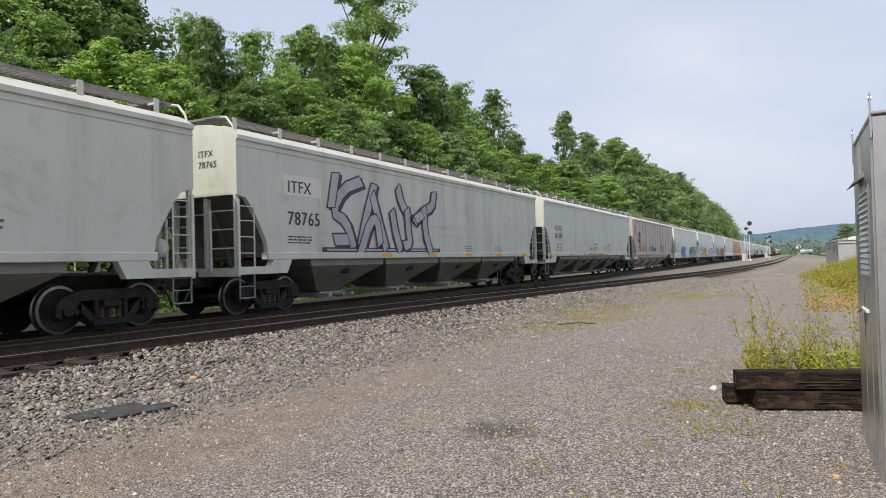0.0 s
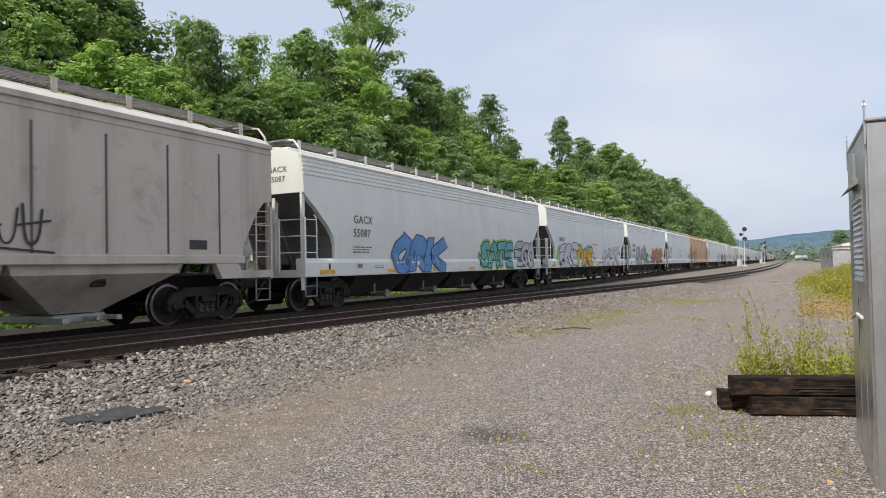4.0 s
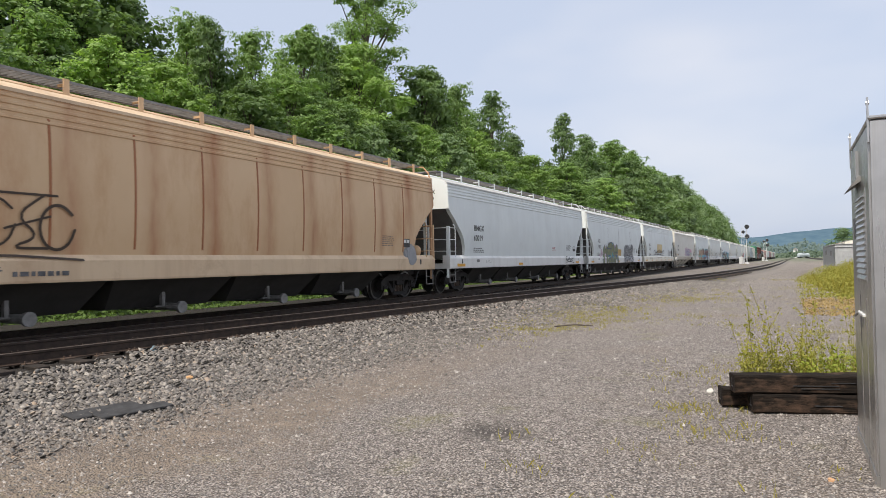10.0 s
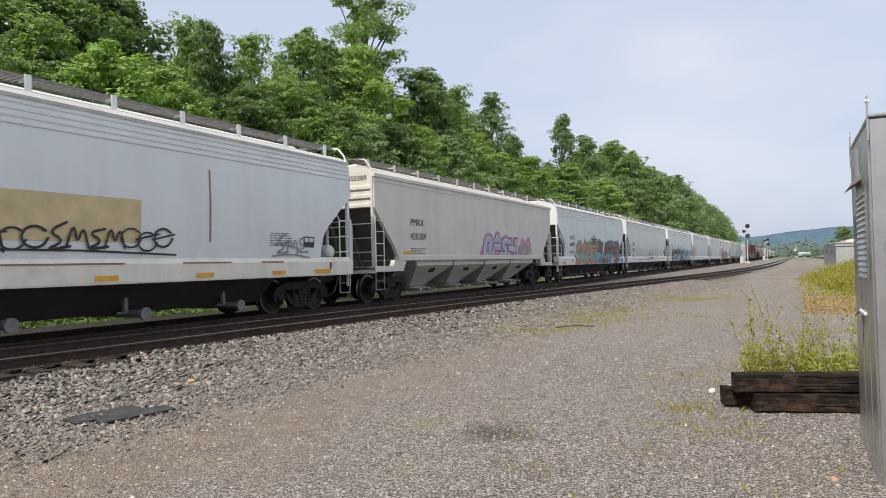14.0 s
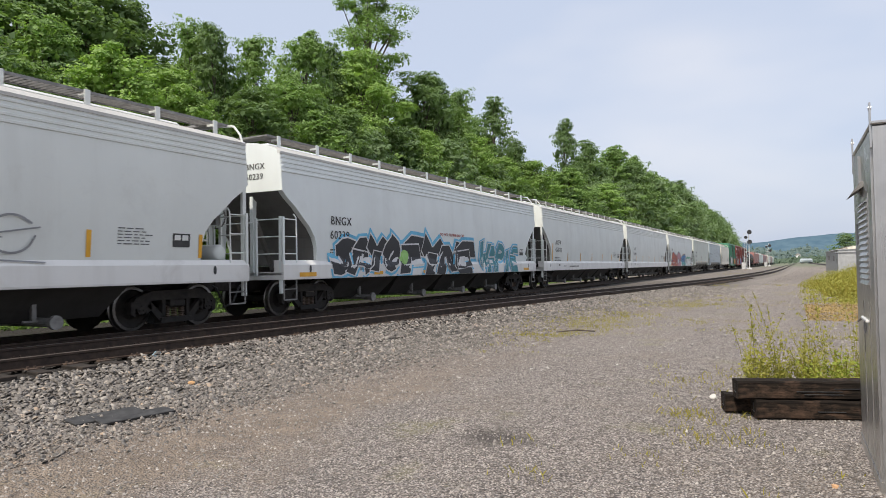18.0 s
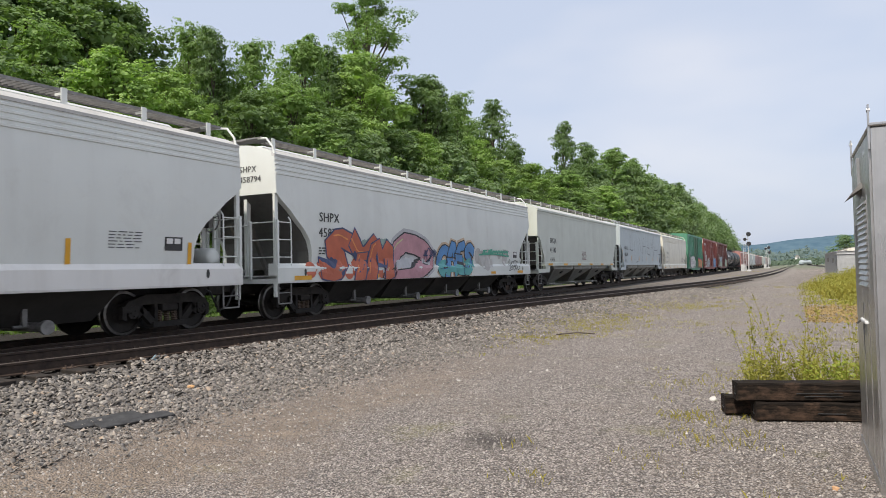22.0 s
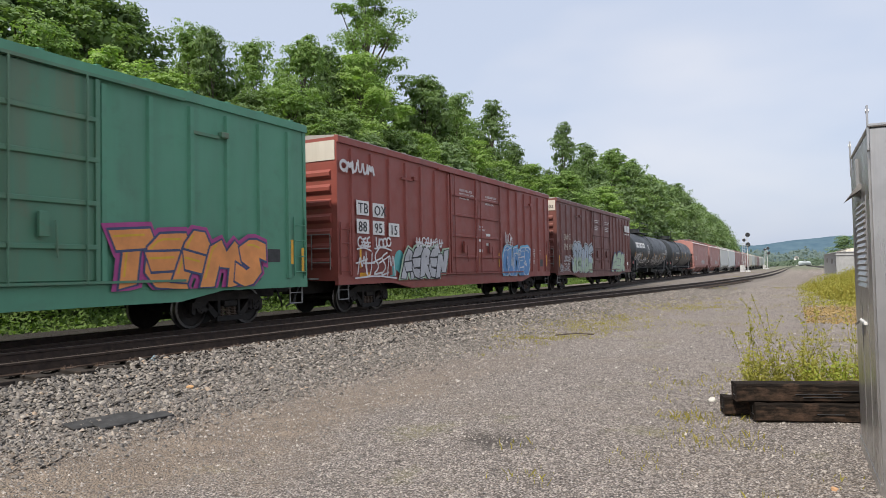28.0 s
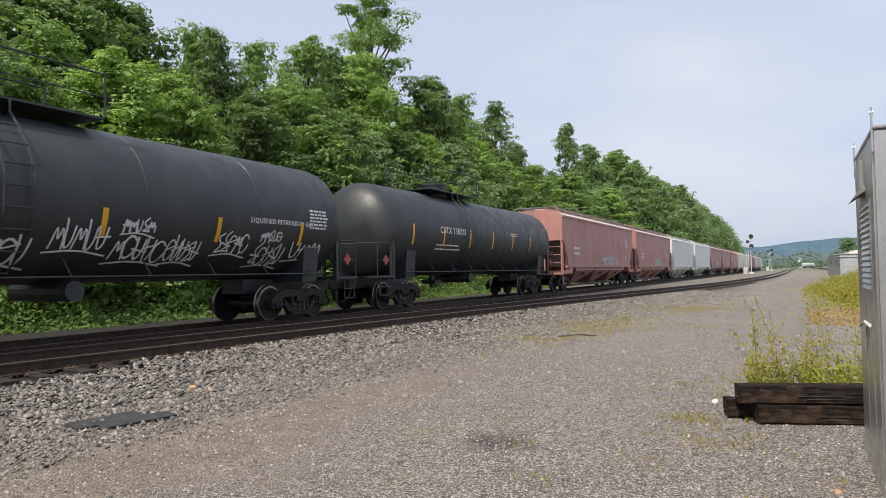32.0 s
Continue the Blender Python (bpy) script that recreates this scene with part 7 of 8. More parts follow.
def tree_proto(seed, height, radius, leaves, size, mat, lobes=34, base=0.22, spread=1.0, label="", shape=1.0):
    """A tapered trunk with limbs; each limb ends in a bough of many small leafy sprays, dense above and open below."""
    rng = np.random.default_rng(seed)
    t = tagged(new("tree"), label, "tree", "trees on the bank")
    g = Geo()
    lean = rng.uniform(-0.04, 0.04, 2)
    spine = [Vector((lean[0] * height * f ** 2, lean[1] * height * f ** 2, height * f)) for f in (0, 0.12, 0.3, 0.5, 0.7, 0.88)]
    thick = 0.017 * height
    for k in range(5):
        g.cyl(spine[k], spine[k + 1], thick * (1 - 0.17 * k), 9, thick * (1 - 0.17 * (k + 1)), False)
    pts, nrm, core, core_n = [], [], [], []
    per = leaves // lobes
    for k in range(lobes):
        f = base + (1 - base) * ((k + 0.5) / lobes) ** 0.9
        prof = math.sin(math.pi * min(1.0, (0.16 + 0.84 * (f - base) / (1 - base))) ** shape) ** 0.62
        a = 2.399 * k + rng.uniform(-0.6, 0.6)
        rr = radius * max(0.16, prof) * rng.uniform(0.35, 1.05)
        c = np.array([math.cos(a) * rr + lean[0] * height * f * f, math.sin(a) * rr + lean[1] * height * f * f, height * min(0.96, f) - 0.4 + rng.uniform(-0.4, 0.3)])
        lobe = radius * rng.uniform(0.26, 0.50) * (0.72 + 0.45 * prof) * spread
        root = Vector((lean[0] * height * f * f * 0.7, lean[1] * height * f * f * 0.7, max(height * 0.1, height * f * 0.82 - 0.5 * rr)))
        g.cyl(root, Vector(c), thick * 0.28, 5, thick * 0.06, False)
        m = int(per * rng.uniform(0.6, 1.4))
        n = int(rng.integers(9, 16))
        way = rng.normal(size=(n, 3))
        way /= np.linalg.norm(way, axis=1, keepdims=True)
        way[:, 2] = np.where(way[:, 2] < -0.3, -way[:, 2], way[:, 2])
        out = rng.uniform(0.55, 1.0, (n, 1))
        tip = way * out * lobe * np.array([1.12, 1.12, 0.78])
        wide = lobe * rng.uniform(0.24, 0.46, n)
        i = rng.integers(0, n, m)
        d = rng.normal(size=(m, 3))
        d /= np.linalg.norm(d, axis=1, keepdims=True)
        d[:, 2] = np.where(d[:, 2] < -0.4, -d[:, 2] * 0.7, d[:, 2])
        pts.append(c + tip[i] + d * wide[i, None] * (0.55 + 0.65 * rng.random((m, 1)) ** 0.7) * np.array([1.2, 1.2, 0.55]))
        nrm.append(d * 0.45 + way[i] * 0.35 + np.array([0, 0, 0.65]) + rng.normal(size=(m, 3)) * 0.34)
        # the shaded inner leaves close the bough
        q = max(4, m // 9)
        e = rng.normal(size=(q, 3)) * lobe * 0.30
        core.append(c + e * np.array([1.1, 1.1, 0.75]) - np.array([0, 0, lobe * 0.08]))
        core_n.append(rng.normal(size=(q, 3)))
    part("trunk", g, BARK, t)
    blades = np.concatenate([cards(np.concatenate(pts), np.concatenate(nrm), size, rng), cards(np.concatenate(core), np.concatenate(core_n), size * 2.1, rng)])
    part("crown", quads_mesh("crown", blades, mat), None, t)
    return t


PROTO = [
    tree_proto(1, 12.0, 2.6, 20000, 0.083, LEAF[0], 40, 0.12, label="dense broadleaf tree on the wooded bank"),
    tree_proto(2, 12.0, 2.6, 20000, 0.081, LEAF[1], 36, 0.12, label="bright green broadleaf tree on the wooded bank"),
    tree_proto(3, 12.0, 2.2, 19000, 0.080, LEAF[2], 40, 0.12, label="dark slender broadleaf tree on the wooded bank"),
    tree_proto(4, 12.0, 2.7, 20000, 0.083, LEAF[0], 44, 0.10, label="spreading broadleaf tree on the wooded bank"),
    tree_proto(5, 12.0, 2.0, 22000, 0.044, LEAF[0], 44, 0.48, 0.66, "tall thin-crowned tree standing above the woods", 1.25),
]
MID = [
    tree_proto(10, 12.0, 3.9, 7000, 0.16, LEAF[3], 40, 0.10, label="broadleaf tree deeper in the wooded bank"),
    tree_proto(11, 12.0, 3.3, 6200, 0.17, LEAF[0], 36, 0.12, label="green broadleaf tree deeper in the woods"),
    tree_proto(12, 12.0, 3.4, 6200, 0.16, LEAF[2], 38, 0.12, label="dark broadleaf tree deeper in the woods"),
]
FAR = [
    tree_proto(6, 12.0, 4.0, 5600, 0.185, LEAF[3], 38, 0.08, label="distant broadleaf tree beside the track"),
    tree_proto(7, 12.0, 3.3, 5600, 0.175, LEAF[2], 36, 0.10, label="distant dark broadleaf tree beside the track"),
]
SHRUB = [
    tree_proto(8, 4.2, 2.1, 4200, 0.086, LEAF[1], 26, 0.05, label="bright green shrub at the foot of the bank"),
    tree_proto(9, 4.2, 2.3, 4200, 0.09, LEAF[0], 26, 0.05, label="leafy green shrub at the foot of the bank"),
]
for ob in SHRUB:
    tagged(ob, category="shrub", group="shrubs at the foot of the bank")
    ob.name = "shrub"


def plant(proto, x, y, top, spin, wide=1.0):
    """Sets a copy on the ground so that it reaches the height top."""
    z = float(lot(x, y)) - 0.1
    s = (top - z) / (4.2 if proto in SHRUB else 12.0)
    ob = copy_thing(proto, Matrix.Identity(4))
    ob.matrix_basis = Matrix.Translation((x, y, z)) @ Matrix.Rotation(spin, 4, "Z") @ Matrix.Diagonal((s * wide, s * wide, s, 1))
    return ob


rng = random.Random(44)
# the trees that make the wood's outline: place, height of the top, reach of the crown, kind
BANK = [
    (-30.0, 18.3, 14.6, 2.21, 2), (-29.0, 20.3, 14.6, 2.05, 2), (-28.0, 22.3, 14.4, 1.66, 2), (-26.0, 16.5, 11.2, 1.53, 0), (-30.0, 27.6, 15.3, 1.41, 0), (-28.0, 27.9, 14.8, 1.05, 2),
    (-28.0, 31.1, 15.2, 1.50, 0), (-28.0, 35.4, 16.6, 1.75, 0), (-29.0, 39.2, 17.0, 1.19, 2), (-23.5, 17.8, 9.7, 1.75, 1), (-23.5, 20.5, 9.7, 1.55, 1), (-23.0, 21.9, 8.7, 0.99, 1),
    (-24.0, 15.2, 8.6, 1.21, 0), (-25.0, 26.9, 10.6, 1.60, 2), (-25.5, 30.6, 11.8, 1.92, 0), (-25.0, 33.0, 11.4, 1.51, 2), (-27.0, 41.0, 16.9, 2.33, 1), (-31.0, 47.2, 25.0, 3.0, 4),
    (-28.0, 51.2, 18.0, 1.92, 2), (-27.0, 53.1, 17.8, 1.08, 2), (-27.0, 56.7, 17.7, 1.76, 0), (-24.0, 33.9, 10.5, 1.35, 2), (-24.5, 40.6, 11.0, 1.95, 2), (-24.0, 44.2, 11.2, 1.65, 1),
    (-27.0, 64.7, 18.4, 1.55, 2), (-25.0, 55.4, 12.7, 1.90, 1), (-27.0, 71.6, 15.3, 1.50, 2), (-24.5, 60.1, 11.4, 2.02, 1), (-25.0, 71.0, 12.6, 2.34, 1), (-27.0, 88.3, 20.6, 1.42, 2),
    (-27.0, 102.5, 20.1, 2.13, 2), (-27.0, 115.2, 21.3, 3.22, 0), (-25.0, 86.2, 13.7, 2.61, 0), (-26.0, 126.9, 21.0, 2.47, 0), (-24.5, 98.7, 12.8, 2.94, 1), (-26.0, 145.0, 19.9, 3.25, 0),
    (-26.0, 174.7, 21.4, 3.59, 2),
]
REACH = (3.3, 3.2, 2.7, 3.4, 2.7)
for x, y, top, reach, kind in BANK:
    z = float(lot(x, y)) - 0.1
    proto = PROTO[3] if kind == 0 and rng.random() < 0.5 else PROTO[kind]
    plant(proto, x, y, top + 0.25, rng.uniform(0, 6.28), max(0.62, 1.75 * reach / (REACH[kind] * (top - z) / 12.0)))
# the skyline of the deeper wood: place along the bank and height of the tops
SKY_Y = [8, 14, 19, 22, 25, 28, 32, 38, 47, 53, 58, 62, 66, 70, 77, 83, 93, 110, 134, 161, 189, 221, 258, 298, 332, 345, 380]
SKY_Z = [13.5, 12.8, 12.0, 11.0, 11.2, 11.6, 12.6, 13.6, 13.8, 13.8, 14.0, 13.0, 12.0, 11.0, 11.6, 14.6, 16.0, 18.0, 18.2, 19.4, 19.2, 19.0, 18.4, 15.6, 12.6, 11.0, 8]


def skyline(y):
    return float(np.interp(y, SKY_Y, SKY_Z))


for x0, y0, y1, step, share in ((-25.5, 12, 100, 5.0, 0.76), (-32.5, 12, 118, 4.4, 0.98)):
    y = y0
    while y < y1:
        x = x0 + rng.uniform(-1.2, 1.2)
        k = -x / 24.0
        plant(rng.choice(MID), x, y, 1.18 + (skyline(y / k) - 1.18) * k * share * rng.uniform(0.9, 1.03), rng.uniform(0, 6.28), rng.uniform(0.75, 1.0))
        y += rng.uniform(0.8, 1.2) * step
y = 8.0
while y < 110:
    x = -22.6 + rng.uniform(-0.9, 0.6)
    plant(rng.choice(SHRUB), x, y, rng.uniform(3.4, 6.4), rng.uniform(0, 6.28), rng.uniform(0.9, 1.3))
    y += rng.uniform(2.4, 4.0)
y = 100.0
while y < 385:
    for x0 in (-25.0, -32.0):
        x = x0 + rng.uniform(-1.6, 1.6)
        k = -x / 24.0
        plant(rng.choice(FAR), x, y + rng.uniform(-2, 2), 1.18 + (skyline(y / k) - 1.18) * k * rng.uniform(0.76, 1.02), rng.uniform(0, 6.28), rng.uniform(0.7, 1.05))
    y += rng.uniform(5.5, 8.0)
for px, py, pt in ((17.8, 300.0, 11.6), (24.5, 312.0, 13.0), (33.0, 305.0, 13.0)):
    plant(FAR[0], px, py, pt, px, 1.2)
for ob in PROTO + MID + FAR + SHRUB:
    for o in (*ob.children, ob):
        bpy.data.objects.remove(o)


def weeds(name, label, n, where, height, size, mat, seed, stalk=None):
    """Low leafy growth: many blades over a stretch of ground, as one growth."""
    rg = np.random.default_rng(seed)
    x, y = where(rg, n)
    h = height(rg, x, y)
    z = lot(x, y) + h * rg.random(len(x)) ** 0.7
    c = np.stack([x, y, z], -1)
    nr = rg.normal(size=(len(x), 3)) * 0.6 + np.array([0.3, -0.3, 0.7])
    me = quads_mesh(name, cards(c, nr, size, rg), mat)
    return tagged(new(name, me), label, name.replace("_", " "), kind="stuff")


WEED = leaf_material("roadside_weeds", (0.075, 0.135, 0.036), (0.19, 0.285, 0.078))
GOLD = leaf_material("yellow_green_grass", (0.17, 0.165, 0.030), (0.34, 0.29, 0.055), 0.3)
patchy = lambda x, y: 0.5 + 0.5 * np.sin(y * 0.8 + 1.3 * np.sin(y * 0.33)) * np.cos(x * 1.1 + y * 0.21)
weeds("bank_weeds", "tangled green weeds behind the tracks", 52000, lambda r, n: (r.uniform(-22.6, -18.6, n), r.uniform(2, 80, n)),
      lambda r, x, y: (0.08 + 1.75 * np.clip((-18.7 - x) / 2.6, 0, 1)) * (0.4 + patchy(x, y)), 0.068, WEED, 71)


def tufts(name, label, centers, blades, height, spread, mat, seed, lean=0.35, wide=0.006):
    """Grass and stalk blades rising from tufts, as one growth."""
    rg = np.random.default_rng(seed)
    n = len(centers) * blades
    c = np.repeat(np.asarray(centers, float), blades, axis=0)
    x, y = c[:, 0] + rg.normal(size=n) * spread, c[:, 1] + rg.normal(size=n) * spread
    z = lot(x, y)
    h = c[:, 2] * height * rg.uniform(0.35, 1.1, n)
    a = rg.uniform(0, 6.283, n)
    lx, ly = np.cos(a) * h * lean * rg.random(n), np.sin(a) * h * lean * rg.random(n)
    w = wide * rg.uniform(0.7, 1.5, n)
    b = rg.uniform(0, 6.283, n)
    wx, wy = np.cos(b) * w, np.sin(b) * w
    v = np.stack([np.stack([x - wx, y - wy, z], -1), np.stack([x + wx, y + wy, z], -1), np.stack([x + wx * 0.7 + lx * 0.45, y + wy * 0.7 + ly * 0.45, z + h * 0.62], -1), np.stack([x + lx, y + ly, z + h], -1)], 1)
    return tagged(new(name, quads_mesh(name, v, mat)), label, name.replace("_", " "), kind="stuff")


rg = np.random.default_rng(9)
# tall yellowing weeds at the edge of the yard
GOLDENROD = leaf_material("goldenrod_leaves", (0.15, 0.17, 0.03), (0.36, 0.34, 0.07), 0.3)
mound = lambda x, y: np.clip((x + 0.1 - 0.015 * (y - 30)) / 2.8, 0.03, 1) ** 0.8 * np.clip((y - 27) / 10, 0.06, 1) * (0.5 + 0.5 * patchy(x * 1.4, y * 0.9))
weeds("tall_weeds", "tall yellow-green weeds at the edge of the yard", 15000, lambda r, n: (0.1 + 4.3 * r.random(n) ** 0.5, 29.0 + 30 * r.random(n) ** 1.1),
      lambda r, x, y: 1.6 * mound(x, y), 0.042, GOLDENROD, 72)
spots = np.stack([0.1 + 4.2 * rg.random(300) ** 0.5, rg.uniform(28, 56, 300), rg.uniform(0.5, 1.0, 300)], -1)
spots[:, 2] *= mound(spots[:, 0], spots[:, 1])
tufts("tall_grass", "tall yellow-green grass at the edge of the yard", spots, 30, 1.6, 0.2, GOLD, 3, 0.5, 0.009)
weeds("dry_weeds", "low dry orange-brown weeds beside the grass", 5000, lambda r, n: (r.uniform(0.3, 3.4, n), r.uniform(21, 29, n)),
      lambda r, x, y: 0.05 + 0.12 * r.random(len(x)) * patchy(x * 2, y), 0.035, leaf_material("dry_weed_leaves", (0.24, 0.16, 0.07), (0.40, 0.29, 0.13), 0.2), 75)


def stalks(name, label, places, seed, mat, leaf):
    """Upright weed stalks with small leaves along them, one plant each."""
    rn = np.random.default_rng(seed)
    for x, y, h in places:
        z = float(lot(x, y))
        p = tagged(new(name), label, "weed", "weeds behind the sleepers")
        g = Geo()
        pts = []
        for s in range(rn.integers(3, 6)):
            a, l = rn.uniform(0, 6.28), rn.uniform(0.05, 0.4)
            hh = h * rn.uniform(0.6, 1.05)
            line = [Vector((x + math.cos(a) * l * hh * f * f, y + math.sin(a) * l * hh * f * f, z + hh * f)) for f in (0, 0.35, 0.7, 1.0)]
            g.tube(line, 0.003, 4)
            for f in rn.uniform(0.12, 1.0, int(48 * hh + 10)):
                q = Vector((x + math.cos(a) * l * hh * f * f, y + math.sin(a) * l * hh * f * f, z + hh * f))
                k = 0.055 * (1.25 - f)
                pts.append((q.x + rn.normal() * k, q.y + rn.normal() * k, q.z + rn.normal() * 0.02))
        part("stem", g, mat, p)
        part("leaves", quads_mesh("leaves", cards(np.array(pts), rn.normal(size=(len(pts), 3)) * 0.6 + np.array([0.2, -0.4, 0.6]), 0.0175, rn), leaf), None, p)


stalks("weed_plant", "thin yellow-green weed growing behind sleepers", [(rg.uniform(-0.55, 1.0), rg.uniform(8.55, 9.5), rg.uniform(0.35, 0.8)) for _ in range(46)] +
       [(-0.42, 8.75, 1.15), (-0.2, 8.9, 1.3), (0.05, 8.8, 1.05), (0.3, 9.0, 1.35), (-0.5, 8.6, 0.95), (0.6, 9.1, 1.25), (0.15, 9.2, 1.2)], 8, GOLD, GOLDENROD)
stalks("weed_plant", "bushy bright green weed growing behind sleepers", [(rg.uniform(0.1, 1.2), rg.uniform(8.5, 9.2), rg.uniform(0.45, 0.62)) for _ in range(26)], 9, GOLD,
       leaf_material("bright_weed_leaves", (0.16, 0.22, 0.03), (0.34, 0.40, 0.06), 0.35))
# sparse grass on the gravel
pts = []
for _ in range(1500):
    px, py = rg.uniform(-6.0, 3.0), rg.uniform(4, 55)
    if math.sin(px * 0.9 + 0.5 * py) + math.sin(py * 0.37 - px * 0.4) + rg.uniform(-0.4, 0.4) > 1.05:
        pts.append((px, py, rg.uniform(0.4, 1.0)))
for cx, cy, n, s in ((-5.4, 16.0, 90, 0.6), (-5.4, 19.4, 200, 0.8), (-5.2, 22.8, 120, 0.8), (-4.3, 29.0, 220, 1.2), (-6.2, 96.0, 60, 2.5), (0.3, 16.7, 40, 0.8), (-0.9, 10.4, 30, 0.5), (-0.9, 7.9, 18, 0.25), (-0.75, 6.9, 10, 0.2), (-1.3, 4.0, 6, 0.1), (-2.5, 30, 60, 2.0), (-8.0, 150, 60, 3.0)):
    for _ in range(n):
        pts.append((cx + rg.normal() * s, cy + rg.normal() * s * 1.3, rg.uniform(0.4, 1.0)))
tufts("sparse_grass", "sparse short yellow-green grass on the gravel", pts, 14, 0.085, 0.11, GOLD, 5, 1.0, 0.0042)


# things in the yard
def brushed():
    """Mill-finish aluminium gone dull, with faint upright streaks."""
    m, nt, b = material("dull_mill_aluminium", 0.4, 0.9)
    v = coords(nt, (22, 22, 0.6))
    n = noise_of(nt, coords(nt), 2.4, 5, 0.6)
    col = ramp(nt, n, [(0.3, (0.40, 0.40, 0.395)), (0.7, (0.55, 0.545, 0.535))])
    nt.links.new(mix(nt, ramp(nt, noise_of(nt, v, 1.0, 5, 0.6), [(0.5, grey(0)), (0.72, grey(0.5))]), col, (0.30, 0.295, 0.285)), b.inputs["Base Color"])
    nt.links.new(ramp(nt, noise_of(nt, v, 2, 4), [(0.3, grey(0.24)), (0.7, grey(0.44))]), b.inputs["Roughness"])
    bump(nt, b, noise_of(nt, coords(nt, (1, 1, 0.5)), 1.6, 3), 0.12, 0.02)
    return m


ALU = brushed()


def relay_cabinet():
    c = tagged(new("relay_cabinet"), "brushed aluminium trackside equipment cabinet with louvres and lifting eyes", "cabinet")
    c.location = (0.514, 5.62, 0)
    z0, z1 = -0.46, 2.13
    w, d = 0.95, 1.64
    part("body", Geo().box((0, 0, z0), (w, d, z1), bev=0.012), ALU, c)
    part("roof", Geo().box((-0.012, -0.015, z1), (w + 0.03, d + 0.01, z1 + 0.025), bev=0.008), ALU, c)
    for y in (0.015, d - 0.03):
        part("lifting_eye", Geo().box((-0.016, y - 0.01, z1 - 0.16), (-0.004, y + 0.022, z1 + 0.16), bev=0.003).cyl((-0.02, y + 0.006, z1 + 0.12), (0.0, y + 0.006, z1 + 0.12), 0.016, 8), ALU, c)
    door = part("door", Geo().box((-0.014, 0.05, z0 + 0.10), (0.001, d - 0.08, z1 - 0.10), bev=0.006), ALU, c)
    vent = part("louvre_panel", Geo().box((-0.019, 0.30, 0.98), (-0.013, 1.02, 1.68)), ALU, door)
    for k in range(15):
        z = 1.0 + 0.044 * k
        part("louvre", once("louvre", lambda: Geo().prism([(-0.036, 0.0), (-0.018, 0.0), (-0.018, 0.030)], 0.33, 0.99, "y").mesh("louvre")), ALU, vent, m=pose(0, 0, z))
    part("vent_hood", Geo().prism([(-0.10, 1.70), (-0.012, 1.76), (-0.012, 1.80), (-0.03, 1.80)], 0.62, 1.20, "y"), M["galv"], c)
    part("hinge_post", Geo().box((-0.034, 0.80, 1.80), (-0.012, 0.86, 2.02)), ALU, c)
    part("nameplate", Geo().box((-0.018, 1.22, 1.32), (-0.013, 1.38, 1.50)), M["galv"], door)
    for k in range(2):
        part("panel_seam", Geo().box((-0.018, 0.42 + 0.5 * k, z0 + 0.15), (-0.0135, 0.43 + 0.5 * k, 0.86)), M["galv"], door)
    latch = part("latch", Geo().box((-0.035, 0.55, 0.70), (-0.013, 0.98, 0.73), bev=0.008), M["white"], door, "white latch bar")
    part("padlock", Geo().cyl((-0.03, 0.96, 0.71), (-0.05, 1.04, 0.68), 0.009, 6).box((-0.03, 0.80, 0.60), (-0.018, 0.84, 0.69), bev=0.004), M["galv"], latch)
    part("kick_plate", Geo().box((-0.02, 0.03, z0), (0.0, d - 0.03, z0 + 0.1)), ALU, c)


relay_cabinet()


def old_timber():
    """Creosoted wood gone black, with grain along its length and bare brown wear."""
    m, nt, b = material("weathered_creosoted_timber", 0.95)
    grain = noise_of(nt, coords(nt, (1.2, 26, 26)), 1.6, 6, 0.7)
    col = ramp(nt, grain, [(0.35, (0.006, 0.005, 0.0045)), (0.72, (0.034, 0.026, 0.020))])
    worn = ramp(nt, noise_of(nt, coords(nt, (1, 2.4, 2.4)), 3.2, 8, 0.72), [(0.50, grey(0)), (0.68, grey(0.8))])
    nt.links.new(mix(nt, worn, col, (0.115, 0.072, 0.050)), b.inputs["Base Color"])
    b.inputs["Specular IOR Level"].default_value = 0.15
    bump(nt, b, grain, 0.8, 0.012)
    return m


TIMBER = old_timber()


def old_sleeper(x, y, z, length, turn, label, tilt=0.0):
    # rings of eight points along the length, worn uneven at the arrises
    ring = [(-0.12, 0.016), (-0.104, 0), (0.104, 0), (0.12, 0.016), (0.12, 0.174), (0.104, 0.19), (-0.104, 0.19), (-0.12, 0.174)]
    g, n = Geo(), 30
    v = []
    for k in range(n + 1):
        for a, b in ring:
            q = Vector((length * k / n * 6, a * 9 + y, b * 9 + z * 7))
            worn = 0.010 * noise.noise(q) + 0.007 * noise.noise(q * 3.1)
            v.append((length * k / n, a * (1 - 0.06 * abs(noise.noise(q * 1.7))) + worn * 0.6, b + (worn if b > 0.1 else 0.0)))
    g.add(v, [(k * 8 + i, k * 8 + (i + 1) % 8, k * 8 + 8 + (i + 1) % 8, k * 8 + 8 + i) for k in range(n) for i in range(8)] + [tuple(range(8)), tuple(range(n * 8, n * 8 + 8))])
    o = tagged(new("railway_sleeper"), label, "wooden sleeper", "stacked sleepers")
    o.matrix_basis = pose(x, y, z, 0, tilt, turn)
    part("timber", g, TIMBER, o)
    rn = random.Random(int(x * 100))
    for k in range(4):
        a = rn.uniform(0.1, length - 0.5)
        part("split", Geo().box((a, -0.127, 0.05 + 0.03 * k), (a + rn.uniform(0.2, 0.5), -0.115, 0.058 + 0.03 * k)), M["black"], o)
    part("end_crack", Geo().box((-0.004, -0.05, 0.06), (0.01, 0.04, 0.068)).box((-0.004, -0.01, 0.05), (0.01, -0.004, 0.15)), M["black"], o)
    return o


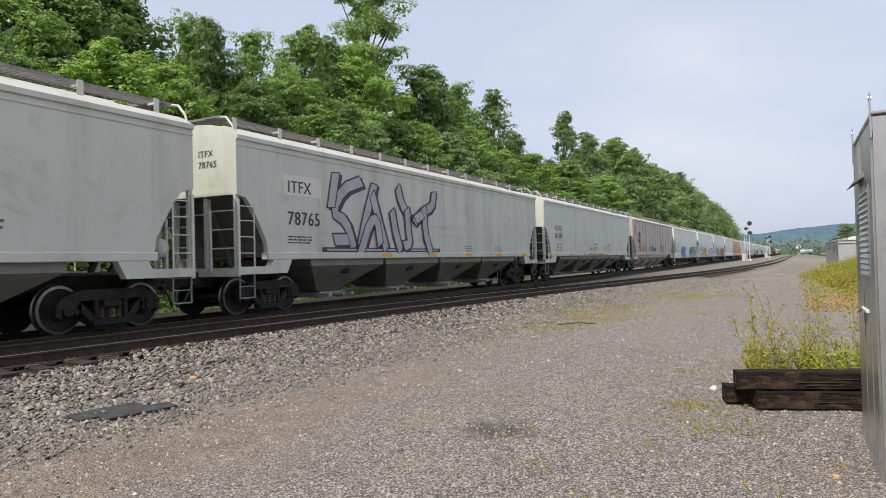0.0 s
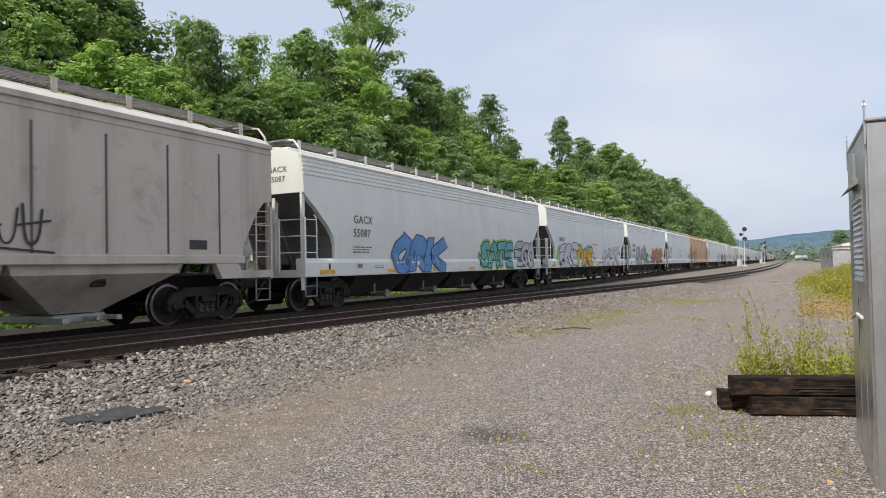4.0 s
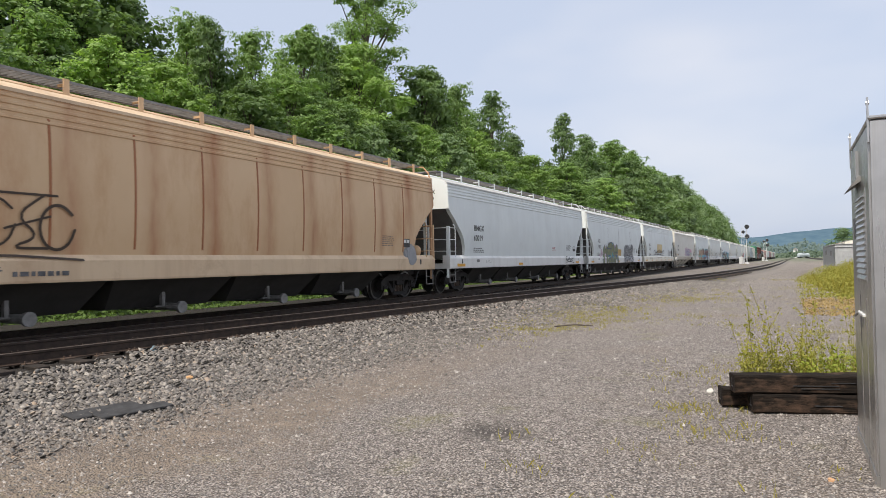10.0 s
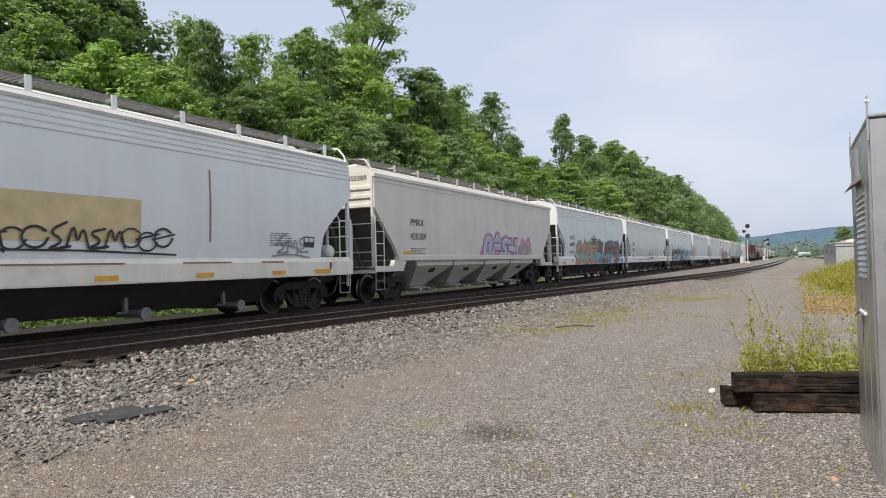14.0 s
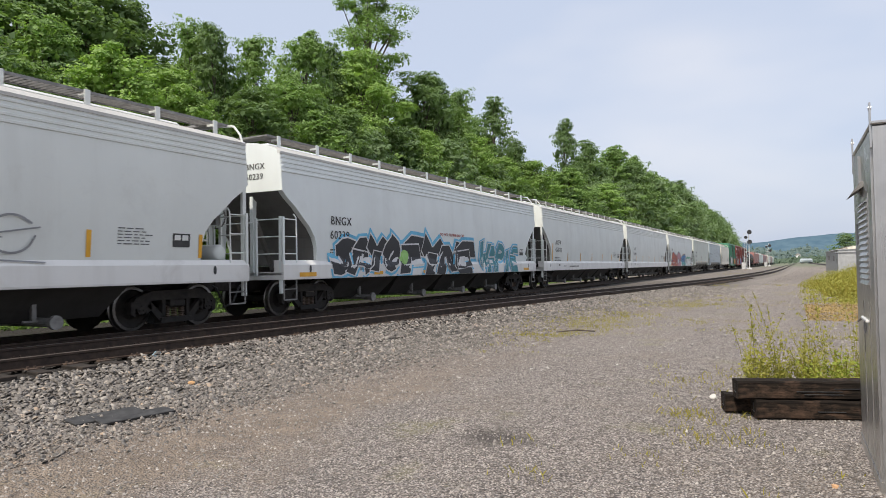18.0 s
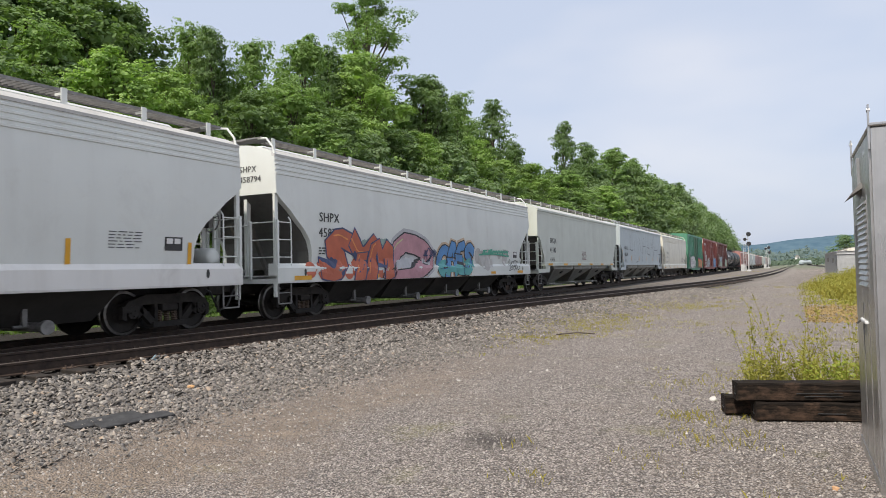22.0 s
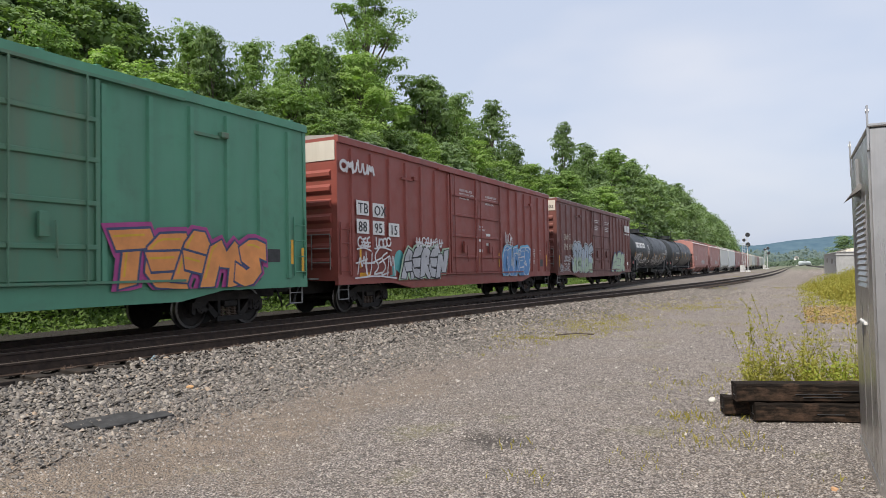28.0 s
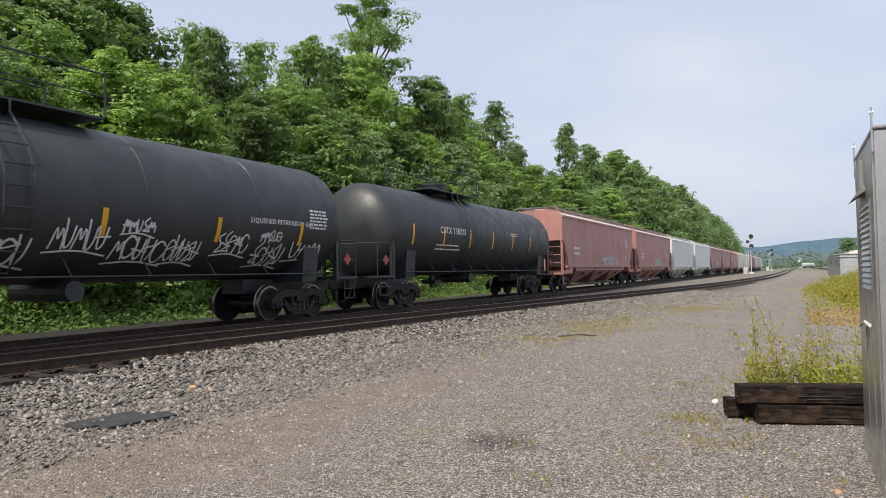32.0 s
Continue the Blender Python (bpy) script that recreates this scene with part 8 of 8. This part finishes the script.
old_sleeper(-0.425, 8.04, -0.455, 2.4, 17, "old dark wooden sleeper lying on gravel")
old_sleeper(-0.745, 8.28, -0.455, 2.4, 16, "old dark wooden sleeper lying behind another")
old_sleeper(-0.60, 8.03, -0.262, 2.4, 17, "old dark creosoted sleeper lying on top of others", -0.4)
M["rubber"] = plain("black_rubber_matting", (0.018, 0.018, 0.019), (0.055, 0.055, 0.056), 9, 0.8)
for (x, y, z, a, l, w, words) in ((-6.78, 5.07, -0.385, 77, 0.76, 0.32, "flat black rubber mat lying on ballast"), (-6.44, 5.18, -0.375, 74, 0.78, 0.24, "torn black rubber mat lying on ballast")):
    g = Geo().box((-l / 2, -w / 2, 0), (l / 2, w / 2, 0.022), bev=0.005)
    tagged(part("rubber_mat", g, M["rubber"], m=pose(x, y, z, 3, -1, a)), words, "rubber mat", "rubber mats")
# coloured stones and litter
for x, y, s, c, words in ((-7.62, 7.05, 0.05, (0.55, 0.33, 0.16), "orange-brown stone on grey ballast"), (0.22, 5.72, 0.025, (0.55, 0.33, 0.18), "orange-brown stone on gravel"), (-0.93, 9.05, 0.05, (0.60, 0.58, 0.54), "pale limestone lump on gravel")):
    bm = bmesh.new()
    bmesh.ops.create_icosphere(bm, subdivisions=2, radius=s)
    for v in bm.verts:
        v.co *= 1 + 0.5 * noise.noise(v.co * 9 / s * 0.1 + Vector((x, y, 0)))
        v.co.z *= 0.65
    me = bpy.data.meshes.new("stone")
    bm.to_mesh(me)
    bm.free()
    tagged(part("stone", me, plain("stone_%d" % int(abs(x) * 100), tuple(k * 0.8 for k in c), c, 20, 0.9), m=pose(x, y, float(lot(x, y)) + s * 0.4)), words, "stone")
# small block added in place of a flat blue paint mark on the rail
tagged(part("plastic_scrap", Geo().box((-0.05, -0.07, 0), (0.05, 0.07, 0.09), bev=0.02), spray("washed_blue", (0.20, 0.31, 0.38)), m=pose(float(near_x(8.2)) + 0.13, 8.2, -0.24, 20, 12, 30)), "pale blue block standing in for a paint mark on rail", "litter")
g = Geo().tube([(0, 0, 0.02), (0.5, 0.12, 0.05), (0.95, 0.05, 0.02)], 0.018, 5).tube([(0.5, 0.12, 0.05), (0.7, 0.3, 0.03)], 0.01, 5)
tagged(part("dead_branch", g, BARK, m=pose(-5.2, 16.2, -0.44, 0, 0, 25)), "thin dead branch lying on gravel", "branch")
# signals
M["lens"] = plain("dark_signal_lens", (0.02, 0.02, 0.022), (0.04, 0.04, 0.045), 4, 0.2)
M["mast"] = plain("silver_signal_paint", (0.52, 0.53, 0.53), (0.68, 0.69, 0.69), 3, 0.5, 0.2)


def signal(x, y, top, heads, label):
    z0 = float(lot(x, y))
    s = tagged(new("railway_signal"), label, "railway signal", "signals")
    s.location = (x, y, z0)
    h = top - z0
    part("base", Geo().box((-0.45, -0.4, -0.1), (0.45, 0.4, 0.35), bev=0.03).box((-1.6, 0.6, -0.1), (-0.7, 1.3, 1.5), bev=0.03), M["mast"], s)
    part("mast", Geo().cyl((0, 0, 0.3), (0, 0, h), 0.10, 10, 0.075), M["mast"], s)
    g = Geo()
    for k in (-0.24, 0.24):
        g.box((-0.72 + k - 0.03, -0.03, 0.1), (-0.72 + k + 0.03, 0.03, h - 0.6))
    z = 0.4
    while z < h - 0.7:
        g.box((-0.96, -0.02, z), (-0.48, 0.02, z + 0.035))
        z += 0.32
    part("ladder", g, M["mast"], s)
    for z in (h * 0.45, h * 0.62, h * 0.8):
        part("ladder_bracket", Geo().box((-0.7, -0.03, z), (0, 0.03, z + 0.06)), M["mast"], s)
    part("platform", Geo().box((-1.0, -0.5, h - 2.9), (0.3, 0.1, h - 2.84)), M["mast"], s)
    for dx, z, r in heads:
        hd = part("signal_head", Geo().cyl((dx, -0.22, h + z), (dx, -0.16, h + z), r, 20).box((dx - 0.2, -0.16, h + z - 0.3), (dx + 0.2, 0.12, h + z + 0.3), bev=0.03).box((min(0, dx), -0.05, h + z - 0.05), (max(0, dx), 0.05, h + z + 0.05)), M["black"], s, "round black signal head")
        for k in range(3):
            a = 2.094 * k + 1.571
            part("lens", Geo().cyl((dx + r * 0.5 * math.cos(a), -0.26, h + z + r * 0.5 * math.sin(a)), (dx + r * 0.5 * math.cos(a), -0.225, h + z + r * 0.5 * math.sin(a)), r * 0.27, 12), M["lens"], hd)
    return s


signal(-8.5, 162.0, 8.3, ((0.15, -0.5, 0.48), (0.15, -2.6, 0.48), (-0.6, -1.6, 0.34)), "silver trackside signal mast with round black heads")
signal(-7.8, 272.0, 8.0, ((0.3, -0.8, 0.5), (-0.8, -1.2, 0.4), (0.4, -2.6, 0.5)), "distant silver signal mast with dark heads")


# yard buildings, standing cars and the country behind
def equipment_house(x, y, w, d, h, label, mat):
    z = float(lot(x, y))
    b = tagged(new("equipment_house"), label, "equipment house", "equipment houses")
    b.location = (x, y, z)
    part("wall", Geo().box((0, 0, 0), (w, d, h), bev=0.02), mat, b)
    part("roof", Geo().box((-0.08, -0.08, h), (w + 0.08, d + 0.08, h + 0.08), bev=0.02), mat, b)
    part("door", Geo().box((w * 0.3, -0.03, 0.1), (w * 0.75, 0.0, h - 0.25), bev=0.01), mat, b)
    part("door_handle", Geo().box((w * 0.7, -0.06, h * 0.45), (w * 0.73, -0.03, h * 0.52)), M["steel_black"], b)
    part("side_vent", Geo().box((-0.03, d * 0.4, h * 0.6), (0, d * 0.6, h * 0.8)), M["galv"], b)
    return b


HOUSE = plain("light_grey_metal_siding", (0.34, 0.35, 0.35), (0.46, 0.47, 0.47), 3, 0.5, 0.3)
equipment_house(3.3, 66.0, 2.0, 3.0, 2.35, "light grey metal equipment house beside the yard", HOUSE)
equipment_house(3.9, 78.0, 2.4, 16.0, 2.7, "long pale grey metal equipment house in the yard", HOUSE)
equipment_house(4.6, 104.0, 2.6, 22.0, 3.0, "long pale grey metal building in the yard", HOUSE)

t = tagged(new("track_yard"), "yard track with brown rails beyond the grass", "railway track", kind="structure")
for s in (-0.7525, 0.7525):
    part("rail", rail_mesh([(12.75 + s, yy, 0) for yy in (20, 60, 120, 240, 480, 700)]), None, t)
part("track_bed", Geo().prism([(10.75, -0.6), (14.75, -0.6), (13.95, -0.16), (11.55, -0.16)], 20, 700, "y"), M["tie"], t)
for y, col, words in ((194.5, "cream", "white hopper car standing in the yard"), (213.0, "orange", "rust-brown hopper car standing in the yard"), (232.0, "redhop", "red hopper car standing in the yard"), (251.0, "pale2", "grey hopper car standing in the yard")):
    car, skin = hopper(P[col], 8.4, 0.86, "flat", words, 3, group="standing hopper cars")
    car.location = (12.75, y, 0)
car, skin = tank_car(P["bluegrey"], 6.4, 0.9, "pale grey tank car standing far off in the yard", 1.4, 2.4)
car.matrix_basis = pose(8.6, 600, -0.1, 0, 0, -35)


def woods(name, label, n, where, mat, size, seed):
    rg = np.random.default_rng(seed)
    c, nr = where(rg, n)
    return tagged(new(name, quads_mesh(name, cards(c, nr, size, rg), mat)), label, "woods", kind="stuff")


def belt(x0, x1, y0, y1, h0, h1):
    def where(r, n):
        x, y = r.uniform(x0, x1, n), r.uniform(y0, y1, n)
        top = h0 + (h1 - h0) * (0.5 + 0.3 * np.sin(x * 0.11) + 0.2 * np.sin(x * 0.37 + y * 0.05))
        z = top * r.random(n) ** 0.5
        return np.stack([x, y, z], -1), r.normal(size=(n, 3)) * 0.5 + np.array([0, -0.5, 0.8])
    return where


# far belts: the air's haze is tinted into their leaf colours
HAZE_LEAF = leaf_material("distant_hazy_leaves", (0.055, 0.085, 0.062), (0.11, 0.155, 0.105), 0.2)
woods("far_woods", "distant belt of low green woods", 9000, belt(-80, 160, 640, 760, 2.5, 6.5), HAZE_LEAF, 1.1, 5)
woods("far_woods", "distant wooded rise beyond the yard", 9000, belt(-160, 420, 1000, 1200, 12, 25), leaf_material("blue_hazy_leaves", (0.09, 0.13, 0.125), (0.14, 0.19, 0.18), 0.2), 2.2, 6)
for x, y, w in ((2.5, 960.0, 5.0),):
    b = tagged(new("house"), "small white house among distant trees", "house")
    b.location = (x, y, 7.2)
    part("wall", Geo().box((0, 0, -12), (w, 8, 3)), M["white"], b)
    part("roof", Geo().prism([(-0.5, 3), (w + 0.5, 3), (w / 2, 5)], -0.5, 8.5, "y"), P["roofgrey"], b)
    for k in range(3):
        part("window", Geo().box((w * (0.15 + 0.28 * k), -0.05, 1.2), (w * (0.28 + 0.28 * k), 0.0, 2.8)), M["lens"], b)


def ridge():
    """The long blue ridge behind the valley; its blue is distance haze put into the colour."""
    X, R = np.linspace(-2600, 2600, 120), np.linspace(0, 1, 14)
    gx, gr = np.meshgrid(X, R)
    crest = 107 + 18 * np.sin(gx / 620 + 0.4) + 6 * np.sin(gx / 170) + 4 * np.sin(gx / 61) + 0.018 * gx
    z = np.sin(gr * np.pi / 2) ** 1.2 * crest - 5 + 3 * np.sin(gx / 37 + gr * 9) * gr
    y = 3000 + gr * 500 + 60 * np.sin(gx / 240)
    me = bpy.data.meshes.new("ridge")
    idx = np.arange(gx.size).reshape(gx.shape)
    q = np.stack([idx[:-1, :-1], idx[:-1, 1:], idx[1:, 1:], idx[1:, :-1]], -1).reshape(-1, 4)
    me.from_pydata(np.stack([gx, y, z], -1).reshape(-1, 3).tolist(), [], q.tolist())
    me.shade_smooth()
    # wooded slope colour shifted to blue to carry the haze
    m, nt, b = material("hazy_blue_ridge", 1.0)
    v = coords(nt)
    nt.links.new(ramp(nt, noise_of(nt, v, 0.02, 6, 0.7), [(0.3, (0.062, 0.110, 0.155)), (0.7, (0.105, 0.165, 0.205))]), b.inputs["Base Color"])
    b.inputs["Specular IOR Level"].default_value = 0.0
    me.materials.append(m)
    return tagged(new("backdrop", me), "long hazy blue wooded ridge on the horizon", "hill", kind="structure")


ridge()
motions()
